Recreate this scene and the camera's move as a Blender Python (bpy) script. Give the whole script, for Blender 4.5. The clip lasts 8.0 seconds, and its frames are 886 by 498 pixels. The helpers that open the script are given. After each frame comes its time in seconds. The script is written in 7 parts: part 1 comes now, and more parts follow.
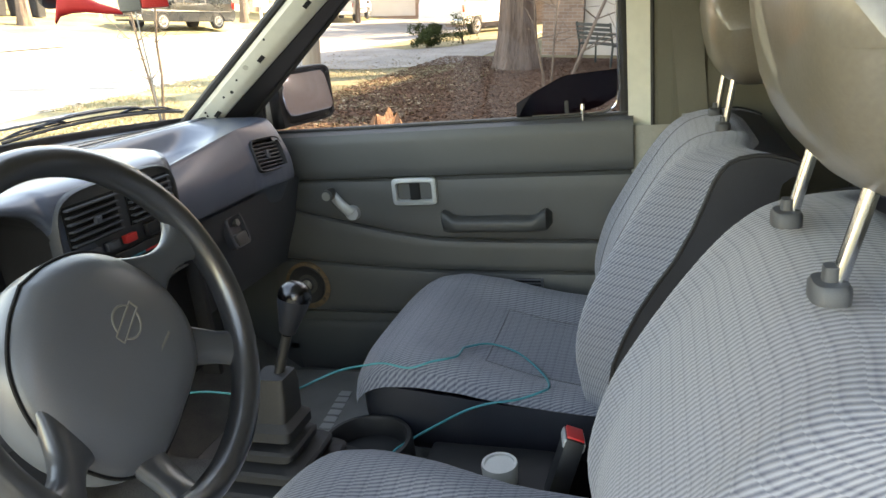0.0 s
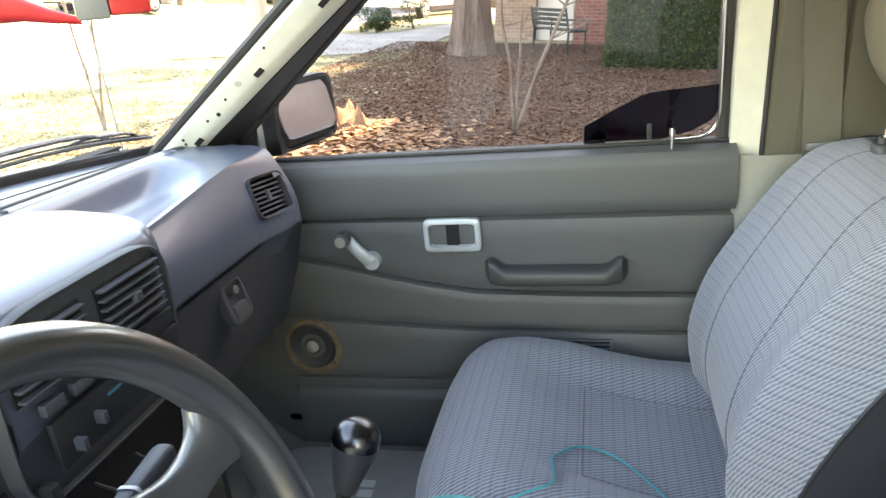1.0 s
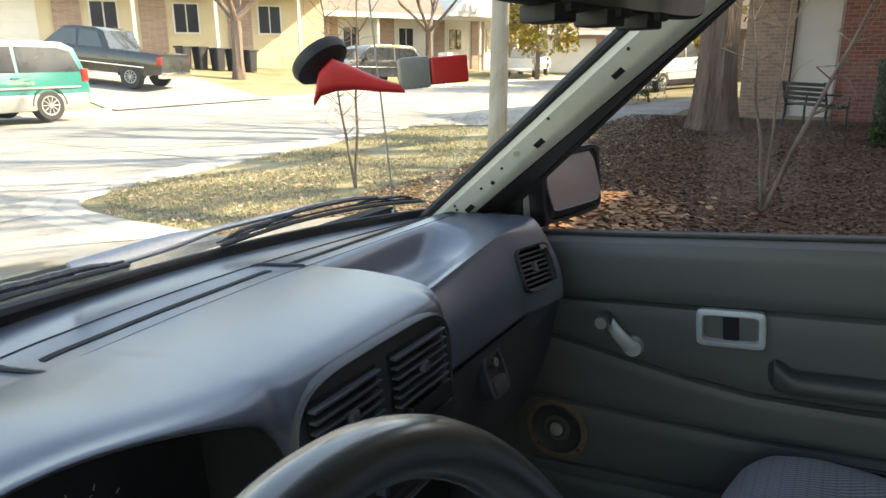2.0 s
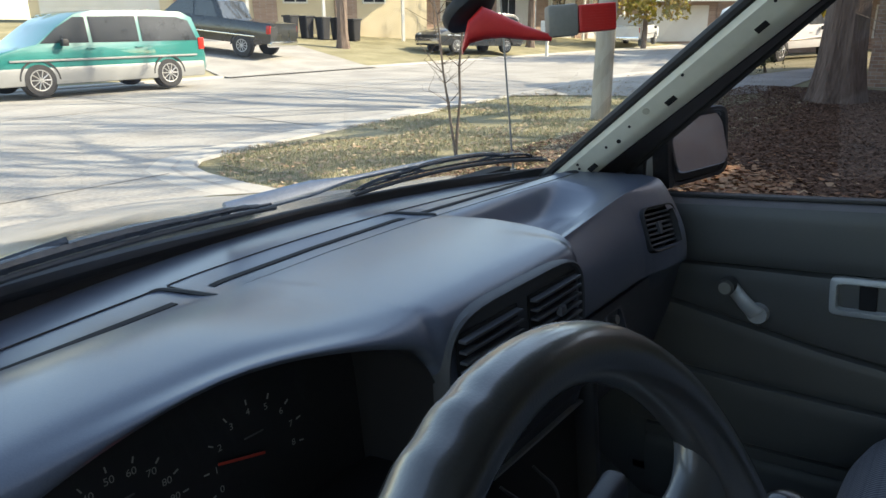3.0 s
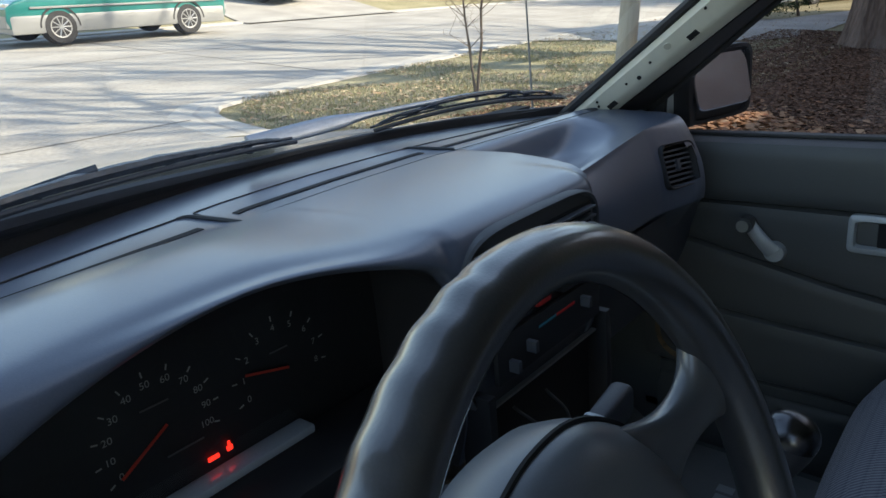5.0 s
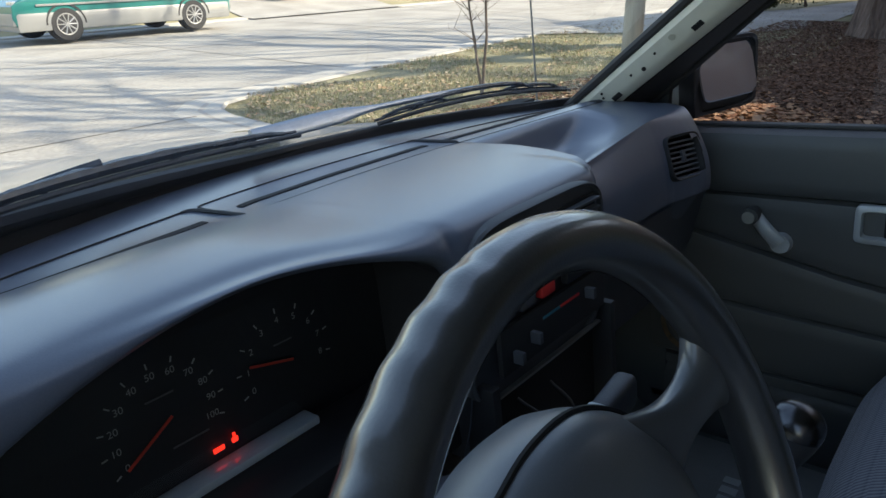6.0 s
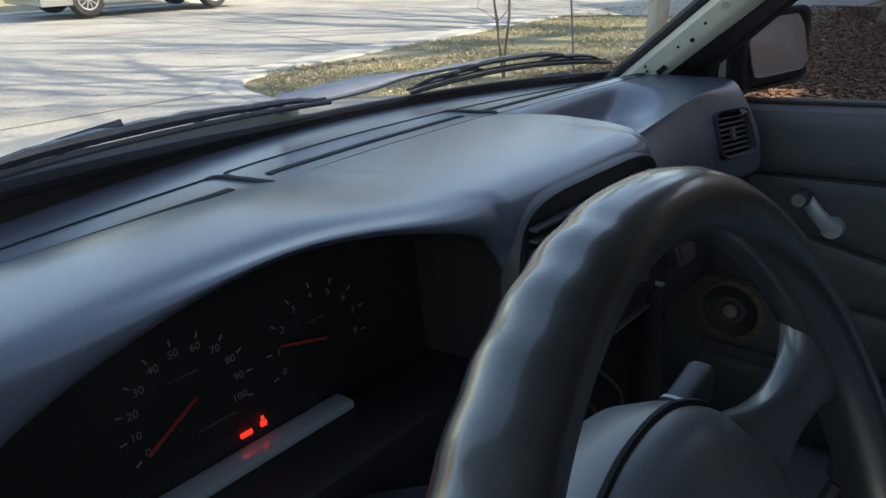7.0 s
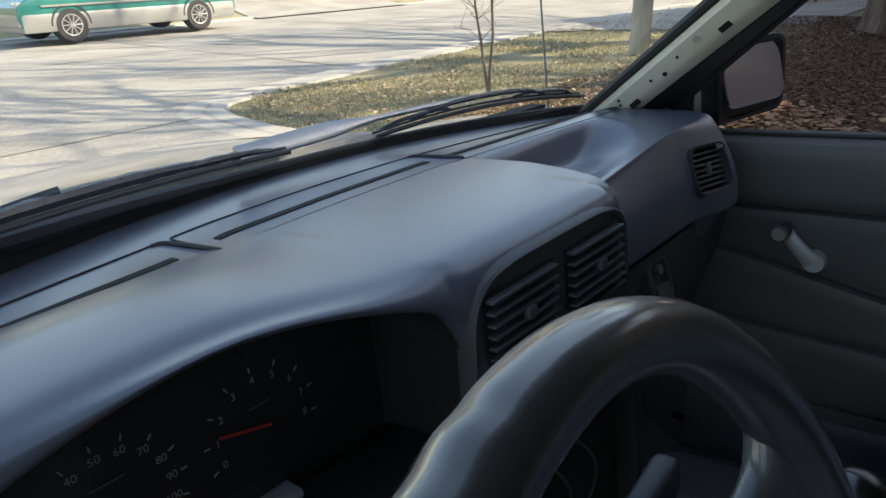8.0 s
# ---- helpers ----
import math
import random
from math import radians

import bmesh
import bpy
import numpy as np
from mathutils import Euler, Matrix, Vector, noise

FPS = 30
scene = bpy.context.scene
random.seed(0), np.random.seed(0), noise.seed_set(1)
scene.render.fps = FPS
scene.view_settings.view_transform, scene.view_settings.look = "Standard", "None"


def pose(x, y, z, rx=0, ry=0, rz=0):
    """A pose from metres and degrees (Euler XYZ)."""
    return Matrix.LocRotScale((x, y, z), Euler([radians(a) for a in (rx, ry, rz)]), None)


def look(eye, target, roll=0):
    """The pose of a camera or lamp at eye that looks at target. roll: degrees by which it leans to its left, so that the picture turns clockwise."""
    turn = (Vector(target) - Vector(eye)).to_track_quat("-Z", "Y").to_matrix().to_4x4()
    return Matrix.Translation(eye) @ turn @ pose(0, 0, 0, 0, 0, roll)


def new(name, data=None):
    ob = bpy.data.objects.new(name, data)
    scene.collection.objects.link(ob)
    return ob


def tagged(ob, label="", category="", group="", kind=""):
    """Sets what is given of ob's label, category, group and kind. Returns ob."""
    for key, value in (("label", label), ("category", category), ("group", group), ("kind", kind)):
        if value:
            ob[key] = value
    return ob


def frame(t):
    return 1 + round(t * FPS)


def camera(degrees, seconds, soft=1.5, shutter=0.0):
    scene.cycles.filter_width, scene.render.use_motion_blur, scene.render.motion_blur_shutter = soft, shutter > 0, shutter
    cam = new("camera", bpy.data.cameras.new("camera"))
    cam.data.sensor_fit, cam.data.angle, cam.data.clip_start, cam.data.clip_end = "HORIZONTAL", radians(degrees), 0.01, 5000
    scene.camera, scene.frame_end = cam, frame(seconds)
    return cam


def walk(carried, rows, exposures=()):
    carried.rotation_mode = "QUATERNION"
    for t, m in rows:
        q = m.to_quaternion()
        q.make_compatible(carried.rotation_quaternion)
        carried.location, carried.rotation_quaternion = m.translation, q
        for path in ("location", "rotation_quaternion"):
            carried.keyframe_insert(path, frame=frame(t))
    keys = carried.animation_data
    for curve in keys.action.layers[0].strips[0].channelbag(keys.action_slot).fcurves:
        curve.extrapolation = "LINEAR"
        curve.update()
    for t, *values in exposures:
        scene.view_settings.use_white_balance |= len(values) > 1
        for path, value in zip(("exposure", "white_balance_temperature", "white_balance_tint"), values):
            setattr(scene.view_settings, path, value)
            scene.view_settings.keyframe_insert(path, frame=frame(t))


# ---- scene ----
cam = camera(64.8, 8.0)
PATH = [
    (0, (-0.7788, -0.0898, 1.2543), (1.0297, 0.4965, 0.6334), -5.81),
    (0.5, (-0.6026, 0.0740, 1.2768), (1.2133, 0.5612, 0.5949), -6.55),
    (1, (-0.4989, 0.1685, 1.2992), (1.3301, 0.6125, 0.6227), -5.67),
    (1.5, (-0.4467, 0.2256, 1.3137), (1.3375, 0.9954, 0.8403), -4.76),
    (2, (-0.4698, 0.2693, 1.3042), (1.2013, 1.2774, 0.8673), -5.13),
    (2.2, (-0.4885, 0.2998, 1.2907), (1.1518, 1.3569, 0.8527), -5.22),
    (3.3, (-0.5213, 0.2950, 1.2844), (0.9507, 1.5478, 0.7705), -5.03),
    (3.5, (-0.5252, 0.2974, 1.2787), (0.9407, 1.5445, 0.7347), -5.07),
    (4, (-0.5317, 0.2903, 1.2725), (0.9099, 1.5400, 0.6724), -5.30),
    (4.5, (-0.5333, 0.2839, 1.2715), (0.9017, 1.5333, 0.6552), -5.14),
    (6, (-0.5325, 0.2778, 1.2683), (0.8792, 1.5422, 0.6293), -5.76),
    (6.5, (-0.5277, 0.2865, 1.2590), (0.8792, 1.5534, 0.6145), -5.76),
    (7, (-0.5161, 0.3288, 1.2463), (0.8533, 1.6177, 0.5657), -5.05),
    (7.5, (-0.4989, 0.3506, 1.2551), (0.8671, 1.6461, 0.5797), -6.08),
    (8, (-0.4604, 0.3336, 1.2741), (0.9367, 1.6122, 0.6312), -6.21),
]
# the truck stands nose down on the slope of the drive; its own axes: x to the passenger, y ahead, z up
TRUCK = pose(0, 0, 0.0, -5.5, 0, 0)
walk(cam, [(t, TRUCK @ look(eye, target, roll)) for t, eye, target, roll in PATH],
     exposures=[(0.0, 3.42, 10600, 12), (0.5, 4.06, 10200, 12), (1.0, 4.25, 10200, 12), (1.3, 3.85, 9500, 11), (1.6, 3.12, 9300, 10), (2.0, 2.36, 9200, 8), (2.2, 2.05, 8300, 8), (3.3, 1.72, 7600, 8), (4.0, 1.68, 7400, 8), (6.5, 1.62, 7400, 8), (8.0, 1.58, 8000, 9)])

# ---- light ----
SUN_AZ, SUN_EL = -140.0, 34.0     # degrees to the left of straight ahead, and above the horizon
world = bpy.data.worlds.new("sky")
scene.world = world
world.use_nodes = True
wn = world.node_tree
sky = wn.nodes.new("ShaderNodeTexSky")
sky.sky_type = "NISHITA"
sky.sun_disc = False
sky.sun_elevation = radians(SUN_EL)
sky.sun_rotation = radians(-SUN_AZ)
sky.altitude, sky.air_density, sky.dust_density = 150, 1.0, 1.0
wn.links.new(sky.outputs[0], wn.nodes["Background"].inputs[0])
wn.nodes["Background"].inputs[1].default_value = 0.15
sun = new("sun", bpy.data.lights.new("sun", "SUN"))
sun.data.energy, sun.data.angle, sun.data.color = 3.0, radians(0.5), (1.0, 0.94, 0.84)
to_sun = Vector((-math.sin(radians(SUN_AZ)) * math.cos(radians(SUN_EL)), math.cos(radians(SUN_AZ)) * math.cos(radians(SUN_EL)), math.sin(radians(SUN_EL))))
sun.matrix_world = look((0, 0, 40), Vector((0, 0, 40)) - to_sun)


# ---- materials ----
def material(name, a, b=None, rough=0.6, metal=0.0, grain=300.0, stain=6.0, bump=0.1, depth=0.001, coat=0.0, spec=0.5, contrast=0.5, stretch=(1, 1, 1), rough_b=None, coat_rough=0.03):
    """Two colours mixed by a fine grain and a coarse stain, with relief from the grain."""
    m = bpy.data.materials.new(name)
    m.use_nodes = True
    nt = m.node_tree
    bs = nt.nodes["Principled BSDF"]
    co = nt.nodes.new("ShaderNodeTexCoord")
    mp = nt.nodes.new("ShaderNodeMapping")
    mp.inputs["Scale"].default_value = stretch
    nt.links.new(co.outputs["Object"], mp.inputs[0])
    n1, n2 = nt.nodes.new("ShaderNodeTexNoise"), nt.nodes.new("ShaderNodeTexNoise")
    n1.inputs["Scale"].default_value, n1.inputs["Detail"].default_value = grain, 3
    n2.inputs["Scale"].default_value, n2.inputs["Detail"].default_value = stain, 5
    for n in (n1, n2):
        nt.links.new(mp.outputs[0], n.inputs["Vector"])
    mixf = nt.nodes.new("ShaderNodeMath")
    mixf.operation = "MULTIPLY_ADD"
    nt.links.new(n1.outputs[0], mixf.inputs[0])
    mixf.inputs[1].default_value = contrast
    nt.links.new(n2.outputs[0], mixf.inputs[2])
    rmp = nt.nodes.new("ShaderNodeMapRange")
    rmp.inputs[1].default_value, rmp.inputs[2].default_value = 0.35 + 0.3 * contrast, 0.65 + 0.7 * contrast
    nt.links.new(mixf.outputs[0], rmp.inputs[0])
    mx = nt.nodes.new("ShaderNodeMix")
    mx.data_type = "RGBA"
    mx.inputs[6].default_value = (*a, 1)
    mx.inputs[7].default_value = (*(b or a), 1)
    nt.links.new(rmp.outputs[0], mx.inputs[0])
    nt.links.new(mx.outputs[2], bs.inputs["Base Color"])
    rr = nt.nodes.new("ShaderNodeMapRange")
    rr.inputs[3].default_value, rr.inputs[4].default_value = rough, rough_b if rough_b is not None else min(1, rough + 0.12)
    nt.links.new(n2.outputs[0], rr.inputs[0])
    nt.links.new(rr.outputs[0], bs.inputs["Roughness"])
    bs.inputs["Metallic"].default_value = metal
    bs.inputs["Coat Weight"].default_value = coat
    bs.inputs["Coat Roughness"].default_value = coat_rough
    bs.inputs["Specular IOR Level"].default_value = spec
    bm_ = nt.nodes.new("ShaderNodeBump")
    bm_.inputs["Strength"].default_value, bm_.inputs["Distance"].default_value = bump, depth
    nt.links.new(n1.outputs[0], bm_.inputs["Height"])
    nt.links.new(bm_.outputs[0], bs.inputs["Normal"])
    return m


def glass(name, tint=(1, 1, 1), rough=0.0):
    """Thin pane: mostly clear, with mirror gloss that grows towards grazing."""
    m = bpy.data.materials.new(name)
    m.use_nodes = True
    nt = m.node_tree
    nt.nodes.remove(nt.nodes["Principled BSDF"])
    tr, gl, lw, pw, sc, mx = (nt.nodes.new("ShaderNode" + k) for k in ("BsdfTransparent", "BsdfGlossy", "LayerWeight", "Math", "Math", "MixShader"))
    tr.inputs[0].default_value = (*tint, 1)
    gl.inputs["Roughness"].default_value = rough
    pw.operation, pw.inputs[1].default_value = "POWER", 5.0
    sc.operation, sc.inputs[1].default_value, sc.inputs[2].default_value = "MULTIPLY_ADD", 0.9, 0.045
    nt.links.new(lw.outputs["Facing"], pw.inputs[0])
    nt.links.new(pw.outputs[0], sc.inputs[0])
    nt.links.new(sc.outputs[0], mx.inputs[0])
    nt.links.new(tr.outputs[0], mx.inputs[1])
    nt.links.new(gl.outputs[0], mx.inputs[2])
    nt.links.new(mx.outputs[0], nt.nodes["Material Output"].inputs[0])
    return m


def glow(name, colour, strength):
    m = material(name, colour, rough=0.5)
    bs = m.node_tree.nodes["Principled BSDF"]
    bs.inputs["Emission Color"].default_value = (*colour, 1)
    bs.inputs["Emission Strength"].default_value = strength
    return m


VINYL = material("dash_vinyl", (0.068, 0.084, 0.122), (0.096, 0.114, 0.156), 0.34, grain=900, stain=5, bump=0.25, depth=0.0005, rough_b=0.46, coat=0.85, coat_rough=0.22, contrast=0.7)
VINYL.node_tree.nodes["Principled BSDF"].inputs["Coat Roughness"].default_value = 0.24
VINYL_DARK = material("dark_plastic", (0.060, 0.066, 0.080), (0.080, 0.087, 0.103), 0.45, grain=900, stain=5, bump=0.2, depth=0.0005)
BEZEL = material("charcoal_bezel_plastic", (0.050, 0.054, 0.061), (0.068, 0.073, 0.082), 0.45, grain=900, stain=5, bump=0.2, depth=0.0005)
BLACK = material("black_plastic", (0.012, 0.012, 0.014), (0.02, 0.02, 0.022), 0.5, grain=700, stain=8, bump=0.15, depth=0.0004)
# near-black fill that stands for deep shade in slots, holes and recesses
VOID = material("deep_shade_fill", (0.004, 0.004, 0.005), (0.007, 0.007, 0.008), 0.8)
DOOR_VINYL = material("door_vinyl", (0.056, 0.059, 0.060), (0.076, 0.079, 0.079), 0.42, grain=900, stain=3.5, bump=0.3, depth=0.0007, rough_b=0.6)
DOOR_DARK = material("door_pull_vinyl", (0.036, 0.039, 0.039), (0.05, 0.053, 0.052), 0.4, grain=900, stain=5, bump=0.25, depth=0.0006)
DOOR_LOW = material("door_carpet_vinyl", (0.048, 0.052, 0.053), (0.065, 0.069, 0.07), 0.6, grain=900, stain=4, bump=0.3, depth=0.0007)
PAINT = material("cream_body_paint", (0.58, 0.575, 0.49), (0.68, 0.67, 0.575), 0.35, grain=60, stain=7, bump=0.03, depth=0.0005, coat=0.3)
OLIVE_TRIM = material("olive_cream_trim", (0.075, 0.072, 0.052), (0.095, 0.090, 0.068), 0.45, grain=400, stain=5, bump=0.15)
REAR_TRIM = material("grey_rear_trim", (0.12, 0.12, 0.108), (0.15, 0.15, 0.135), 0.55, grain=400, stain=4, bump=0.15)
MAT = material("grey_rubber_mat", (0.19, 0.195, 0.195), (0.26, 0.265, 0.265), 0.75, grain=500, stain=9, bump=0.5, depth=0.002)
CREAM_TRIM = material("cream_plastic_trim", (0.42, 0.41, 0.33), (0.50, 0.48, 0.39), 0.5, grain=500, stain=5, bump=0.1)
CHROME = material("chrome", (0.75, 0.75, 0.75), (0.65, 0.65, 0.66), 0.12, 1.0, grain=200, stain=20, bump=0.02)
SILVER = material("silver_plastic", (0.36, 0.38, 0.39), (0.45, 0.47, 0.47), 0.4, 0.25, grain=300, stain=20, bump=0.05)
RUBBER = material("black_rubber", (0.019, 0.019, 0.021), (0.032, 0.032, 0.034), 0.55, grain=400, stain=9, bump=0.2)
CARPET = material("grey_carpet", (0.10, 0.104, 0.106), (0.18, 0.184, 0.18), 0.95, grain=420, stain=14, bump=0.8, depth=0.004, spec=0.1)
LEATHER = material("wheel_urethane", (0.016, 0.017, 0.020), (0.032, 0.033, 0.037), 0.28, grain=700, stain=18, bump=0.2, depth=0.0005, rough_b=0.42, coat=1.0, coat_rough=0.24, spec=1.0)
LEATHER.node_tree.nodes["Principled BSDF"].inputs["Coat Roughness"].default_value = 0.15
PAD = material("wheel_pad_plastic", (0.104, 0.114, 0.130), (0.136, 0.147, 0.163), 0.30, grain=1200, stain=6, bump=0.2, depth=0.0004, rough_b=0.45, coat=0.4)
PAD.node_tree.nodes["Principled BSDF"].inputs["Coat Roughness"].default_value = 0.3
SPOKE = material("wheel_spoke_plastic", (0.050, 0.055, 0.063), (0.070, 0.076, 0.085), 0.28, grain=1200, stain=6, bump=0.2, depth=0.0004, rough_b=0.4, coat=0.6, coat_rough=0.1)
HEADREST = material("grey_vinyl_headrest", (0.135, 0.118, 0.092), (0.18, 0.16, 0.125), 0.27, grain=300, stain=8, bump=0.1, depth=0.001, rough_b=0.38, coat=0.5)
SEAT_SIDE = material("black_seat_vinyl", (0.022, 0.024, 0.032), (0.035, 0.038, 0.048), 0.45, grain=600, stain=6, bump=0.25, depth=0.0006)
RED = material("red_plastic", (0.55, 0.02, 0.025), (0.65, 0.035, 0.03), 0.35, grain=200, stain=20, bump=0.05)
BEIGE_GREY = material("grey_plastic", (0.20, 0.195, 0.17), (0.26, 0.25, 0.22), 0.4, grain=200, stain=20, bump=0.05)
TEAL = material("teal_cable", (0.01, 0.22, 0.25), (0.015, 0.27, 0.30), 0.4, grain=300, stain=30, bump=0.05)
WHITE = material("white_plastic", (0.7, 0.7, 0.68), (0.6, 0.6, 0.57), 0.4)
YELLOW = material("yellow_plastic", (0.75, 0.5, 0.02), (0.8, 0.55, 0.03), 0.4)
MARK = material("pale_print", (0.42, 0.44, 0.45), rough=0.5)
DIM_MARK = material("dim_dial_print", (0.36, 0.38, 0.38), rough=0.6)
DARK_CHROME = material("worn_dark_chrome", (0.11, 0.11, 0.115), (0.075, 0.075, 0.08), 0.2, 1.0, grain=200, stain=20, bump=0.02)
# pale blue base colour carries the sky's reflection on the ledge
STRIP = material("sky_sheen_strip", (0.38, 0.44, 0.50), (0.44, 0.50, 0.56), 0.2, coat=1.0)
DIAL = material("dial_face", (0.014, 0.015, 0.018), (0.020, 0.021, 0.025), 0.6)
SEAM = material("seam_thread", (0.11, 0.112, 0.125), (0.14, 0.14, 0.155), 0.9)
NEEDLE = material("red_needle", (0.6, 0.05, 0.03), rough=0.4)
RUST = material("rusty_metal", (0.13, 0.095, 0.06), (0.05, 0.047, 0.042), 0.8, grain=120, stain=40, bump=0.4)
RUSTY_RIM = material("rust_stained_rim", (0.18, 0.115, 0.06), (0.09, 0.07, 0.05), 0.8, grain=120, stain=30, bump=0.4)
STEEL = material("grey_steel", (0.25, 0.25, 0.25), (0.32, 0.32, 0.31), 0.4, 0.8, grain=200, stain=20, bump=0.05)
GLASS = glass("clear_glass", (0.97, 0.985, 0.975))
GLASS_DOOR = glass("door_glass", (0.62, 0.60, 0.62))
GLASS_DARK = glass("dark_tinted_glass", (0.08, 0.07, 0.09))
FILM = glass("window_film", (0.19, 0.155, 0.20))
MIRROR = material("mirror_glass", (0.44, 0.46, 0.55), rough=0.04, metal=1.0, bump=0.0)
LAMP_RED = glow("red_warning_lamp", (1.0, 0.03, 0.02), 0.55)


# ---- mesh helpers ----
def part(name, bm, mat, parent, label="", smooth=True):
    """Links a bmesh as one mesh object under a thing or a part; its vertices are in the thing's frame of reference."""
    me = bpy.data.meshes.new(name)
    bm.to_mesh(me)
    bm.free()
    for p in me.polygons:
        p.use_smooth = smooth
    for k in (mat if isinstance(mat, (list, tuple)) else [mat]):
        me.materials.append(k)
    ob = new(name, me)
    if parent is not None:
        ob.parent = parent
        if parent.type == "EMPTY":
            ob.location = -Vector(parent["base"])
    if label:
        ob["label"] = label
    if smooth and len(me.polygons) > 5:
        sharp(me)
    return ob


def sharp(me, degrees=38):
    b = bmesh.new()
    b.from_mesh(me)
    for e in b.edges:
        e.smooth = not (len(e.link_faces) == 2 and e.calc_face_angle(0) > radians(degrees))
    b.to_mesh(me)
    b.free()


def thing(name, label, category, base=(0, 0, 0), frame_m=None, group="", kind=""):
    """An Empty at the base of a thing; its parts are given in truck or yard coordinates."""
    ob = new(name)
    ob.empty_display_size = 0.05
    ob["base"] = tuple(base)
    ob.matrix_world = (frame_m if frame_m is not None else TRUCK) @ Matrix.Translation(base)
    return tagged(ob, label, category, group, kind)


def single(name, bm, mat, label, category, kind="", frame_m=None, smooth=True, group=""):
    ob = part(name, bm, mat, None, smooth=smooth)
    ob.matrix_world = frame_m if frame_m is not None else TRUCK
    return tagged(ob, label, category, group, kind)


def box(bm, lo, hi, bevel=0.0, m=None, seg=2):
    r = bmesh.ops.create_cube(bm, size=1.0)
    lo, hi = Vector(lo), Vector(hi)
    bmesh.ops.scale(bm, vec=hi - lo, verts=r["verts"])
    bmesh.ops.translate(bm, vec=(lo + hi) / 2, verts=r["verts"])
    vs = r["verts"]
    if bevel:
        es = list({e for v in vs for e in v.link_edges})
        g = bmesh.ops.bevel(bm, geom=es, offset=bevel, segments=seg, affect="EDGES", profile=0.6)
        vs = list({v for f in g["faces"] for v in f.verts} | {v for v in vs if v.is_valid})
    if m is not None:
        bmesh.ops.transform(bm, matrix=m, verts=vs)
    return bm


def boxes(*specs):
    bm = bmesh.new()
    for s in specs:
        box(bm, *s)
    return bm


def cyl(bm, a, b, r1, r2=None, seg=20, caps=True):
    a, b = Vector(a), Vector(b)
    d = b - a
    m = Matrix.Translation((a + b) / 2) @ d.to_track_quat("Z", "Y").to_matrix().to_4x4()
    bmesh.ops.create_cone(bm, cap_ends=caps, segments=seg, radius1=r1, radius2=r1 if r2 is None else r2, depth=d.length, matrix=m)
    return bm


def loft(bm, rings, close=True, caps=False):
    """Joins rings of equally many points into a skin."""
    vs = [[bm.verts.new(p) for p in ring] for ring in rings]
    n = len(vs[0])
    for a, b in zip(vs, vs[1:]):
        for i in range(n if close else n - 1):
            j = (i + 1) % n
            bm.faces.new((a[i], a[j], b[j], b[i]))
    if caps:
        bm.faces.new(list(reversed(vs[0])))
        bm.faces.new(vs[-1])
    bmesh.ops.recalc_face_normals(bm, faces=bm.faces[:])
    return bm


def tube(bm, pts, r, seg=10, caps=True):
    """A round skin along a line of points; r may be one radius or one for each point."""
    pts = [Vector(p) for p in pts]
    rs = r if isinstance(r, (list, tuple)) else [r] * len(pts)
    up = Vector((0, 0, 1))
    rings, side = [], None
    for i, p in enumerate(pts):
        d = (pts[min(i + 1, len(pts) - 1)] - pts[max(i - 1, 0)]).normalized()
        if side is None:
            side = d.cross(up if abs(d.z) < 0.9 else Vector((1, 0, 0))).normalized()
        side = (side - d * side.dot(d)).normalized()
        o = d.cross(side)
        rings.append([p + rs[i] * (math.cos(a) * side + math.sin(a) * o) for a in (2 * math.pi * k / seg for k in range(seg))])
    return loft(bm, rings, True, caps)


def spline(pts, n):
    """Catmull-Rom through points, n samples a span."""
    P = [Vector(p) for p in pts]
    P = [2 * P[0] - P[1]] + P + [2 * P[-1] - P[-2]]
    out = []
    for i in range(1, len(P) - 2):
        for k in range(n):
            t = k / n
            a, b, c, d = P[i - 1:i + 3]
            out.append(0.5 * (2 * b + (c - a) * t + (2 * a - 5 * b + 4 * c - d) * t * t + (3 * b - a - 3 * c + d) * t ** 3))
    return out + [P[-2]]


def lerp_table(table, x):
    """Linear reading of rows (x, value)."""
    for (x0, a), (x1, b) in zip(table, table[1:]):
        if x <= x1:
            k = min(max((x - x0) / (x1 - x0), 0), 1)
            return a + (b - a) * k
    return table[-1][1]


def smooth01(k):
    k = min(max(k, 0), 1)
    return k * k * (3 - 2 * k)


def superellipse(w, h, n, seg):
    """Rounded-box outline points (u, v)."""
    out = []
    for i in range(seg):
        a = 2 * math.pi * i / seg
        c, s = math.cos(a), math.sin(a)
        out.append((w * math.copysign(abs(c) ** (2 / n), c), h * math.copysign(abs(s) ** (2 / n), s)))
    return out


# ---- cab shell ----
def side(s, x):
    """Mirrors a place of the passenger's side across the cab's middle."""
    return x if s > 0 else 0.09 - x


def windshield_y(x, z):
    """Where the windscreen stands at a side place and a height."""
    return 1.060 - 0.38 * (x - 0.06) ** 2 - (z - 1.10) * 1.33


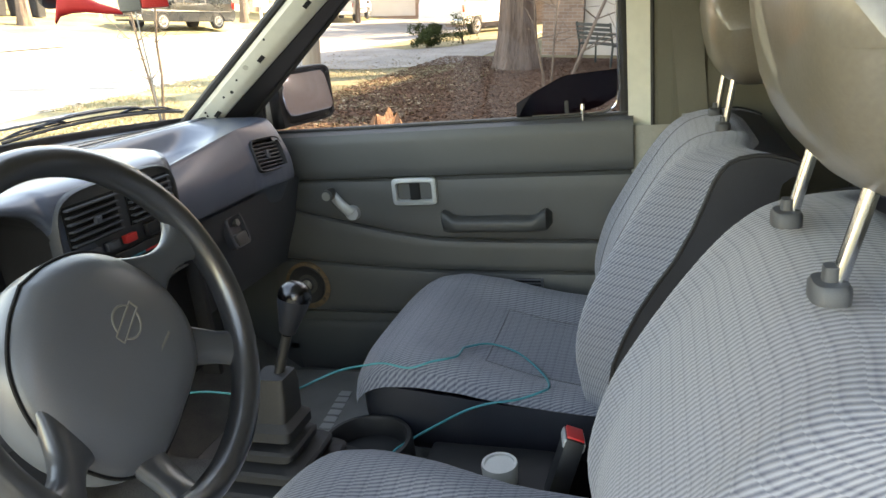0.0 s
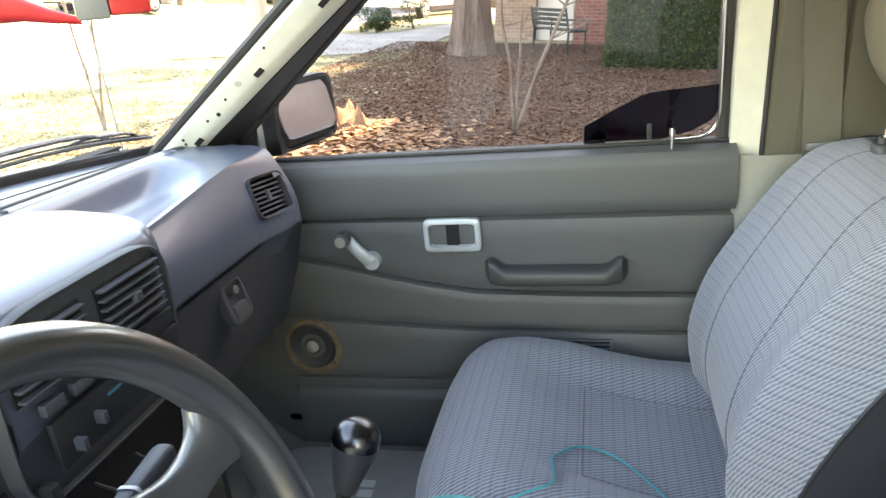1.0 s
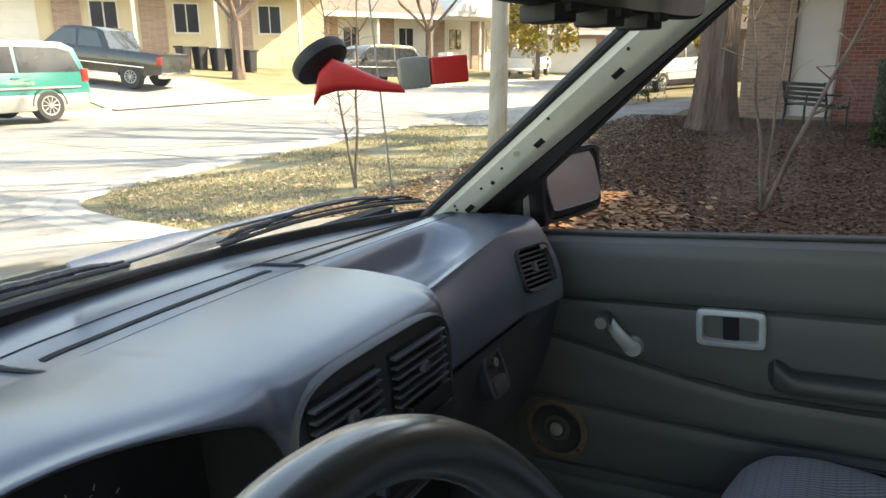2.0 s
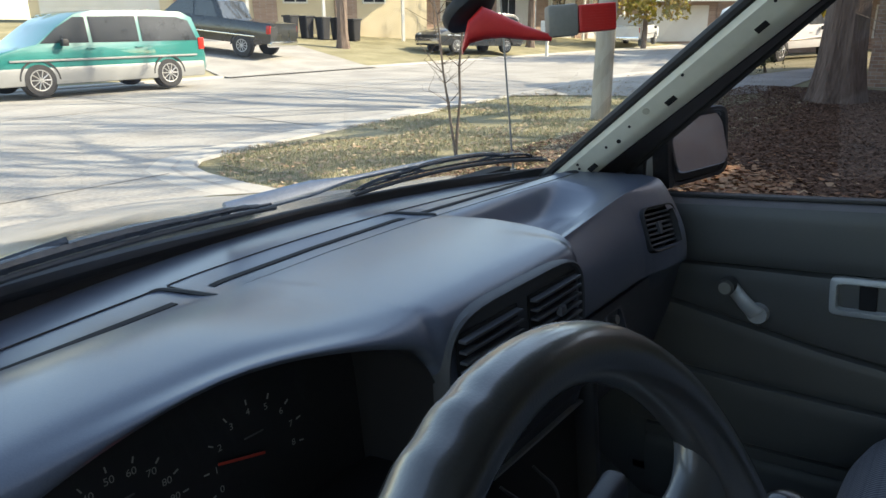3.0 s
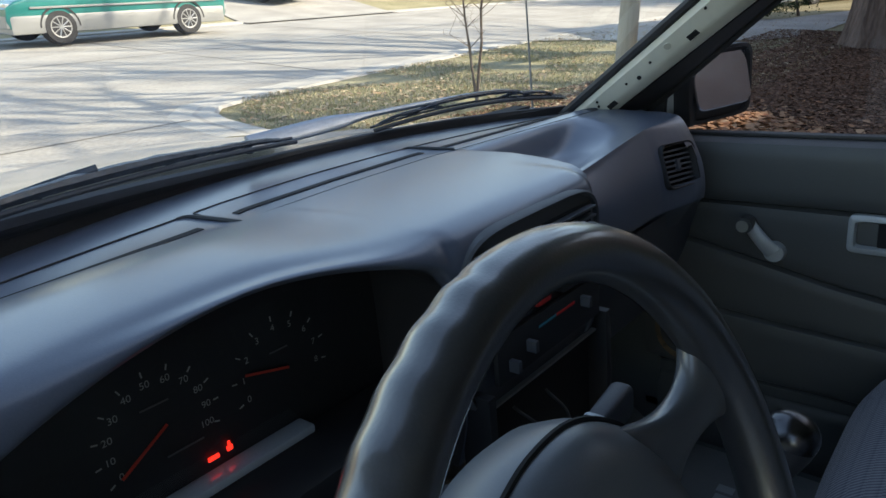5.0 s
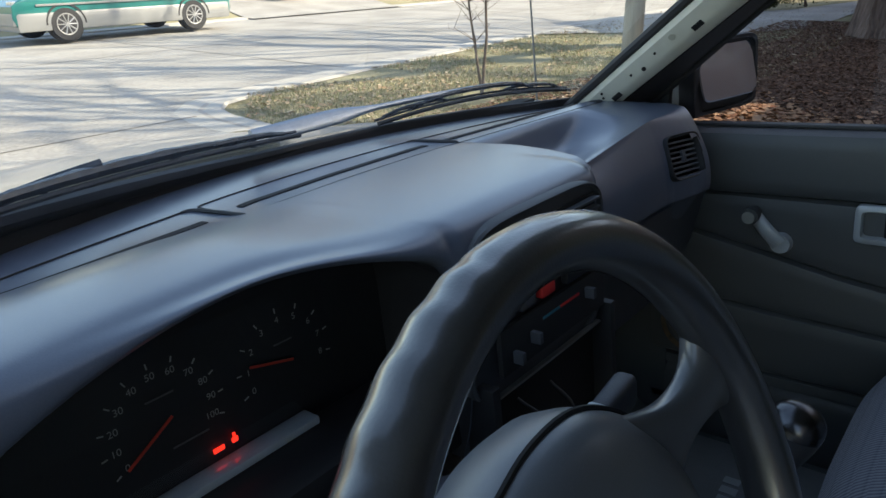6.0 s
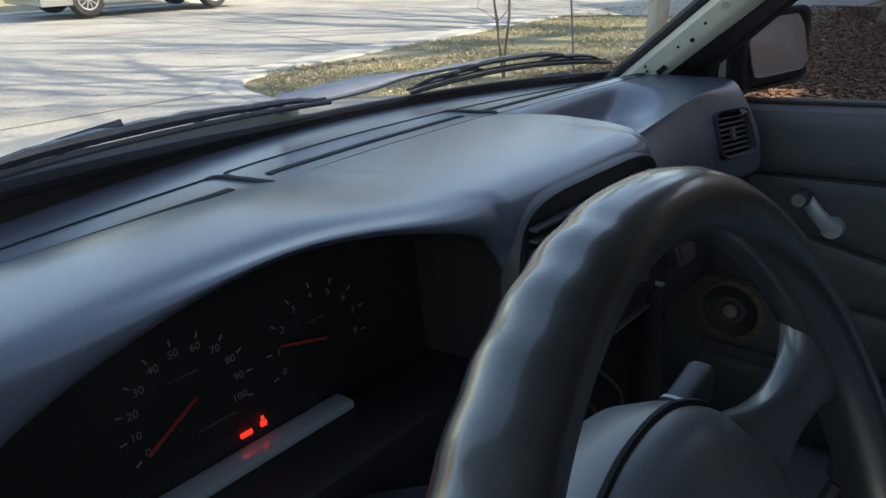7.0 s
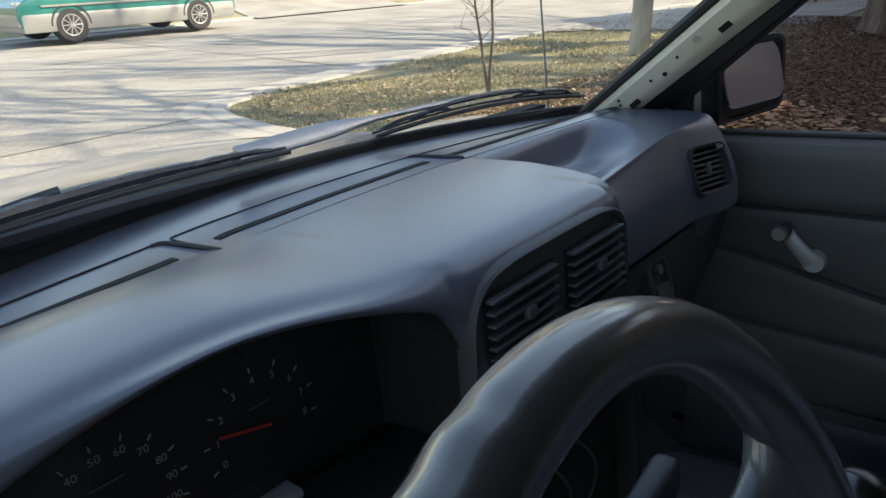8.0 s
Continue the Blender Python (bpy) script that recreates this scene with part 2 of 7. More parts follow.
def build_shell():
    # floor pan with its hump
    bm = bmesh.new()
    rows = []
    for y in [-0.45 + 0.05 * i for i in range(32)]:
        row = []
        for x in [-0.70 + 0.035 * i for i in range(41)]:
            hump = 0.16 * math.exp(-(x / 0.15) ** 4)
            toe = max(0.0, y - 0.80) * 0.75
            row.append((x, y, 0.43 + hump + toe))
        rows.append(row)
    loft(bm, rows, close=False)
    single("floor", bm, CARPET, "dark grey worn cab carpet over the hump", "floor", "structure")
    # roof, windscreen header, rear wall, left wall
    single("ceiling", boxes(((-0.66, -0.42, 1.49), (0.66, 0.40, 1.52), 0.01)), CREAM_TRIM, "pale cab roof lining above the seats", "ceiling", "structure")
    single("windscreen_header", boxes(((-0.60, 0.385, 1.455), (0.60, 0.46, 1.515), 0.012)), PAINT, "cream painted rail above the windscreen", "header", "structure")
    bm = boxes(((-0.70, -0.47, 0.43), (0.70, -0.43, 1.10), 0.005), ((-0.70, -0.47, 1.10), (-0.50, -0.43, 1.50), 0.005), ((0.50, -0.47, 1.10), (0.70, -0.43, 1.50), 0.005), ((-0.50, -0.47, 1.42), (0.50, -0.43, 1.50), 0.005))
    single("wall_rear", bm, REAR_TRIM, "grey rear cab wall with a window opening", "wall", "structure")
    w = thing("window_rear", "dark sliding rear cab window in a rubber frame", "window", (0, -0.45, 1.10), kind="structure")
    part("window_frame", boxes(((-0.50, -0.465, 1.10), (0.50, -0.425, 1.125), 0.006), ((-0.50, -0.465, 1.395), (0.50, -0.425, 1.42), 0.006), ((-0.50, -0.464, 1.1255), (-0.475, -0.426, 1.3945), 0.006), ((0.475, -0.464, 1.1255), (0.50, -0.426, 1.3945), 0.006)), RUBBER, w)
    p = part("pane", boxes(((-0.474, -0.448, 1.126), (0.474, -0.444, 1.394))), GLASS_DARK, w)
    # pillars and sills, both sides
    for s, tag in ((1, "passenger"), (-1, "driver")):
        a_pillar(s, tag)
        bm = bmesh.new()
        prof = [(-0.035, 0), (-0.060, 0.001), (-0.080, 0.004)] if s > 0 else [(-0.035, 0), (-0.11, 0.006), (-0.13, 0.03), (-0.36, 0.035), (-0.43, 0.03)]
        rows = []
        for z in (0.44, 0.80, 0.98, 1.02, 1.10, 1.25, 1.40, 1.50):
            inn = 0.685 - max(0, z - 1.02) * 0.16
            rows.append([(side(s, inn - o), y if s > 0 else -0.30 + y * 0.3, z) for y, o in prof])
        loft(bm, rows, close=False)
        g = bmesh.ops.extrude_face_region(bm, geom=bm.faces[:])
        bmesh.ops.translate(bm, vec=(s * 0.03, 0, 0), verts=[v for v in g["geom"] if isinstance(v, bmesh.types.BMVert)])
        bmesh.ops.recalc_face_normals(bm, faces=bm.faces[:])
        single("door_pillar", bm, PAINT, f"cream painted pillar behind the {tag} door", "pillar", "structure")
        if s > 0:
            bm = bmesh.new()
            loft(bm, [[(0.685 - max(0, z - 1.02) * 0.16 - o, y, z) for y, o in [(-0.083, -0.01), (-0.084, 0.008), (-0.092, 0.017), (-0.118, 0.021), (-0.124, 0.030), (-0.175, 0.031), (-0.180, 0.040), (-0.205, 0.045), (-0.43, 0.045)]] for z in (0.44, 0.80, 0.98, 1.02, 1.10, 1.25, 1.40, 1.47)], close=False)
            single("pillar_trim", bm, OLIVE_TRIM, "olive-cream plastic trim behind the passenger door", "trim", "structure")
            bm = bmesh.new()
            tube(bm, [(0.685 - max(0, z - 1.02) * 0.16 - 0.010, -0.0815, z) for z in (0.46, 0.9, 1.02, 1.2, 1.45)], 0.0035, 6)
            single("door_seal", bm, RUBBER, "thin black seal along the door opening", "seal", "structure")
        single("roof_rail", boxes(((side(s, 0.60) - 0.04, -0.42, 1.455), (side(s, 0.60) + 0.04, 0.40, 1.50), 0.015)), PAINT, f"cream painted rail above the {tag} door", "rail", "structure")
    # closing wall, with the dark under the dash put into its colour
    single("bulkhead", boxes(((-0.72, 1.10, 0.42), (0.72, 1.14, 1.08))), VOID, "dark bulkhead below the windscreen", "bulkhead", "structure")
    # kick panels ahead of the doors
    single("kick_panel", boxes(((0.67, 0.79, 0.42), (0.70, 1.10, 1.06), 0.004)), DOOR_LOW, "dark kick panel beside the footwell", "panel", "structure")
    single("kick_panel", boxes(((-0.62, 0.79, 0.42), (-0.58, 1.10, 1.06), 0.004)), DOOR_LOW, "dark kick panel beside the footwell", "panel", "structure")


def a_pillar(s, tag):
    """Bare painted windscreen pillar with its clip holes; its broad face looks back into the cab."""
    base, top = Vector((0.592, 0.880, 1.075)), Vector((0.497, 0.330, 1.468))
    d = (top - base).normalized()
    wide = Vector((0.530, -0.492, -0.687))
    wide = (wide - d * wide.dot(d)).normalized()
    back = wide.cross(d).normalized()
    if back.x > 0:
        back = -back
    mir = lambda p: (p.x if s > 0 else -0.03 - p.x, p.y, p.z)
    low_edge = lambda k: -0.042
    high_edge = lambda k: 0.015 + 0.012 * k
    prof = [(0.0, -0.026), (-0.006, -0.010), (0.05, -0.002), (0.13, 0.001), (0.17, 0.0035), (0.55, 0.004), (0.70, 0.003), (0.76, 0.0), (0.86, -0.001), (0.95, -0.006), (1.0, -0.014), (1.0, -0.034), (0.5, -0.052)]
    bm = bmesh.new()
    rings = []
    for k in range(11):
        c = base.lerp(top, k / 10) - d * (0.06 if k == 0 else 0.0)
        rings.append([mir(c + wide * (low_edge(k / 10) + u * (high_edge(k / 10) - low_edge(k / 10))) + back * v) for u, v in prof])
    loft(bm, rings, True, True)
    root = thing("windscreen_pillar", f"bare cream windscreen pillar on the {tag} side with clip holes", "pillar", (side(s, 0.592), 0.880, 1.075), kind="structure")
    part("pillar_skin", bm, PAINT, root)
    # round and slotted clip holes as small plugs, near-black for the shade inside
    for k, off, kind in ((0.073, -0.004, 2), (0.045, -0.018, 0), (0.052, -0.026, 0), (0.145, -0.017, 0), (0.180, -0.011, 1), (0.229, -0.019, 0), (0.287, -0.021, 3), (0.345, -0.008, 2), (0.408, -0.028, 0), (0.587, -0.007, 2), (0.639, -0.024, 0), (0.74, -0.026, 1), (0.84, -0.008, 2)):
        c = base.lerp(top, k) + back * 0.0042 + wide * off
        bm = bmesh.new()
        if kind == 2:
            rot = Matrix((d, wide, back)).transposed().to_4x4()
            box(bm, (-0.0095, -0.0046, -0.0012), (0.0095, 0.0046, 0.0012), 0.0008, Matrix.Translation(c) @ rot)
        else:
            cyl(bm, c - back * 0.0012, c + back * 0.0012, (0.0022, 0.0037, 0, 0.0056)[kind], seg=14)
        if s < 0:
            bmesh.ops.scale(bm, vec=(-1, 1, 1), verts=bm.verts[:])
            bmesh.ops.translate(bm, vec=(-0.03, 0, 0), verts=bm.verts[:])
            bmesh.ops.reverse_faces(bm, faces=bm.faces[:])
        part("clip_hole", bm, CREAM_TRIM if kind == 3 else VOID, root)
    # rubber door seal along the rear edge, and the black windscreen gasket along the front edge
    bm = bmesh.new()
    tube(bm, [mir(base.lerp(top, k / 8) + wide * (low_edge(k / 8) - 0.004) + back * -0.008) for k in range(-1, 9)], 0.0085, 8)
    part("gasket", bm, RUBBER, root)
    bm = bmesh.new()
    rings = []
    for k in range(-1, 9):
        p = base.lerp(top, k / 8) + wide * (high_edge(k / 8) + 0.0005) + back * -0.010
        q = Vector((0.696 - (p.z - 1.06) * 0.155, 0.658 - (p.z - 1.215) * 1.253, p.z))
        rings.append([mir(v) for v in (p, p.lerp(q, 0.5) + back * 0.006, q, q + Vector((0.014, 0.008, 0)), p + back * -0.026)])
    loft(bm, rings, True, True)
    part("door_seal", bm, RUBBER, root)


def build_windscreen():
    bm = bmesh.new()
    rows = []
    for k in range(9):
        z = 1.075 + k * 0.05
        half = 0.66 - 0.12 * (z - 1.075)
        rows.append([(x, windshield_y(x, z) + 0.004, z) for x in [half * (i / 8 - 1) for i in range(17)]])
    loft(bm, rows, close=False)
    g = thing("windscreen", "clear curved windscreen with a black rubber seal", "window", (0, 1.07, 1.08), kind="structure")
    p = part("pane", bm, GLASS, g)
    p.visible_shadow = False
    bm = bmesh.new()
    tube(bm, [(x, windshield_y(x, 1.100) - 0.004, 1.112 + 0.034 * max(0.0, -x) - 0.07 * max(0.0, x - 0.1) ** 2) for x in [-0.60 + 0.075 * i for i in range(17)]], [0.0115 - 0.0060 * smooth01((x + 0.25) / 0.45) for x in [-0.60 + 0.075 * i for i in range(17)]], 8)
    part("seal", bm, RUBBER, g)
    bm = bmesh.new()
    loft(bm, [[(x, windshield_y(x, 1.100) - 0.010, 1.113 + 0.034 * max(0.0, -x) - 0.07 * max(0.0, x - 0.1) ** 2), (x, windshield_y(x, 1.100) - 0.012, 1.100), (x, windshield_y(x, 1.100) - 0.006, 1.080)] for x in [-0.60 + 0.05 * i for i in range(25)]], close=False)
    part("seal_lip", bm, RUBBER, g)


build_shell()
build_windscreen()


# ---- passenger door ----
def crease2(y):
    return lerp_table([(-0.06, 0.772), (0.12, 0.774), (0.25, 0.776), (0.395, 0.781), (0.50, 0.798), (0.60, 0.822), (0.735, 0.852), (0.82, 0.868)], y)


def crease3(y):
    return lerp_table([(-0.06, 0.700), (0.20, 0.702), (0.395, 0.704), (0.60, 0.715), (0.757, 0.728), (0.83, 0.735)], y)


def build_door():
    door = thing("truck_door", "grey vinyl passenger door panel with horizontal quilted creases", "door", (0.70, 0.35, 0.44))
    X = 0.672
    ys = [-0.045 + 0.0135 * i for i in range(65)]
    bm = bmesh.new()
    rows = []
    for y in ys:
        b = [1.036, 0.926, crease2(y), crease3(y), 0.592, 0.566, 0.42]
        dep = [0.020, 0.010, 0.011, 0.010, 0.004, 0.006]
        row = [(X + 0.03, y, 1.036), (X + 0.012, y, 1.0365)]
        for (hi, lo), d in zip(zip(b, b[1:]), dep):
            n = 10 if hi - lo > 0.05 else 4
            for k in range(n):
                u = (k + 0.5) / n
                bulge = (1 - (2 * u - 1) ** 6) ** 0.6
                row.append((X + 0.004 - d * bulge, y, hi + (lo - hi) * u))
            row.append((X + 0.007, y, lo))
        rows.append(row)
    loft(bm, rows, close=False)
    part("panel", bm, DOOR_VINYL, door)
    part("backing", boxes(((X + 0.012, -0.045, 0.42), (X + 0.05, 0.84, 1.03), 0.004)), DOOR_LOW, door)
    # inner handle: pale bezel, dark cup, lever
    bm = bmesh.new()
    cy, cz = 0.4305, 0.8965
    for w, h, x0, x1 in ((0.052, 0.031, 0, 0),):
        rings = []
        for (dw, xx) in ((0.0, X - 0.002), (0.0, X - 0.014), (-0.004, X - 0.0165), (-0.009, X - 0.0165), (-0.011, X - 0.012), (-0.0115, X + 0.004)):
            rings.append([(xx, cy + u, cz + v) for u, v in superellipse(w + dw, h + dw, 9, 48)])
        loft(bm, rings)
    handle = part("inner_handle", bm, SILVER, door, "pale grey handle bezel with a dark recessed cup")
    part("cup", boxes(((X + 0.001, cy - 0.043, cz - 0.022), (X + 0.005, cy + 0.043, cz + 0.022))), VOID, handle)
    part("lever", boxes(((X - 0.010, cy - 0.012, cz - 0.021), (X - 0.004, cy + 0.012, cz + 0.021), 0.003)), VOID, handle)
    # window crank
    hub, kn = Vector((X - 0.010, 0.588, 0.849)), Vector((X - 0.022, 0.631, 0.899))
    bm = bmesh.new()
    cyl(bm, (X, hub.y, hub.z), (X - 0.018, hub.y, hub.z), 0.019, 0.016, 28)
    crank = part("window_crank", bm, SILVER, door, "silver window crank with a dark knob")
    bm = bmesh.new()
    ring = superellipse(1, 1, 2, 20)
    rings = []
    for k in range(8):
        u = k / 7
        c = hub.lerp(kn + Vector((0.010, 0, 0)), u) + Vector((-0.006 - 0.006 * math.sin(u * 3.1), 0, 0))
        w = 0.014 - 0.003 * u
        d = (kn - hub).normalized()
        sd = d.cross(Vector((1, 0, 0))).normalized()
        rings.append([c + sd * (w * a) + Vector((0.007 * b, 0, 0)) for a, b in ring])
    loft(bm, rings, True, True)
    part("arm", bm, SILVER, crank)
    bm = bmesh.new()
    cyl(bm, kn + Vector((0.008, 0, 0)), kn - Vector((0.026, 0, 0)), 0.0125, 0.0145, 24)
    bmesh.ops.bevel(bm, geom=[e for e in bm.edges if e.calc_face_angle(0) > 1], offset=0.003, segments=2, affect="EDGES")
    part("knob", bm, DOOR_VINYL, crank, "dark grey crank knob")
    bm = bmesh.new()
    cyl(bm, kn - Vector((0.0255, 0, 0)), kn - Vector((0.0275, 0, 0)), 0.0105, 0.0100, 24)
    part("knob_cap", bm, BEIGE_GREY, crank)
    # arm rest / pull
    bm = bmesh.new()
    rings = []
    for k in range(25):
        u = k / 24
        y = 0.375 - u * 0.25
        end = min(u, 1 - u)
        lift = 0.012 * (1 - smooth01((end - 0.04) / 0.12))
        fat = smooth01(end / 0.05) * 0.85 + 0.15
        h = (0.016 + lift * 0.7) * (0.45 + 0.55 * fat)
        cz2 = 0.806 + (0.016 + lift * 0.7)
        w = (0.030 + 0.008 * (1 - lift / 0.012)) * fat
        rings.append([(X - 0.004 - w * 0.5 - w * 0.62 * a, y, cz2 + h * b) for a, b in superellipse(1, 1, 3, 24)])
    loft(bm, rings, True, True)
    part("arm_rest", bm, DOOR_DARK, door, "dark padded pull handle")
    # bare loudspeaker in its hole
    bm = bmesh.new()
    c = Vector((X - 0.006, 0.738, 0.666))
    loft(bm, [[(c.x + xx, c.y + r * math.cos(a), c.z + dz + r * math.sin(a)) for a in (2 * math.pi * i / 40 for i in range(40))] for r, xx, dz in ((0.061, 0.005, -0.003), (0.060, -0.002, -0.003), (0.053, -0.004, -0.001), (0.0495, -0.0045, 0), (0.049, 0.004, 0))], True, False)
    sp = part("speaker", bm, RUSTY_RIM, door, "bare loudspeaker with a rusty rim")
    bm = bmesh.new()
    rings = [[(c.x + xx, c.y + r * math.cos(a), c.z + r * math.sin(a)) for a in (2 * math.pi * i / 36 for i in range(36))] for r, xx in ((0.050, -0.004), (0.047, -0.0075), (0.043, -0.004), (0.040, -0.0035), (0.018, 0.002), (0.0175, -0.002), (0.012, -0.006), (0.003, -0.0075))]
    loft(bm, rings, True, False)
    part("cone", bm, RUBBER, sp, "dusty dark loudspeaker cone")
    bm = bmesh.new()
    loft(bm, [[(c.x + xx, c.y + r * math.cos(a), c.z + r * math.sin(a)) for a in (2 * math.pi * i / 24 for i in range(24))] for r, xx in ((0.0135, -0.004), (0.012, -0.0085), (0.008, -0.0115), (0.002, -0.0125))], True, True)
    part("dust_cap", bm, BEIGE_GREY, sp)
    for a in (0.6, 2.3, 3.9, 5.5):
        bm = bmesh.new()
        q = c + Vector((-0.003, 0.055 * math.cos(a), 0.052 * math.sin(a)))
        cyl(bm, q, q + Vector((-0.004, 0, 0)), 0.004, 0.0035, 10)
        part("screw", bm, RUST, sp)
    # lower vent grille
    # backing sheet coloured near-black as the shade between the slats
    g = part("vent_grille", boxes(((X - 0.008, 0.155, 0.645), (X - 0.004, 0.305, 0.688), 0.001)), VOID, door, "slotted door vent on a near-black shade backing")
    for k in range(5):
        z = 0.651 + k * 0.0085
        part("slat", boxes(((X - 0.012, 0.158, z), (X - 0.0075, 0.302, z + 0.0032), 0.001)), VINYL_DARK, g)
    for a, b in ((0.152, 0.1575), (0.3025, 0.308)):
        part("edge", boxes(((X - 0.012, a, 0.643), (X - 0.006, b, 0.69), 0.001)), VINYL_DARK, g)
    # lock pin
    bm = bmesh.new()
    cyl(bm, (0.675, 0.055, 1.03), (0.675, 0.055, 1.058), 0.0035, 0.0035, 12)
    cyl(bm, (0.675, 0.055, 1.056), (0.675, 0.055, 1.066), 0.0055, 0.0045, 12)
    part("lock_pin", bm, CHROME, door, "chrome lock pin")
    # window: glass, frame, belt strip
    def front_edge(z):      # window's slanting front edge
        return 0.662 - (z - 1.215) * 1.253
    win = part("window_frame", boxes(((0.690, -0.038, 1.037), (0.712, 0.770, 1.043), 0.002)), RUBBER, door, "black window rubber")
    bm = bmesh.new()
    tube(bm, [(0.705, -0.028, 1.03), (0.700, -0.026, 1.15), (0.672, -0.024, 1.30), (0.640, -0.022, 1.455)], 0.011, 8)
    part("rear_channel", bm, RUBBER, win)
    bm = bmesh.new()
    tube(bm, [(0.689, 0.16, 1.044)] + spline([(0.689, 0.03, 1.044), (0.689, 0.004, 1.048), (0.688, -0.012, 1.062), (0.686, -0.018, 1.09)], 5) + [(0.640, -0.014, 1.44)], 0.0028, 6)
    part("bright_strip", bm, CHROME, win, "thin bright window trim")
    bm = bmesh.new()
    tube(bm, [(0.702, front_edge(1.06), 1.06), (0.678, front_edge(1.2), 1.2), (0.640, front_edge(1.44), 1.44)], 0.010, 8)
    part("front_channel", bm, RUBBER, win)
    bm = bmesh.new()
    rows = []
    for k in range(6):
        z = 1.035 + 0.42 * k / 5
        xx = 0.703 - max(0, z - 1.05) * 0.155
        rows.append([(xx, -0.026, z), (xx, front_edge(z) + 0.004, z)])
    loft(bm, rows, close=False)
    p = part("pane", bm, GLASS_DOOR, win)
    p.visible_shadow = False
    # dark film patch on the glass
    bm = bmesh.new()
    poly = [(0.196, 1.041), (0.194, 1.072), (0.150, 1.096), (0.100, 1.120), (0.086, 1.124), (-0.018, 1.130), (-0.018, 1.090), (-0.010, 1.074), (0.02, 1.056), (0.07, 1.044), (0.11, 1.041)]
    bm.faces.new([bm.verts.new((0.7005 - max(0, z - 1.05) * 0.155, y, z)) for y, z in poly])
    g2 = bmesh.ops.extrude_face_region(bm, geom=bm.faces[:])
    bmesh.ops.translate(bm, vec=(0.001, 0, 0), verts=[v for v in g2["geom"] if isinstance(v, bmesh.types.BMVert)])
    bmesh.ops.recalc_face_normals(bm, faces=bm.faces[:])
    part("tint_film", bm, FILM, win, "torn patch of dark window film", smooth=False)
    bm = bmesh.new()
    bm.faces.new([bm.verts.new((0.6995 - max(0, z - 1.05) * 0.155, y, z)) for y, z in ((0.195, 1.0415), (0.193, 1.0725), (0.158, 1.092), (0.160, 1.0415))])
    g2 = bmesh.ops.extrude_face_region(bm, geom=bm.faces[:])
    bmesh.ops.translate(bm, vec=(0.0006, 0, 0), verts=[v for v in g2["geom"] if isinstance(v, bmesh.types.BMVert)])
    part("film_overlap", bm, FILM, win, "doubled darker strip of film", smooth=False)
    bm = bmesh.new()
    box(bm, (0.694, 0.085, 1.045), (0.697, 0.093, 1.072), 0.001)
    part("film_tear", bm, BLACK, win)
    # black sail that carries the mirror
    bm = bmesh.new()
    f = bm.faces.new([bm.verts.new((0.694, y, z)) for y, z in ((0.875, 1.036), (0.803, 1.036), (0.794, 1.125), (0.800, 1.135))])
    g2 = bmesh.ops.extrude_face_region(bm, geom=[f])
    bmesh.ops.translate(bm, vec=(0.014, 0, 0), verts=[v for v in g2["geom"] if isinstance(v, bmesh.types.BMVert)])
    bmesh.ops.recalc_face_normals(bm, faces=bm.faces[:])
    part("mirror_sail", bm, BLACK, door, "black corner plate behind the mirror", smooth=False)


build_door()


def build_door_mirror():
    m = thing("door_mirror", "black rectangular door mirror outside the passenger window", "mirror", (0.74, 0.79, 1.05))
    bm = bmesh.new()
    rings = []
    fr = pose(0.815, 0.752, 1.112, 0, 0, -14)
    for y, sc in ((0.070, 0.45), (0.066, 0.75), (0.05, 0.92), (0.02, 1.0), (-0.012, 1.0), (-0.016, 0.98), (-0.016, 0.90), (-0.008, 0.88)):
        rings.append([fr @ Vector((0.100 * sc * a, y, 0.068 * sc * b)) for a, b in superellipse(1, 1, 7, 40)])
    loft(bm, rings, True, True)
    part("housing", bm, BLACK, m)
    gl = fr @ pose(0, -0.0165, 0.008, -12, 0, 0)
    bm = bmesh.new()
    loft(bm, [[gl @ Vector((0.086 * a, 0.001, 0.052 * b)) for a, b in superellipse(1, 1, 8, 40)], [gl @ Vector((0.084 * a, -0.001, 0.050 * b)) for a, b in superellipse(1, 1, 8, 40)]], True, True)
    part("mirror_glass", bm, MIRROR, m, "silvered mirror glass")
    part("arm", boxes(((0.716, 0.757, 1.042), (0.750, 0.792, 1.150), 0.010)), BLACK, m)


build_door_mirror()

# sunlit edge of the wing seen past the corner plate
single("wing_edge", boxes(((0.722, 0.784, 1.00), (0.732, 0.805, 1.14), 0.004)), PAINT, "cream painted edge of the door frame", "door frame")


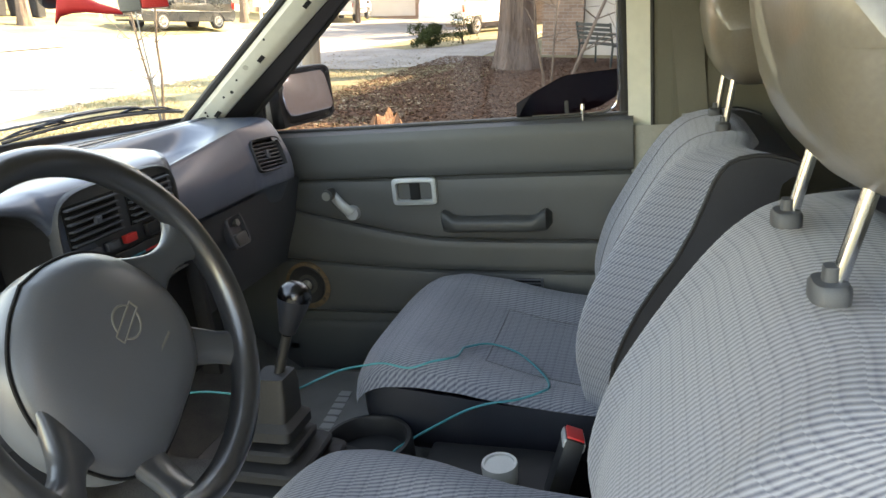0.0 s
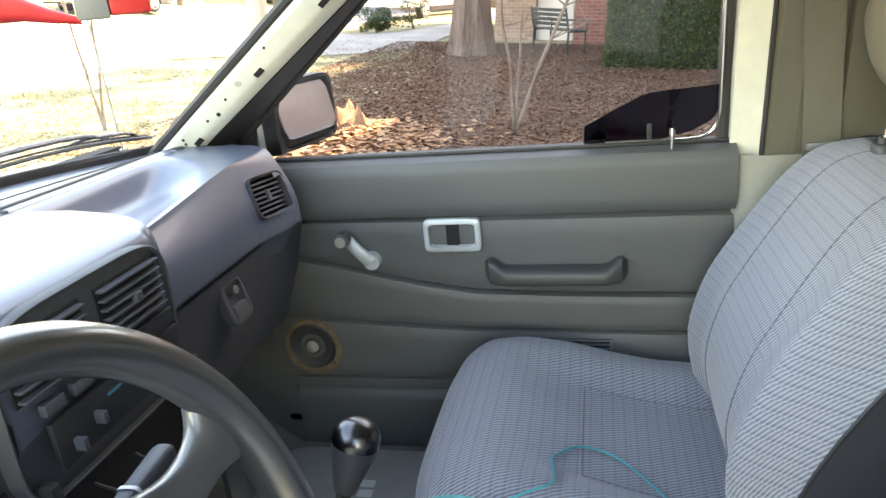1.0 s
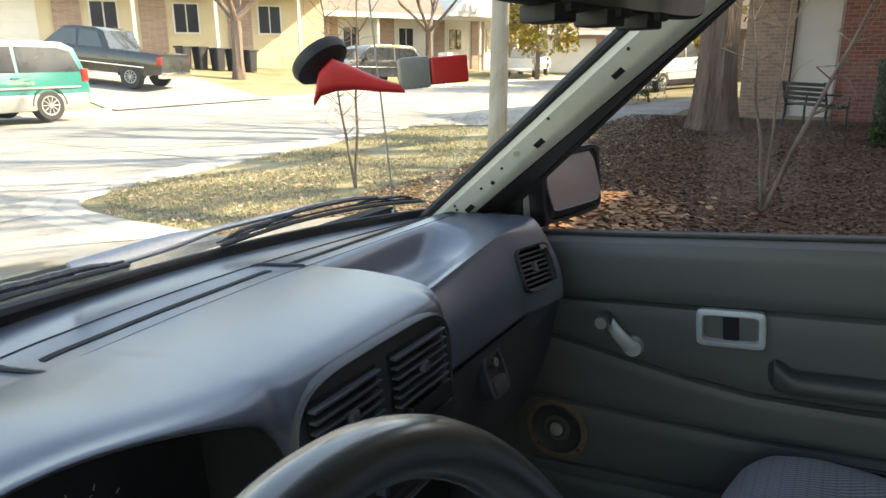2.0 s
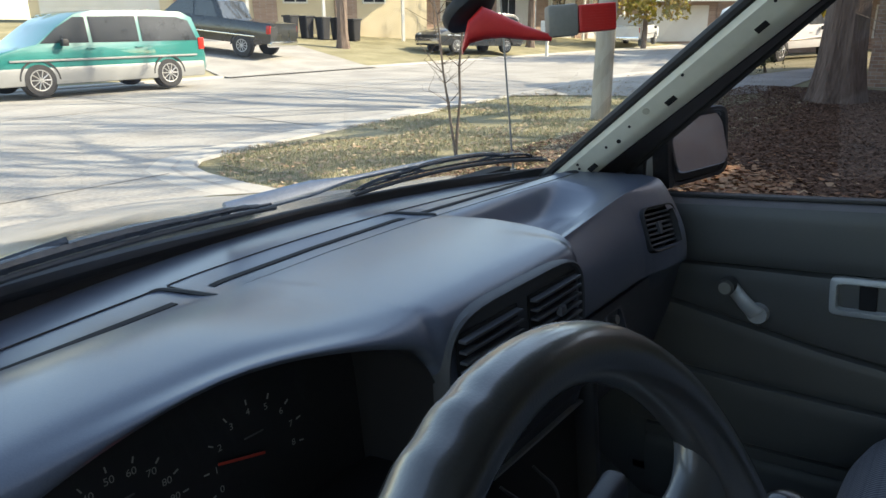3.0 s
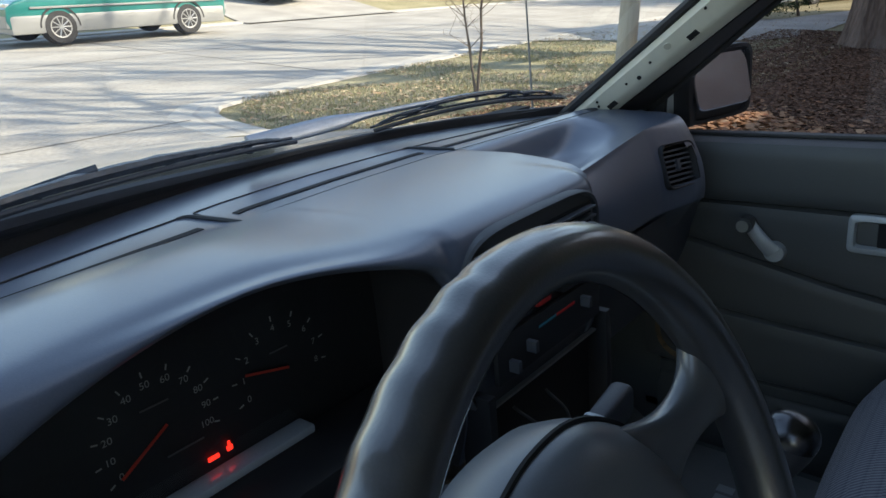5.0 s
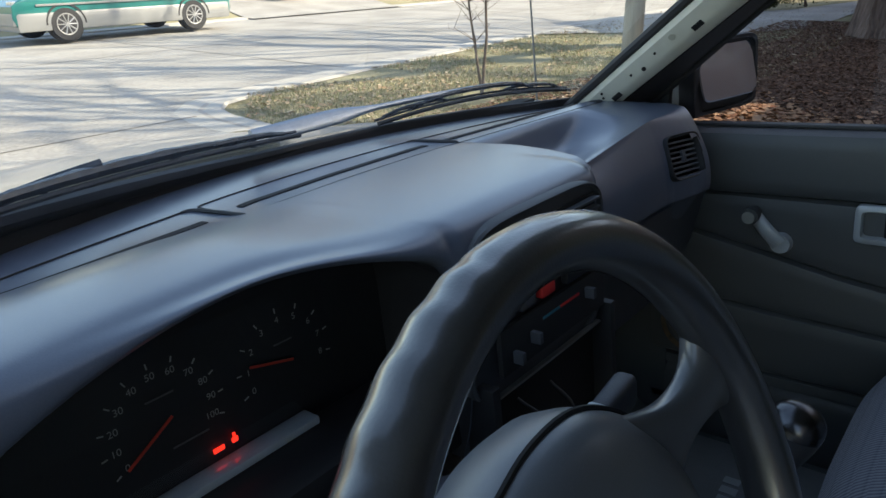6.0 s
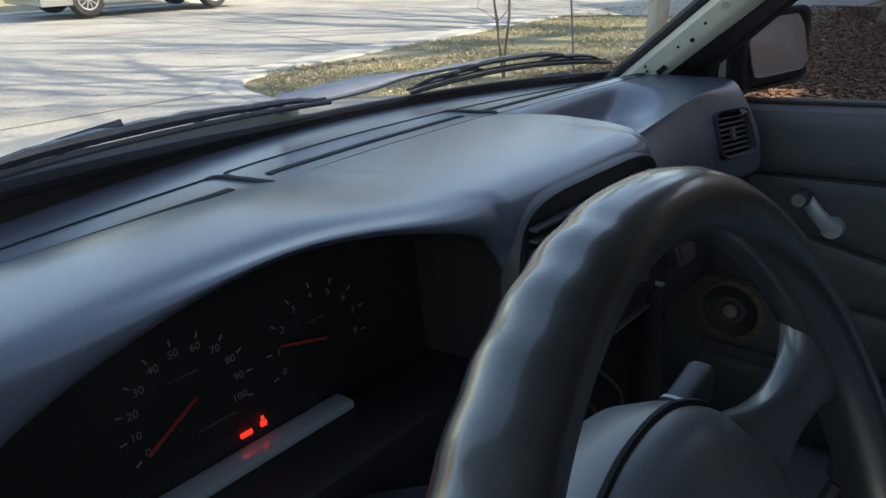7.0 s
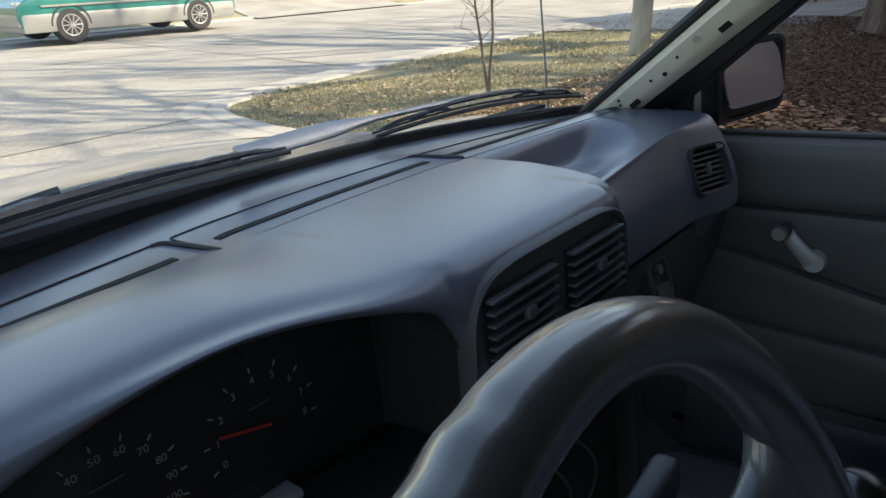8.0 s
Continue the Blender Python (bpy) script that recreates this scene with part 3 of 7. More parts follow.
# ---- dashboard ----
def dash_profiles():
    """Cross-sections (y, z) of the pad from the windscreen to its lower edge, at places x from the driver to the passenger."""
    top = [(1.085, 1.105), (0.985, 1.1035), (0.915, 1.099)]
    cheek = top + [(0.85, 1.101), (0.775, 1.104), (0.700, 1.103), (0.664, 1.098), (0.648, 1.082), (0.645, 1.05), (0.648, 0.99), (0.652, 0.94), (0.660, 0.91), (0.668, 0.88)]
    centre = top + [(0.85, 1.101), (0.770, 1.104), (0.690, 1.104), (0.655, 1.100), (0.638, 1.088), (0.634, 1.060), (0.636, 1.00), (0.642, 0.95), (0.650, 0.90), (0.662, 0.86)]
    def bowl(x):
        deep = 1 - smooth01((x - 0.385) / 0.125)
        ridge = 1.094 - (1 - smooth01((x - 0.10) / 0.55)) * 0.045
        out = smooth01((x - 0.46) / 0.115)
        return top + [(0.880, 1.0985), (0.862, 1.097 - 0.006 * deep), (0.838, 1.0955 - 0.042 * deep), (0.786, ridge + 0.001 - 0.016 * deep), (0.744, ridge - 0.0015), (0.735 - 0.016 * out, ridge - 0.009 - 0.006 * out), (0.712 - 0.025 * out, 1.012), (0.707 - 0.025 * out, 0.957), (0.718 - 0.018 * out, 0.945), (0.75, 0.86)]

    end = top + [(0.88, 1.096), (0.85, 1.092), (0.82, 1.080), (0.79, 1.065), (0.772, 1.050), (0.765, 1.03), (0.76, 0.99), (0.76, 0.957), (0.765, 0.945), (0.79, 0.86)]

    def hood(x):
        d = x + 0.285
        lip = 1.103 - 1.2 * d * d - 0.055 * min(1.5, (abs(d) / (0.178 if d > 0 else 0.215)) ** 22)
        ridge = 1.099 + 0.0145 * max(0.0, 1 - (d / 0.26) ** 2)
        e = smooth01((x + 0.30) / 0.19)
        g = 1 - smooth01((x + 0.27) / 0.15)     # the hood's crown runs out level into the centre shelf
        rise = ridge - 1.097
        ridge = 1.1042 + (ridge - 1.1042) * g
        return top + [(0.855, 1.101 + (0.45 * rise - 0.001) * g), (0.785, 1.104 + (0.85 * rise - 0.0035) * g), (0.716 - 0.022 * e, ridge), (0.690 - 0.034 * e, ridge - 0.0045), (0.676 - 0.035 * e, 0.55 * ridge + 0.45 * lip), (0.674 - 0.036 * e, lip + 0.003), (0.688 - 0.030 * e, lip - 0.002), (0.748, lip - 0.004), (0.754, 0.94), (0.754, 0.88)]
    left = [(-0.492 + 0.344 * k / 17, hood(-0.492 + 0.344 * k / 17)) for k in range(18)] + [(x, hood(x)) for x in (-0.140, -0.133, -0.126, -0.119)]
    return [(-0.578, end), (-0.556, cheek), (-0.512, cheek)] + left + [(-0.103, centre), (0.118, centre), (0.138, cheek), (0.150, cheek)], [(0.13 + 0.458 * k / 24, bowl(0.13 + 0.458 * k / 24)) for k in range(25)] + [(0.622, end), (0.668, end)]


DASH_KEYS, TRAY_KEYS = dash_profiles()


def between(keys, x, i):
    """The profile's point i at x, between the keyed sections."""
    for (x0, a), (x1, b) in zip(keys, keys[1:]):
        if x <= x1:
            k = (x - x0) / (x1 - x0) if -0.49 < x < -0.119 or 0.13 < x < 0.588 else smooth01((x - x0) / (x1 - x0))
            return a[i][0] + (b[i][0] - a[i][0]) * k, a[i][1] + (b[i][1] - a[i][1]) * k
    return keys[-1][1][i]


def dash_point(x, i, keys):
    y, z = between(keys, x, i)
    bend = [0.38, 0.25, 0.0, 0.0, 0.0][i] if i < 5 else 0.0
    if i in (2, 3):
        y += lerp_table([(-0.6, -0.070), (-0.38, -0.058), (-0.2, -0.034), (-0.13, -0.012), (0.0, 0.0), (0.15, 0.004), (0.19, 0.0), (0.53, -0.022), (0.67, -0.045)], x) * (1 if i == 2 else 0.3)
    if i == 0:
        y -= 0.008
    return Vector((x, y - bend * (x - 0.06) ** 2, z - (0.05 * x * x if i < 2 else 0.0)))


def dash_top(x, i):
    return dash_point(x, i, DASH_KEYS if x < 0.14 else TRAY_KEYS)


def dash_row(x):
    """One cross-section; the shelf ends in a rounded corner at the back and a steep side towards the seats."""
    n = len(DASH_KEYS[0][1])
    a = spline([dash_point(min(x, 0.149), i, DASH_KEYS) for i in range(n)], 9)
    if x < 0.131:
        return a
    b = spline([dash_point(x, i, TRAY_KEYS) for i in range(n)], 9)
    out = []
    for j, (p, q) in enumerate(zip(a, b)):
        start = lerp_table([(0, 0.135), (2.0, 0.135), (3.2, 0.186), (4.0, 0.180), (4.6, 0.168), (5.2, 0.156), (6.0, 0.147), (7.0, 0.142), (13, 0.142)], j / 9)
        k = smooth01((x - start) / 0.026)
        out.append(Vector((x, p.y + (q.y - p.y) * k, p.z + (q.z - p.z) * k)))
    return out


SIDE_VENT = Matrix.Translation((0.531, 0.7005, 1.020)) @ pose(0, 0, 0, -17, 3, -9)


def build_dash():
    dash = thing("dashboard", "blue-grey vinyl dashboard with instrument hood and shelf", "dashboard", (0, 0.80, 0.86))
    xs = sorted([-0.578 + 1.246 * k / 177 for k in range(178)] + [-0.150 + 0.055 * k / 24 for k in range(25)] + [0.125 + 0.10 * k / 44 for k in range(45)] + [-0.52 + 0.04 * k / 12 for k in range(13)] + [0.47 + 0.16 * k / 45 for k in range(46)])
    rows = [dash_row(x) for x in xs]
    bm = bmesh.new()
    loft(bm, rows, close=False)
    # opening for the side vent
    inv = SIDE_VENT.inverted()
    hole = [f for f in bm.faces if all(abs(p.x) < 0.044 and abs(p.z) < 0.033 and abs(p.y) < 0.03 for p in (inv @ v.co for v in f.verts))]
    bmesh.ops.delete(bm, geom=hole, context="FACES")
    part("pad", bm, VINYL, dash)
    # windscreen vents: a near-black slot strip inside a black-lined stepped panel edge
    for x0, x1, left_end in ((-0.520, -0.196, False), (-0.146, 0.166, True), (0.205, 0.528, False)):
        xs3 = [x0 + (x1 - x0) * k / 24 for k in range(25)]
        # strip laid on the pad, its colour standing for the slot's inner shade
        sb = bmesh.new()
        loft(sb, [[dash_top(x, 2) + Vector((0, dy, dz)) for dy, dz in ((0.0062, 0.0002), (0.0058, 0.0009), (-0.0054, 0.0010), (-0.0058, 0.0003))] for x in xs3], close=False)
        v = part("defroster_vent", sb, VOID, dash, "near-black strip drawn as the defroster slot's shade")
        far = [dash_top(x, 2).lerp(dash_top(x, 1), 0.62) + Vector((0, 0, 0.0004)) for x in [x0 - 0.018 + (x1 - x0 + 0.024) * k / 24 for k in range(25)]]
        near = [dash_top(x, 2) + Vector((0, -0.034, 0.0006)) for x in [x0 - 0.014 + (x1 - x0 + 0.040) * k / 24 for k in range(25)]]
        # thin black tubes stand for the shade along the panel's steps and crease
        sb = bmesh.new()
        tube(sb, far, 0.0009, 6)
        part("step_edge", sb, BLACK, v)
        sb = bmesh.new()
        tube(sb, near, 0.0006, 5)
        part("crease", sb, BLACK, v)
        sb = bmesh.new()
        tube(sb, spline([far[-1], far[-1] + Vector((0.012, -0.008, 0)), near[-1] + Vector((0.004, 0.014, 0.0004)), near[-1] + Vector((0.006, 0.004, 0.0002))], 5), [0.0016 + 0.0010 * math.sin(math.pi * k / 15) for k in range(16)], 6)
        part("step_edge", sb, BLACK, v)
        if left_end:
            sb = bmesh.new()
            tube(sb, spline([far[0], far[0] + Vector((-0.006, -0.010, 0)), near[0] + Vector((-0.004, 0.008, 0)), near[0]], 5), 0.0008, 6)
            part("step_edge", sb, BLACK, v)
    # black skin just over the pad darkens the recess side as shade would
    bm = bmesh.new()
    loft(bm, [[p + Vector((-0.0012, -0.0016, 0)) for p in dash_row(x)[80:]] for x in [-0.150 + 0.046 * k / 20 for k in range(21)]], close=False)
    part("instrument_surround", bm, BLACK, dash, "black sheet over the pad as shade in the instrument recess")
    # instrument face
    build_cluster(dash)
    build_centre(dash)
    side_vent(dash, 0.046, 0.035, 7)
    # glove box below the pad
    bm = bmesh.new()
    loft(bm, [[(x, 0.712, 0.944), (x, 0.722, 0.915), (x, 0.745, 0.83), (x, 0.785, 0.73), (x, 0.86, 0.70)] for x in (0.19, 0.21, 0.40, 0.64, 0.668)], close=False)
    gb = part("glove_box", bm, VINYL_DARK, dash, "dark grey glove box")
    lt = Matrix.Translation((0.385, 0.716, 0.895)) @ pose(0, 0, 0, -14, 0, 0)
    bm = bmesh.new()
    rings = [[lt @ Vector((0.030 * k * a, y, 0.036 * k * b)) for a, b in superellipse(1, 1, 5, 32)] for k, y in ((1.0, 0.012), (1.0, -0.003), (0.94, -0.005), (0.80, -0.005), (0.76, 0.006), (0.1, 0.008))]
    loft(bm, rings, True, True)
    latch = part("latch", bm, VINYL_DARK, gb, "dark recessed glove box latch")
    bm = bmesh.new()
    box(bm, (-0.020, -0.008, -0.030), (0.018, 0.004, -0.006), 0.003, lt)
    part("latch_tab", bm, DOOR_VINYL, latch)
    bm = bmesh.new()
    cyl(bm, lt @ Vector((0.008, -0.004, 0.014)), lt @ Vector((0.008, 0.006, 0.014)), 0.007, seg=14)
    part("lock", bm, STEEL, latch)
    part("lower_panel", boxes(((-0.575, 0.70, 0.60), (-0.12, 0.745, 0.885), 0.01)), VINYL_DARK, dash)
    part("column_surround", boxes(((-0.575, 0.660, 0.875), (-0.09, 0.7355, 0.9455), 0.006)), BLACK, dash)


def side_vent(dash, w, h, n):
    m = SIDE_VENT
    bm = bmesh.new()
    rings = []
    for sc, y in ((1.05, 0.012), (1.03, -0.001), (1.00, -0.0025), (0.95, -0.0015), (0.90, 0.006), (0.88, 0.024)):
        rings.append([m @ Vector((w * sc * a, y, h * sc * b)) for a, b in superellipse(1, 1, 6, 36)])
    loft(bm, rings)
    v = part("side_vent", bm, BLACK, dash, "dark side air vent")
    # flat end of the duct, its depth shade put into the colour
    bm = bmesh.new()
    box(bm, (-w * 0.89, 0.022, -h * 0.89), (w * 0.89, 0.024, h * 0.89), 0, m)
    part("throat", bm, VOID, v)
    for k in range(n):
        z = h * 0.8 * (2 * (k + 0.5) / n - 1)
        bm = bmesh.new()
        box(bm, (-w * 0.87, 0.005, z - 0.0016), (w * 0.87, 0.018, z + 0.0016), 0.001, m)
        part("louvre", bm, VINYL_DARK, v)
    bm = bmesh.new()
    box(bm, (-0.004, 0.002, -0.010), (0.004, 0.008, 0.010), 0.001, m)
    part("tab", bm, VINYL_DARK, v)


def letters(text, size, m, mat, parent, name="print", depth=0.0):
    cu = bpy.data.curves.new(name, "FONT")
    cu.body, cu.size, cu.align_x, cu.align_y, cu.extrude = text, size, "CENTER", "CENTER", depth
    tmp = bpy.data.objects.new("tmp", cu)
    scene.collection.objects.link(tmp)
    bpy.context.view_layer.update()
    me = bpy.data.meshes.new_from_object(tmp.evaluated_get(bpy.context.evaluated_depsgraph_get()))
    bpy.data.objects.remove(tmp)
    bm = bmesh.new()
    bm.from_mesh(me)
    bmesh.ops.transform(bm, matrix=m, verts=bm.verts[:])
    return part(name, bm, mat, parent, smooth=False)


def build_cluster(dash):
    """Speedometer, revolution counter and two small gauges on the instrument face."""
    face = part("instrument_face", boxes(((-0.535, 0.738, 0.935), (-0.079, 0.742, 1.092), 0.001)), DIAL, dash, "black instrument face with dials")
    def at(x, z, y=0.7365):
        return Matrix.Translation((x, y, z)) @ pose(0, 0, 0, 90, 0, 0)
    spx, spz, tx, tz = -0.341, 1.006, -0.231, 1.006
    for (cx, cz, r, nums, a0, a1, sz) in ((spx, spz, 0.0385, ["0", "10", "20", "30", "40", "50", "60", "70", "80", "90", "100"], 210, -20, 0.0078), (tx, tz, 0.0370, ["0", "1", "2", "3", "4", "5", "6", "7", "8"], 200, -13, 0.0080)):
        for k, s in enumerate(nums):
            a = radians(a0 + (a1 - a0) * k / (len(nums) - 1))
            letters(s, sz, at(cx + r * math.cos(a), cz + r * math.sin(a)), DIM_MARK, face, "numeral")
            b = bmesh.new()
            box(b, (-0.0022, -0.0005, -0.0003), (0.0022, 0.0005, 0.0003), 0, at(cx + (r + 0.0085) * math.cos(a), cz + (r + 0.0085) * math.sin(a)) @ pose(0, 0, 0, 0, 0, math.degrees(a)))
            part("tick", b, DIM_MARK, face, smooth=False)
    for (cx, cz, a, ln) in ((spx, spz, 211, 0.040), (tx, tz, 165, 0.037), (-0.455, 0.975, 215, 0.024)):
        b = bmesh.new()
        box(b, (-0.006, -0.0011, 0), (ln, 0.0011, 0.0012), 0.0003, at(cx, cz, 0.735) @ pose(0, 0, 0, 0, 0, a))
        part("needle", b, NEEDLE, face, "red dial needle")
    part("lamp_bar", boxes(((-0.311, 0.7355, 0.9600), (-0.301, 0.737, 0.9640), 0.0008)), LAMP_RED, face, "red warning lamp")
    b = bmesh.new()
    for p in (((-0.294, 0.7355, 0.9605), (-0.2885, 0.737, 0.965), 0.0008), ((-0.2925, 0.7355, 0.965), (-0.290, 0.737, 0.969), 0.0008)):
        box(b, *p)
    part("lamp_drop", b, LAMP_RED, face, "red warning lamp")
    for x, z, w in ((-0.341, 1.026, 0.022), (-0.231, 1.022, 0.018), (-0.325, 0.982, 0.030)):
        part("print_bar", boxes(((x - w / 2, 0.7362, z), (x + w / 2, 0.7372, z + 0.0011))), SEAM, face, smooth=False)
    # clear cover, leaning out at the top; a sheen-coloured ledge runs along its lower edge
    bm = bmesh.new()
    loft(bm, [[(-0.54, 0.7335, 0.950), (-0.105, 0.7335, 0.950)], [(-0.54, 0.724, 1.02), (-0.105, 0.724, 1.02)], [(-0.54, 0.708, 1.080), (-0.105, 0.708, 1.080)]], close=False)
    part("lower_strip", boxes(((-0.50, 0.716, 0.946), (-0.222, 0.7365, 0.9535), 0.002)), STRIP, face, "glossy strip under the dials with sky sheen in its colour")
    cov = part("clear_cover", bm, GLASS, face)
    cov.visible_shadow = False


def build_centre(dash):
    """Centre stack: oval bezel with two vents, switches and the bare radio bay below."""
    def ring(sc_w, sc_h, y, cx=0.046, cz=0.985):
        return [Vector((cx + 0.122 * sc_w * a, y + 0.012 * (0 - b) * 0.3, cz + 0.090 * sc_h * b)) for a, b in superellipse(1, 1, 5, 48)]
    bm = bmesh.new()
    loft(bm, [ring(1.0, 1.0, 0.668), ring(1.0, 1.0, 0.6535), ring(0.985, 0.98, 0.6510), ring(0.965, 0.955, 0.6520), ring(0.955, 0.945, 0.6575)], True, False)
    bez = part("centre_bezel", bm, BEZEL, dash, "dark centre bezel with vents and controls")
    bm = bmesh.new()
    loft(bm, [ring(0.957, 0.947, 0.6560), ring(0.4, 0.4, 0.6545)], True, True)
    part("bezel_face", bm, BEZEL, bez)
    for c in (-0.014, 0.100):
        x0, x1, z0, z1 = c - 0.047, c + 0.047, 1.000, 1.057
        # near-black plate on the bezel in place of the vent's inner shade
        vent = part("air_vent", boxes(((x0, 0.6495, z0), (x1, 0.6515, z1), 0.0005)), VOID, bez, "air vent on a near-black backing for its inner shade")
        for k in range(6):
            z = z0 + (z1 - z0) * (k + 0.5) / 6
            b = bmesh.new()
            box(b, (x0 + 0.002, 0.6415, z - 0.0014), (x1 - 0.002, 0.650, z + 0.0014), 0.0008)
            part("louvre", b, VINYL_DARK, vent)
        part("tab", boxes(((c - 0.005, 0.638, 1.024), (c + 0.005, 0.645, 1.034), 0.001)), VINYL_DARK, vent)
    for k, x in enumerate((-0.03, 0.005, 0.040)):
        b = boxes(((x - 0.012, 0.6425, 0.980), (x + 0.012, 0.651, 0.992), 0.002))
        part("switch", b, RED if k == 2 else VINYL_DARK, bez, "red hazard switch" if k == 2 else "")
    part("switch", boxes(((0.075, 0.6425, 0.978), (0.150, 0.651, 0.996), 0.002)), BLACK, bez)
    # heater controls
    ctl = part("heater_panel", boxes(((-0.040, 0.645, 0.925), (0.155, 0.651, 0.972), 0.002)), BLACK, bez, "black heater control panel")
    part("temperature_strip", boxes(((0.03, 0.6445, 0.957), (0.062, 0.6455, 0.960)),), material("strip_blue", (0.02, 0.16, 0.22)), ctl, smooth=False)
    part("temperature_strip", boxes(((0.0625, 0.6445, 0.957), (0.10, 0.6455, 0.960)),), RED, ctl, smooth=False)
    for x, z in ((-0.02, 0.940), (0.01, 0.948), (0.115, 0.955)):
        part("slider", boxes(((x - 0.003, 0.634, z - 0.006), (x + 0.003, 0.646, z + 0.006), 0.001)), VINYL_DARK, ctl)
    # radio bay: near-black sheet stands for the hole's shade, with rail and loose wires
    bay = part("radio_bay", boxes(((-0.055, 0.664, 0.72), (0.165, 0.668, 0.925), 0.002)), VOID, dash, "radio bay with a near-black shade sheet and loose wires")
    for x in (-0.058, 0.166):
        part("bay_side", boxes(((x - 0.006, 0.64, 0.70), (x + 0.006, 0.675, 0.925), 0.003)), BLACK, bay)
    part("rail", boxes(((-0.045, 0.650, 0.902), (0.155, 0.656, 0.9045), 0.0005)), STEEL, bay)
    for col, pts in ((TEAL, [(-0.03, 0.655, 0.80), (-0.02, 0.62, 0.835), (0.02, 0.60, 0.83), (0.05, 0.63, 0.79)]), (BLACK, [(0.0, 0.66, 0.88), (0.01, 0.63, 0.85), (-0.01, 0.63, 0.79), (0.03, 0.66, 0.75)]), (BLACK, [(0.06, 0.66, 0.87), (0.065, 0.635, 0.84), (0.04, 0.64, 0.79), (0.06, 0.66, 0.76)])):
        b = bmesh.new()
        tube(b, spline(pts, 8), 0.0018, 6)
        part("wire", b, col, bay)
    for ob in (bez, bay, *bez.children_recursive, *bay.children_recursive):
        ob.data.transform(Matrix.Translation((-0.038, -0.019, 0.018)))


build_dash()


# ---- steering wheel ----
WHEEL = Matrix.Translation((-0.312, 0.375, 1.012)) @ pose(0, 0, 0, 70.2, 0, 4.4)   # local x right, y up in its plane, z towards the driver


TURNED = WHEEL @ pose(0, 0, 0, 0, 0, 25)       # steered to the left


def build_wheel():
    w = thing("steering_wheel", "worn dark grey four-spoke steering wheel with a large pad", "steering wheel", WHEEL.translation)
    R = 0.169
    bm = bmesh.new()
    rings = []
    for k in range(288):
        a = 2 * math.pi * k / 288
        # finger bumps on the back of the upper rim
        fat = 1.0 + 0.04 * math.sin(a * 50) * (1 if 1.7 < a < 3.7 else 0)
        ring = []
        for j in range(16):
            b = 2 * math.pi * j / 16
            inner = fat if math.cos(b) > 0.2 else 1.0
            rr = R + 0.0142 * inner * math.cos(b)
            ring.append(WHEEL @ Vector((rr * math.cos(a), rr * math.sin(a), 0.0165 * math.sin(b))))
        rings.append(ring)
    rings.append(rings[0])
    loft(bm, rings)
    bmesh.ops.remove_doubles(bm, verts=bm.verts[:], dist=1e-5)
    part("rim", bm, LEATHER, w, "worn dark grey rim")
    # pad: broad dome set back behind the rim, with a dropped lower edge
    bm = bmesh.new()
    rings = []
    outline = [(0.0, 0.086), (0.036, 0.077), (0.072, 0.056), (0.097, 0.022), (0.107, -0.015), (0.105, -0.050), (0.092, -0.083), (0.062, -0.108), (0.030, -0.114), (0.0, -0.114)]
    full = spline(outline + [(-x, y) for x, y in reversed(outline[1:-1])] + outline[:1], 5)[:-1]
    c = Vector((0, -0.015, 0))
    for sc, z in ((0.94, -0.075), (1.0, -0.062), (1.015, -0.046), (1.01, -0.036), (0.985, -0.028), (0.945, -0.0215), (0.87, -0.0150), (0.75, -0.0100), (0.58, -0.0065), (0.40, -0.0048), (0.2, -0.004)):
        rings.append([TURNED @ Vector((c.x + (p[0] - c.x) * sc, c.y + (p[1] - c.y) * sc, z)) for p in full])
    loft(bm, rings, True, True)
    pad = part("pad", bm, PAD, w, "smooth grey centre pad")
    # gap round the cover of the pad, drawn as a near-black tube for its shade
    bm = bmesh.new()
    seam = [TURNED @ Vector((c.x + (p[0] - c.x) * 1.002, c.y + (p[1] - c.y) * 1.002, -0.0310)) for p in full]
    tube(bm, seam + seam[:1], 0.0019, 6)
    part("seam", bm, VOID, pad)
    # spokes: broad arms whose edges sweep from the pad into the rim
    upper = [(0.045, 0.070), (0.072, 0.050), (0.096, 0.020), (0.120, 0.000), (0.142, -0.004), (0.158, 0.008), (0.170, 0.026)]
    upper_low = [(0.070, -0.075), (0.086, -0.058), (0.103, -0.040), (0.122, -0.034), (0.142, -0.040), (0.158, -0.054), (0.170, -0.072)]
    lower = [(0.070, -0.050), (0.082, -0.070), (0.089, -0.090), (0.097, -0.110), (0.110, -0.126), (0.132, -0.128)]
    lower_low = [(0.030, -0.090), (0.050, -0.106), (0.063, -0.122), (0.071, -0.137), (0.072, -0.150), (0.058, -0.164)]
    for ax in (1, -1):
        for hi, lo in ((upper, upper_low), (lower, lower_low)):
            A, B = spline([(*p, 0) for p in hi], 4), spline([(*p, 0) for p in lo], 4)
            bm = bmesh.new()
            rings = []
            for k, (p, q) in enumerate(zip(A, B)):
                u = k / (len(A) - 1)
                mid, half = (p + q) / 2, (p - q) / 2
                z = -0.036 + 0.030 * smooth01(u * 1.05)
                thick = 0.013 - 0.003 * smooth01(u)
                rings.append([TURNED @ Vector((ax * (mid.x + half.x * a), mid.y + half.y * a, z + thick * b)) for a, b in superellipse(1, 1, 2.6, 28)])
            loft(bm, rings, True, True)
            part("spoke", bm, SPOKE, w)
    # round badge outline with a bar, and two strips of small print
    bm = bmesh.new()
    ringm = TURNED @ Matrix.Translation((0.019, -0.002, -0.0050)) @ pose(0, 0, 0, 0, 0, 5)
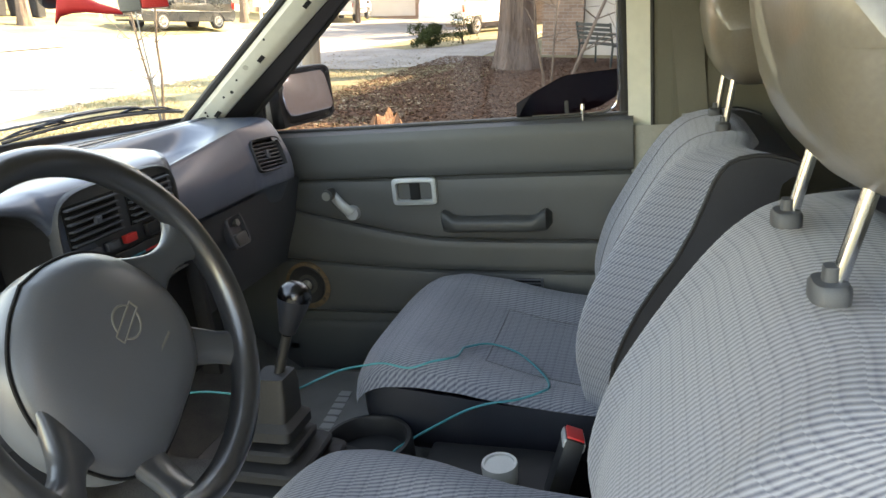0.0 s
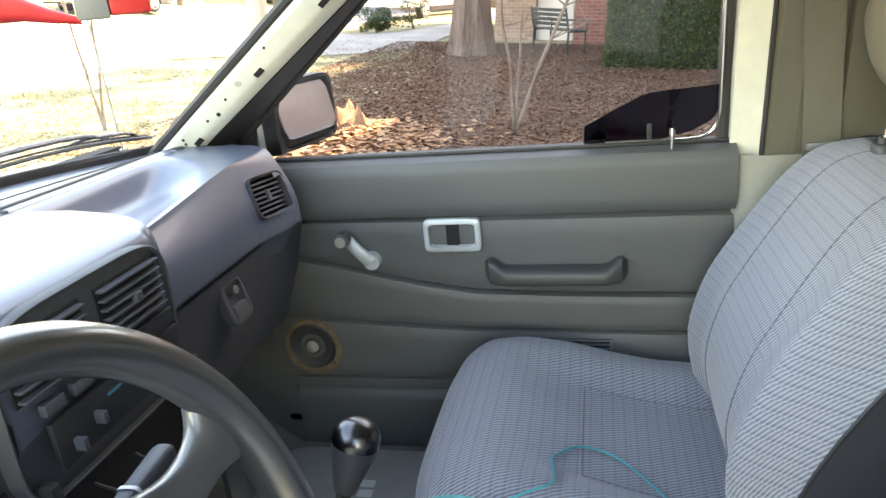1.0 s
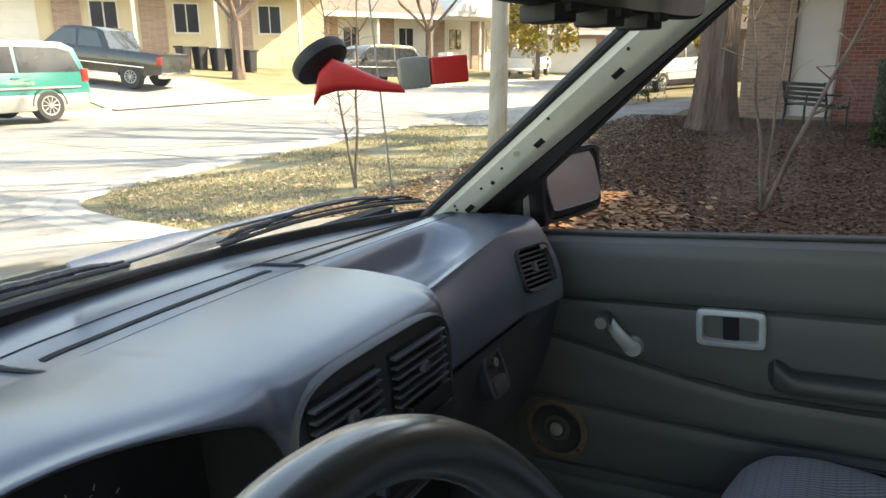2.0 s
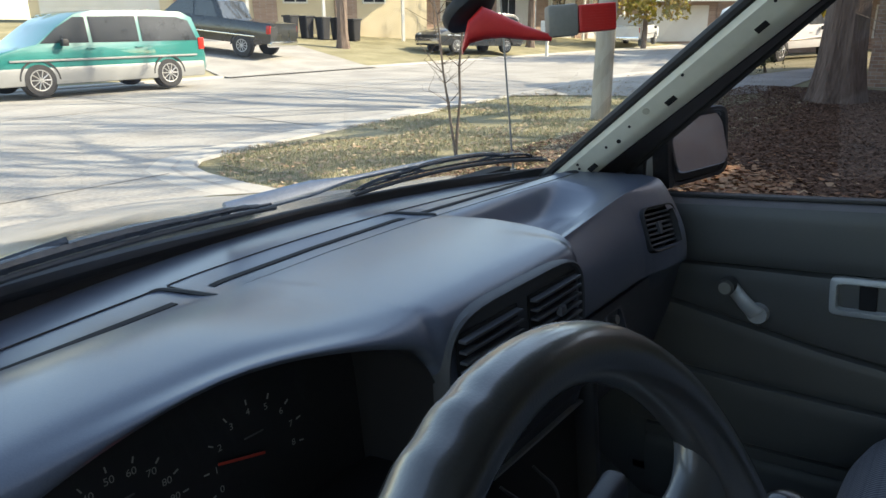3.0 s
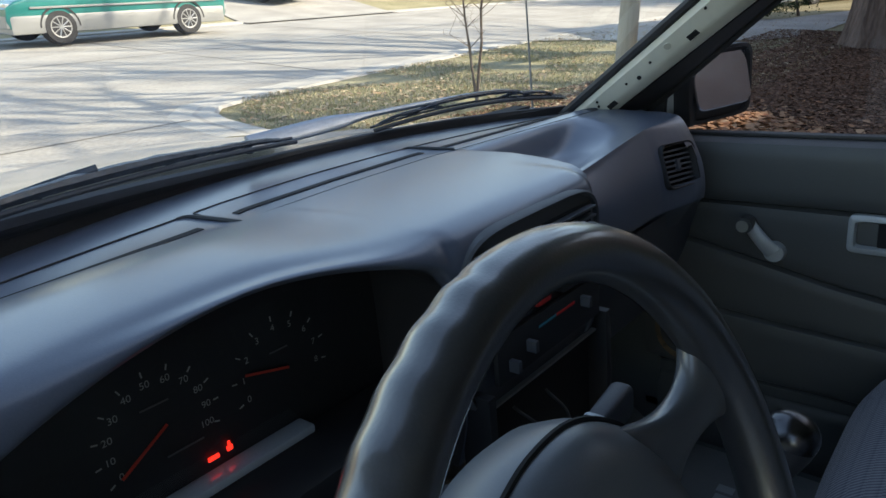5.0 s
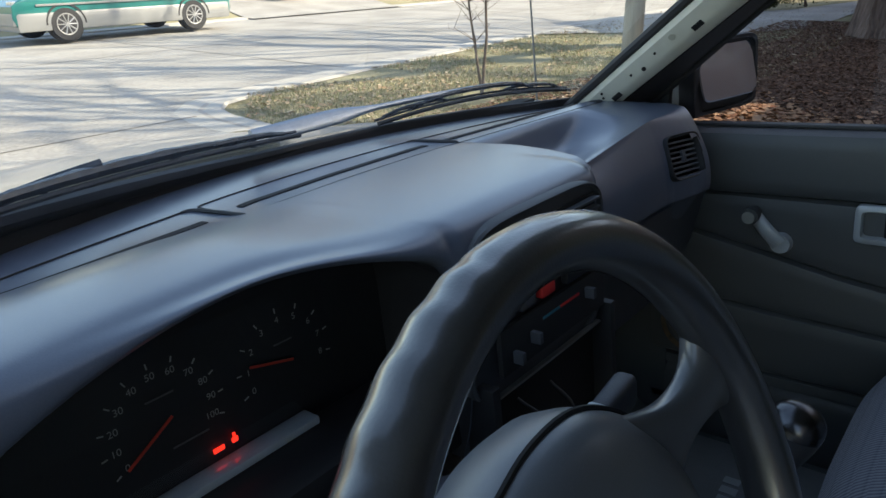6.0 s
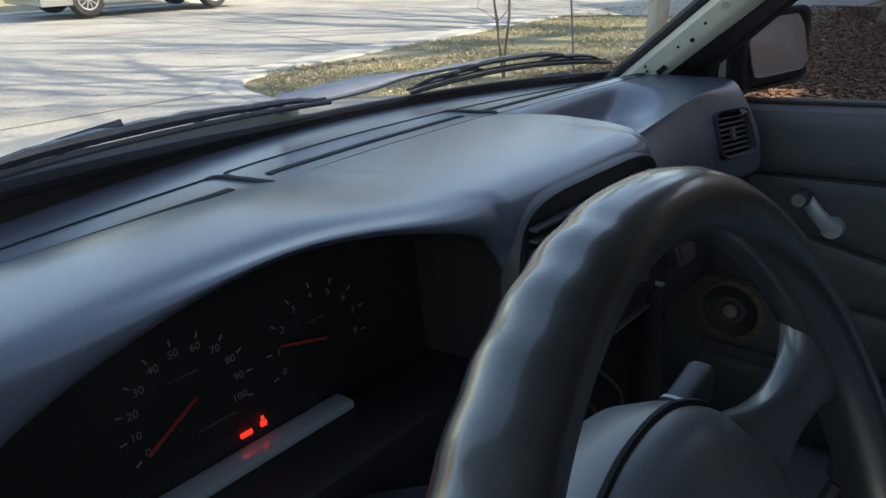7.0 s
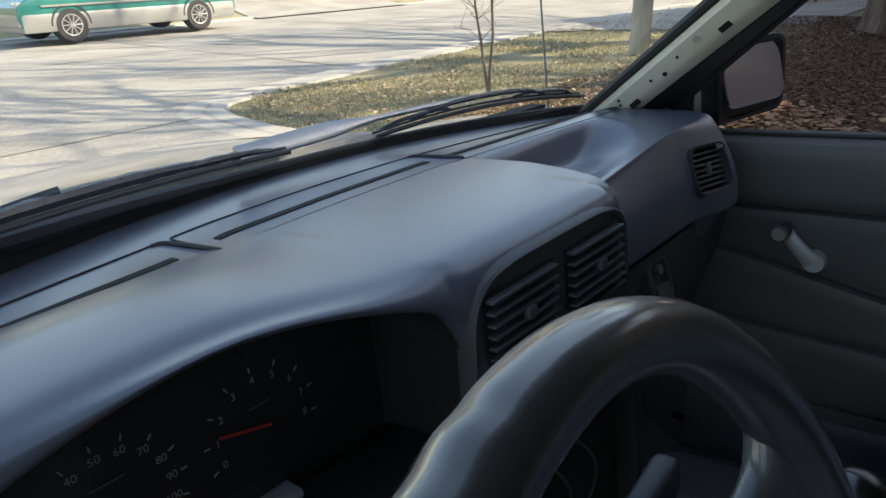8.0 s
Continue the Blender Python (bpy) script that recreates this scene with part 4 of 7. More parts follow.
    for a0, a1 in ((0.35, 2.79), (3.49, 5.93)):
        tube(bm, [ringm @ Vector((0.0165 * math.cos(a0 + (a1 - a0) * k / 14), 0.0165 * math.sin(a0 + (a1 - a0) * k / 14), 0.0008)) for k in range(15)], 0.0012, 6)
    for yy in (-0.005, 0.005):
        tube(bm, [ringm @ Vector((-0.021, yy, 0.0008)), ringm @ Vector((0.021, yy, 0.0008))], 0.001, 6)
    for xx in (-0.021, 0.021):
        tube(bm, [ringm @ Vector((xx, -0.005, 0.0008)), ringm @ Vector((xx, 0.005, 0.0008))], 0.001, 6)
    part("badge", bm, BEIGE_GREY, pad, "pale outline badge")
    bm = bmesh.new()
    box(bm, (-0.024, -0.0013, 0), (-0.006, 0.0013, 0.0006), 0, TURNED @ Matrix.Translation((0.020, -0.0475, -0.0052)) @ pose(0, 0, 0, 0, 0, -3))
    part("print_bar", bm, BEIGE_GREY, pad)
    bm = bmesh.new()
    box(bm, (-0.002, -0.0013, 0), (0.024, 0.0013, 0.0006), 0, TURNED @ Matrix.Translation((0.020, -0.0475, -0.0052)) @ pose(0, 0, 0, 0, 0, -3))
    part("print_bar", bm, BEIGE_GREY, pad)
    # column shroud and stalks
    col = thing("steering_column", "dark plastic steering column shroud with a stalk", "steering column", (-0.285, 0.55, 0.92))
    bm = bmesh.new()
    rings = []
    for z, s in ((-0.060, 0.060), (-0.066, 0.070), (-0.085, 0.072), (-0.12, 0.068), (-0.20, 0.060), (-0.34, 0.050)):
        rings.append([WHEEL @ Vector((0.050 + 0.85 * s * a, s * 0.9 * b - 0.012 - 0.26 * s * a + 0.10 * (z + 0.06), z)) for a, b in superellipse(1, 1, 4, 28)])
    loft(bm, rings, True, True)
    part("shroud", bm, SEAT_SIDE, col)
    bm = bmesh.new()
    p0, p1 = Vector((-0.290, 0.468, 1.000)), Vector((-0.128, 0.479, 1.004))
    d = (p1 - p0).normalized()
    tube(bm, [p0, p0.lerp(p1, 0.55)], 0.006, 10)
    st = part("stalk", bm, BLACK, col)
    bm = bmesh.new()
    up = Vector((0, 0, 1))
    sd = d.cross(up).normalized()
    o = sd.cross(d)
    rings = [[p0.lerp(p1, u) + sd * (0.008 * k * a) + o * (0.012 * k * b) for a, b in superellipse(1, 1, 4, 20)] for u, k in ((0.52, 0.7), (0.55, 0.95), (0.97, 1.1), (1.0, 1.0))]
    loft(bm, rings, True, True)
    part("stalk_head", bm, SEAT_SIDE, st)
    bm = bmesh.new()
    rings = [[p0.lerp(p1, u) + sd * (0.0093 * a) + o * (0.0133 * b) for a, b in superellipse(1, 1, 4, 20)] for u in (0.70, 0.72)]
    loft(bm, rings)
    part("stalk_mark", bm, MARK, st)


build_wheel()


# ---- seats ----
def seat_cloth():
    m = bpy.data.materials.new("woven_seat_cloth")
    m.use_nodes = True
    nt = m.node_tree
    bs = nt.nodes["Principled BSDF"]
    co = nt.nodes.new("ShaderNodeTexCoord")
    ns = nt.nodes.new("ShaderNodeTexNoise")
    ns.inputs["Scale"].default_value, ns.inputs["Detail"].default_value = 6, 5
    nt.links.new(co.outputs["UV"], ns.inputs["Vector"])
    fine = nt.nodes.new("ShaderNodeTexNoise")
    fine.inputs["Scale"].default_value = 700
    nt.links.new(co.outputs["UV"], fine.inputs["Vector"])
    def mul(a, b, op="MULTIPLY"):
        k = nt.nodes.new("ShaderNodeMath")
        k.operation = op
        for i, v in enumerate((a, b)):
            if isinstance(v, float):
                k.inputs[i].default_value = v
            else:
                nt.links.new(v, k.inputs[i])
        return k.outputs[0]
    sep = nt.nodes.new("ShaderNodeSeparateXYZ")
    nt.links.new(co.outputs["UV"], sep.inputs[0])
    wob = mul(ns.outputs[0], 0.004)
    v = mul(sep.outputs[1], wob, "ADD")
    u = sep.outputs[0]
    # slanted strokes 4 mm apart, broken half way up each 17 mm row, thin dark bands between the rows
    row = mul(mul(v, 0.017, "DIVIDE"), 1.0, "FLOOR")
    ph = mul(mul(u, mul(v, 0.5), "ADD"), mul(row, 0.0011), "ADD")
    stroke = mul(mul(mul(ph, 1047.0), 1.0, "SINE"), 0.5)
    cross = mul(mul(mul(v, 739.2), 1.0, "SINE"), 0.05)
    band = mul(mul(mul(mul(v, 369.6), 1.0, "SINE"), 0.5), 0.5, "ADD")
    dark = mul(mul(band, 16.0, "POWER"), -0.16)
    tw = mul(mul(stroke, 0.5, "ADD"), cross, "ADD")
    tot = mul(mul(mul(tw, 0.66), dark, "ADD"), mul(mul(ns.outputs[0], 0.20), mul(fine.outputs[0], 0.22), "ADD"), "ADD")
    cr = nt.nodes.new("ShaderNodeValToRGB")
    cr.color_ramp.elements[0].position, cr.color_ramp.elements[0].color = 0.05, (0.072, 0.080, 0.112, 1)
    cr.color_ramp.elements[1].position, cr.color_ramp.elements[1].color = 0.85, (0.265, 0.275, 0.308, 1)
    nt.links.new(tot, cr.inputs[0])
    nt.links.new(cr.outputs[0], bs.inputs["Base Color"])
    bs.inputs["Roughness"].default_value = 0.95
    bs.inputs["Sheen Weight"].default_value = 0.25
    bs.inputs["Specular IOR Level"].default_value = 0.15
    b = nt.nodes.new("ShaderNodeBump")
    b.inputs["Strength"].default_value, b.inputs["Distance"].default_value = 0.35, 0.002
    nt.links.new(tot, b.inputs["Height"])
    nt.links.new(b.outputs[0], bs.inputs["Normal"])
    return m


CLOTH = seat_cloth()


def uv_box(ob, axis_u, axis_v, flip=False):
    """Metres along two directions as UV."""
    me = ob.data
    uv = me.uv_layers.new(name="UVMap")
    au, av = Vector(axis_u), Vector(axis_v)
    for lp in me.loops:
        p = me.vertices[lp.vertex_index].co
        uv.data[lp.index].uv = (p.dot(au), p.dot(av))


def build_seat(cx, name, label, lift=0.0, back=0.0, wide=1.0, fore=0.0, tall=1.0):
    s = thing(name, label, "seat", (cx, 0.10, 0.45), TRUCK @ Matrix.Translation((0, back, lift)))
    # cushion skin: rings from side to side
    def cushion_z(y, u):
        t = lerp_table([(-0.12, 0.655), (0.02, 0.665), (0.10, 0.678), (0.14, 0.688), (0.23, 0.714), (0.33, 0.728), (0.385, 0.720), (0.412, 0.700), (0.428, 0.672), (0.432, 0.650)], y)
        return t - 0.030 * (1 - smooth01((abs(u) - 0.42) / 0.36)) * (1 - smooth01((y - 0.20) / 0.14))
    ys = [-0.10 + 0.02 * k for k in range(25)] + [0.392, 0.404, 0.414, 0.422, 0.428, 0.432]
    bm = bmesh.new()
    rows = []
    for k in range(37):
        u = -1 + 2 * k / 36
        rnd = (1 - abs(u) ** 8) ** 0.5 if abs(u) < 1 else 0
        x = cx + 0.235 * wide * u
        pull = 0.034 * u ** 4
        row = []
        for y in ys:
            z = cushion_z(y, u)
            row.append((x, y - pull * smooth01((y - 0.15) / 0.2), 0.650 + (z - 0.650) * (0.5 + 0.5 * rnd)))
        rows.append(row)
    loft(bm, rows, close=False)
    ob = part("cushion_cover", bm, CLOTH, s, "grey-blue woven cloth cushion")
    uv_box(ob, (1, 0, 0), (0, 1, 0))
    # seam squares on the cushion
    for pts in ([(-0.120, -0.08), (-0.112, 0.200), (0.112, 0.200), (0.120, -0.08)],):
        b = bmesh.new()
        tube(b, [(cx + x, y, cushion_z(y, x / (0.235 * wide)) + 0.0005) for x, y in sum([[(p[0] + (q[0] - p[0]) * k / 8, p[1] + (q[1] - p[1]) * k / 8) for k in range(8)] for p, q in zip(pts, pts[1:])], []) + [pts[-1]]], 0.0010, 6)
        part("seam", b, SEAM, ob)
    # vinyl skirt under the cover
    bm = bmesh.new()
    def outline(z, grow, rise=0.0):
        return [(cx + (0.236 * wide + grow) * a, 0.160 + (0.252 + grow) * b, z + rise * smooth01((0.160 + 0.252 * b) / 0.39)) for a, b in superellipse(1, 1, 7, 64)]
    loft(bm, [outline(0.56, -0.02), outline(0.58, -0.004), outline(0.62, 0.0), outline(0.657, 0.0, 0.030), outline(0.655, -0.008, 0.030), outline(0.600, -0.030)], True, True)
    part("cushion_skirt", bm, SEAT_SIDE, s, "black vinyl skirt")
    part("seat_base", boxes(((cx - 0.20, -0.05, 0.47), (cx + 0.20, 0.27, 0.605), 0.02)), BLACK, s)
    for sx in (-0.17, 0.17):
        part("rail", boxes(((cx + sx - 0.02, -0.12, 0.425), (cx + sx + 0.02, 0.32, 0.475), 0.004)), STEEL, s)
    # backrest: front skin
    prof = [(-0.02, 0.60), (0.003, 0.66), (0.017, 0.749), (-0.002, 0.836), (-0.038, 0.910), (-0.092, 1.000), (-0.128, 1.042), (-0.163, 1.058), (-0.205, 1.060), (-0.232, 1.045)]
    wrap = [(0.60, 0.040), (0.68, 0.046), (0.73, 0.057), (0.78, 0.068), (0.857, 0.080), (0.926, 0.089), (0.98, 0.078), (1.017, 0.064), (1.05, 0.047), (1.06, 0.036)]
    P = spline([(0, y, z) for y, z in prof], 4)
    bm = bmesh.new()
    rows = []
    for k in range(37):
        u = -1 + 2 * k / 36
        wing = 0.020 * smooth01((abs(u) - 0.5) / 0.3)
        row = []
        for p in P:
            hk = (p.z - 0.60) / 0.46
            half = 0.240 * wide - 0.028 * smooth01((hk - 0.5) / 0.6)
            edge = lerp_table(wrap, p.z) * smooth01((abs(u) - 0.74) / 0.26) ** 2
            droop = 0.012 * abs(u) ** 4 * smooth01((hk - 0.7) / 0.3)
            row.append((cx + half * u, p.y + wing * (1 - hk * 0.6) - edge, p.z - droop))
        rows.append(row)
    loft(bm, rows, close=False)
    ob = part("back_cover", bm, CLOTH, s, "grey-blue woven cloth backrest")
    run = [0.0]
    for p, q in zip(P, P[1:]):
        run.append(run[-1] + (q - p).length)
    across, mid = [0.0], len(P) // 2
    for p, q in zip(rows, rows[1:]):
        across.append(across[-1] + (Vector(q[mid]) - Vector(p[mid])).length)
    uv = ob.data.uv_layers.new(name="UVMap")
    for lp in ob.data.loops:
        uv.data[lp.index].uv = (across[lp.vertex_index // len(P)], run[lp.vertex_index % len(P)])
    for ui in (() if fore else (11, 25)):
        b = bmesh.new()
        tube(b, [Vector(rows[ui][i]) + Vector((0, 0.0006, 0)) for i in range(4, 30)], 0.0008, 5)
        part("seam", b, SEAM, ob)
    # piping down both edges
    for u in (-1, 1):
        b = bmesh.new()
        tube(b, [Vector(rows[0 if u < 0 else -1][i]) for i in range(0, len(P), 2)], 0.003, 6)
        part("piping", b, BLACK, ob)
    # vinyl sides and back
    bm = bmesh.new()
    rings = []
    for u, g in ((-1, 0.0), (-0.99, 0.0), (0.99, 0), (1, 0)):
        ring = []
        for p in P[::2]:
            hk = (p.z - 0.60) / 0.46
            half = 0.240 * wide - 0.028 * smooth01((hk - 0.5) / 0.6)
            ring.append((cx + half * u, p.y - lerp_table(wrap, p.z) - 0.001 + 0.020 * (1 - hk * 0.6), p.z - 0.014 * smooth01((hk - 0.7) / 0.3)))
        for y, z in ((-0.246, 1.01), (-0.228, 0.93), (-0.183, 0.80), (-0.150, 0.60)):
            hk = (z - 0.60) / 0.46
            half = 0.240 * wide - 0.028 * smooth01((hk - 0.5) / 0.6)
            ring.append((cx + half * u * 0.97, y, z))
        rings.append(ring)
    loft(bm, rings, True, True)
    part("back_shell", bm, SEAT_SIDE, s, "black vinyl backrest sides")
    # head restraint on two chrome posts
    for sx in (-0.074, 0.074):
        b = bmesh.new()
        cyl(b, (cx + sx, -0.185 + fore, 1.06), (cx + sx, -0.205 + fore * 0.8, 1.185), 0.0048, seg=16)
        part("post", b, CHROME, s, "chrome head restraint post")
        b = bmesh.new()
        c0 = Vector((cx + sx, -0.183 + fore, 1.092))
        loft(b, [[(c0.x + 0.0155 * k * a, c0.y + 0.011 * k * bb, c0.z - 0.020 + zz) for a, bb in superellipse(1, 1, 3, 24)] for k, zz in ((1.0, -0.012), (1.0, -0.004), (0.85, -0.001), (0.40, -0.0005), (0.36, 0.008), (0.3, 0.008))], True, True)
        part("post_guide", b, BEZEL, s)
    bm = bmesh.new()
    rings = []
    for k in range(17):
        u = -1 + 2 * k / 16
        sc = max(0.02, (1 - abs(u) ** 3.2) ** 0.5)
        c0 = Vector((cx + 0.15 * u, -0.215 + fore * 0.8, 1.205))
        rings.append([c0 + Vector((0, (0.058 * a + 0.012 * b) * tall * (0.55 + 0.45 * sc), 0.086 * b * sc * (0.6 + 0.4 * tall))) for a, b in superellipse(1, 1, 2.6, 28)])
    loft(bm, rings, True, True)
    part("head_restraint", bm, HEADREST, s, "glossy tan-grey vinyl head restraint")
    return s


build_seat(0.405, "passenger_seat", "grey-blue cloth passenger seat with black vinyl sides")
build_seat(-0.285, "driver_seat", "grey-blue cloth driver seat with tall head restraint", 0.020, -0.047, 1.0, 0.045, 1.25)


# ---- small things in the cab ----
def build_shifter():
    s = thing("gear_lever", "gear lever with chrome-capped knob and ribbed rubber boot", "gear lever", (0.0, 0.47, 0.59))
    b = bmesh.new()
    rings = []
    steps_up = []
    for k in range(5):
        w, z = 0.116 - 0.0175 * k, 0.572 + 0.0245 * k
        steps_up += [(w, z), (w, z + 0.009), (w - 0.004, z + 0.013), (w - 0.026, z + 0.015), (w - 0.027, z + 0.021)]
    steps_up += [(0.040, 0.697), (0.039, 0.712), (0.029, 0.722), (0.026, 0.770), (0.022, 0.790)]
    for w, z in steps_up:
        rings.append([(0.016 + w * a, 0.480 + w * 1.12 * bb - (z - 0.575) * 0.16, z) for a, bb in superellipse(1, 1, 8, 40)])
    loft(b, rings, True, True)
    part("boot", b, RUBBER, s, "ribbed black rubber boot")
    b = bmesh.new()
    top, foot = Vector((0.043, 0.409, 0.893)), Vector((0.018, 0.446, 0.77))
    ax = (top - foot).normalized()
    tube(b, [foot, foot.lerp(top, 0.6)], 0.0075, 12)
    part("shaft", b, BLACK, s)
    M = Matrix.Translation(top) @ ax.to_track_quat("Z", "Y").to_matrix().to_4x4()
    def turned(profile):
        bb = bmesh.new()
        loft(bb, [[M @ Vector((r * math.cos(a), r * math.sin(a), z)) for a in (2 * math.pi * k / 40 for k in range(40))] for r, z in profile], True, True)
        return bb
    kn = part("knob", turned(((0.009, -0.050), (0.0115, -0.048), (0.0145, -0.036), (0.018, -0.022), (0.0222, -0.006), (0.0238, 0.004))), SEAT_SIDE, s, "dark gear knob")
    part("cap", turned(((0.0238, 0.004), (0.0242, 0.009), (0.0236, 0.014), (0.0216, 0.019), (0.0186, 0.023), (0.0146, 0.0262), (0.0098, 0.0285), (0.005, 0.0296), (0.001, 0.0300))), DARK_CHROME, kn, "chrome cap")


def build_clutter():
    # floor mat with raised lettering
    m = thing("floor_mat", "dark grey carpet floor mat in the passenger footwell", "floor mat", (0.40, 0.62, 0.44))
    b = bmesh.new()
    loft(b, [[(0.405 + 0.23 * k * a, 0.62 + 0.20 * k * bb, z) for a, bb in superellipse(1, 1, 8, 48)] for k, z in ((1, 0.436), (1, 0.446), (0.97, 0.449), (0.3, 0.449))], True, True)
    part("mat", b, MAT, m)
    for k in range(6):
        b = boxes(((0.380 + 0.027 * k, 0.578 + 0.003 * k, 0.4492), (0.399 + 0.027 * k, 0.606 + 0.003 * k, 0.4512), 0.0006))
        part("stitched_bar", b, MARK, m, "pale stitched bar", smooth=False)
    # cup holder tray between the seats
    t = thing("console_tray", "black console tray with a round holder", "console", (0.10, 0.30, 0.58))
    b = bmesh.new()
    loft(b, [[(0.098 + r * math.cos(a), 0.355 + r * math.sin(a), z) for a in (2 * math.pi * k / 40 for k in range(40))] for r, z in ((0.075, 0.585), (0.075, 0.628), (0.072, 0.633), (0.066, 0.633), (0.063, 0.628), (0.060, 0.600))], True, True)
    part("ring", b, BLACK, t)
    part("base", boxes(((0.0, 0.06, 0.575), (0.15, 0.26, 0.605), 0.008)), BLACK, t)
    # white lid
    b = bmesh.new()
    loft(b, [[(0.062 + r * math.cos(a), 0.130 + r * math.sin(a), z) for a in (2 * math.pi * k / 32 for k in range(32))] for r, z in ((0.025, 0.606), (0.027, 0.632), (0.026, 0.637), (0.022, 0.637), (0.021, 0.634), (0.005, 0.634))], True, True)
    single("cup_lid", b, WHITE, "white plastic cup with a shallow lid", "cup")
    # belt buckle
    k = thing("seat_belt_buckle", "black seat belt buckle with a red button", "buckle", (0.10, 0.02, 0.62))
    b = bmesh.new()
    mm = Matrix.Translation((0.058, 0.032, 0.655)) @ pose(0, 0, 0, 20, 8, 10)
    box(b, (-0.024, -0.014, -0.075), (0.024, 0.014, 0.040), 0.006, mm)
    part("body", b, BLACK, k)
    b = bmesh.new()
    box(b, (-0.019, -0.012, 0.036), (0.019, 0.012, 0.0425), 0.002, mm)
    part("button", b, RED, k, "red release button")
    b = bmesh.new()
    box(b, (-0.0225, -0.0155, 0.024), (0.0225, 0.0155, 0.0385), 0.004, mm)
    part("surround", b, SILVER, k, "grey button surround")
    b = bmesh.new()
    cyl(b, (-0.05, 0.03, 0.60), (0.0, 0.05, 0.625), 0.011, seg=16)
    single("hand_brake_grip", b, YELLOW, "small yellow plastic grip beside the seat", "grip")
    # teal cable over the passenger seat
    b = bmesh.new()
    pts = [(-0.04, 0.66, 0.74), (0.02, 0.60, 0.745), (0.06, 0.53, 0.722), (0.093, 0.485, 0.708), (0.144, 0.419, 0.723), (0.177, 0.381, 0.720), (0.181, 0.344, 0.724), (0.181, 0.301, 0.718), (0.196, 0.264, 0.724), (0.225, 0.233, 0.719), (0.270, 0.236, 0.706), (0.306, 0.237, 0.696), (0.350, 0.204, 0.682), (0.348, 0.152, 0.667), (0.293, 0.100, 0.658), (0.215, 0.077, 0.678), (0.190, 0.087, 0.682), (0.170, 0.120, 0.678), (0.158, 0.166, 0.674), (0.150, 0.205, 0.662), (0.142, 0.266, 0.628), (0.10, 0.30, 0.622), (0.075, 0.308, 0.622)]
    tube(b, spline(pts, 8), 0.0019, 8)
    single("cable", b, TEAL, "thin teal cable lying across the passenger seat", "cable")
    # shoulder belt on the pillar behind the passenger door
    k = thing("shoulder_belt", "grey-olive shoulder belt hanging on the rear pillar", "seat belt", (0.63, -0.16, 1.0))
    b = bmesh.new()
    loft(b, [[(0.645 - max(0, z - 1.02) * 0.16 - 0.002, -0.118 - (1.47 - z) * 0.09 + w, z) for w in (-0.026, -0.02, 0.02, 0.026)] for z in (0.55, 0.8, 1.0, 1.2, 1.47)], close=False)
    g = bmesh.ops.extrude_face_region(b, geom=b.faces[:])
    bmesh.ops.translate(b, vec=(-0.0025, 0, 0), verts=[v for v in g["geom"] if isinstance(v, bmesh.types.BMVert)])
    part("webbing", b, material("belt_webbing", (0.105, 0.10, 0.08), (0.14, 0.133, 0.108), 0.7, grain=500, stain=12, bump=0.4), k)
    part("guide", boxes(((0.555, -0.18, 1.455), (0.58, -0.10, 1.475), 0.005)), BLACK, k)
    part("belt_clip", boxes(((0.628, -0.235, 1.03), (0.645, -0.135, 1.042), 0.003)), STEEL, k)
    # trim cover on the lower rear pillar
    b = bmesh.new()
    loft(b, [[(0.675, -0.04, z), (0.662, -0.05, z), (0.652, -0.085, z), (0.652, -0.14, z)] for z in (0.46, 0.7, 0.95, 1.02)], close=False)
    single("pillar_trim", b, BEIGE_GREY, "olive-grey plastic trim on the pillar foot", "trim", "structure")
    # inside mirror with two clips
    mm = Matrix.Translation((-0.003, 0.405, 1.380)) @ pose(0, 0, 0, 4, 1.4, -10.5)
    k = thing("inside_mirror", "wide clip-on inside mirror with a thin black edge", "mirror", (-0.003, 0.405, 1.345))
    b = bmesh.new()
    loft(b, [[mm @ Vector((0.139 * s * a, y, 0.036 * s * bb)) for a, bb in superellipse(1, 1, 9, 48)] for s, y in ((0.7, 0.024), (0.96, 0.012), (1, 0.002), (1, -0.006), (0.985, -0.008))], True, True)
    part("housing", b, BLACK, k)
    b = bmesh.new()
    loft(b, [[mm @ Vector((0.1365 * s * a, y, 0.0342 * s * bb)) for a, bb in superellipse(1, 1, 9, 48)] for s, y in ((1, -0.0075), (0.99, -0.0095))], True, True)
    part("mirror_glass", b, MIRROR, k, "mirror glass")
    for x in (-0.077, -0.017, 0.039):
        b = bmesh.new()
        box(b, (x - 0.012, -0.012, -0.045), (x + 0.012, 0.012, -0.035), 0.002, mm)
        box(b, (x - 0.002, -0.016, -0.040), (x + 0.013, -0.006, -0.034), 0.002, mm)
        part("clip", b, BLACK, k)
    b = bmesh.new()
    tube(b, [mm @ Vector((0, 0.02, 0.01)), mm @ Vector((0, 0.045, 0.05)), Vector((0.0, 0.46, 1.475))], 0.008, 10)
    part("stem", b, BLACK, k)
    # phone holder on the windscreen
    c = Vector((0.094, 0.733, 1.346))
    k = thing("phone_holder", "red and grey phone holder on a black suction cup", "phone holder", c)
    nrm = Vector((0, -0.6, -0.8)).normalized()
    b = bmesh.new()
    M = Matrix.Translation(c) @ nrm.to_track_quat("Z", "Y").to_matrix().to_4x4()
    loft(b, [[M @ Vector((r * math.cos(a), r * math.sin(a), z)) for a in (2 * math.pi * q / 32 for q in range(32))] for r, z in ((0.036, -0.006), (0.038, 0.0), (0.036, 0.008), (0.028, 0.014), (0.012, 0.018))], True, True)
    part("suction_cup", b, BLACK, k, "black suction cup")
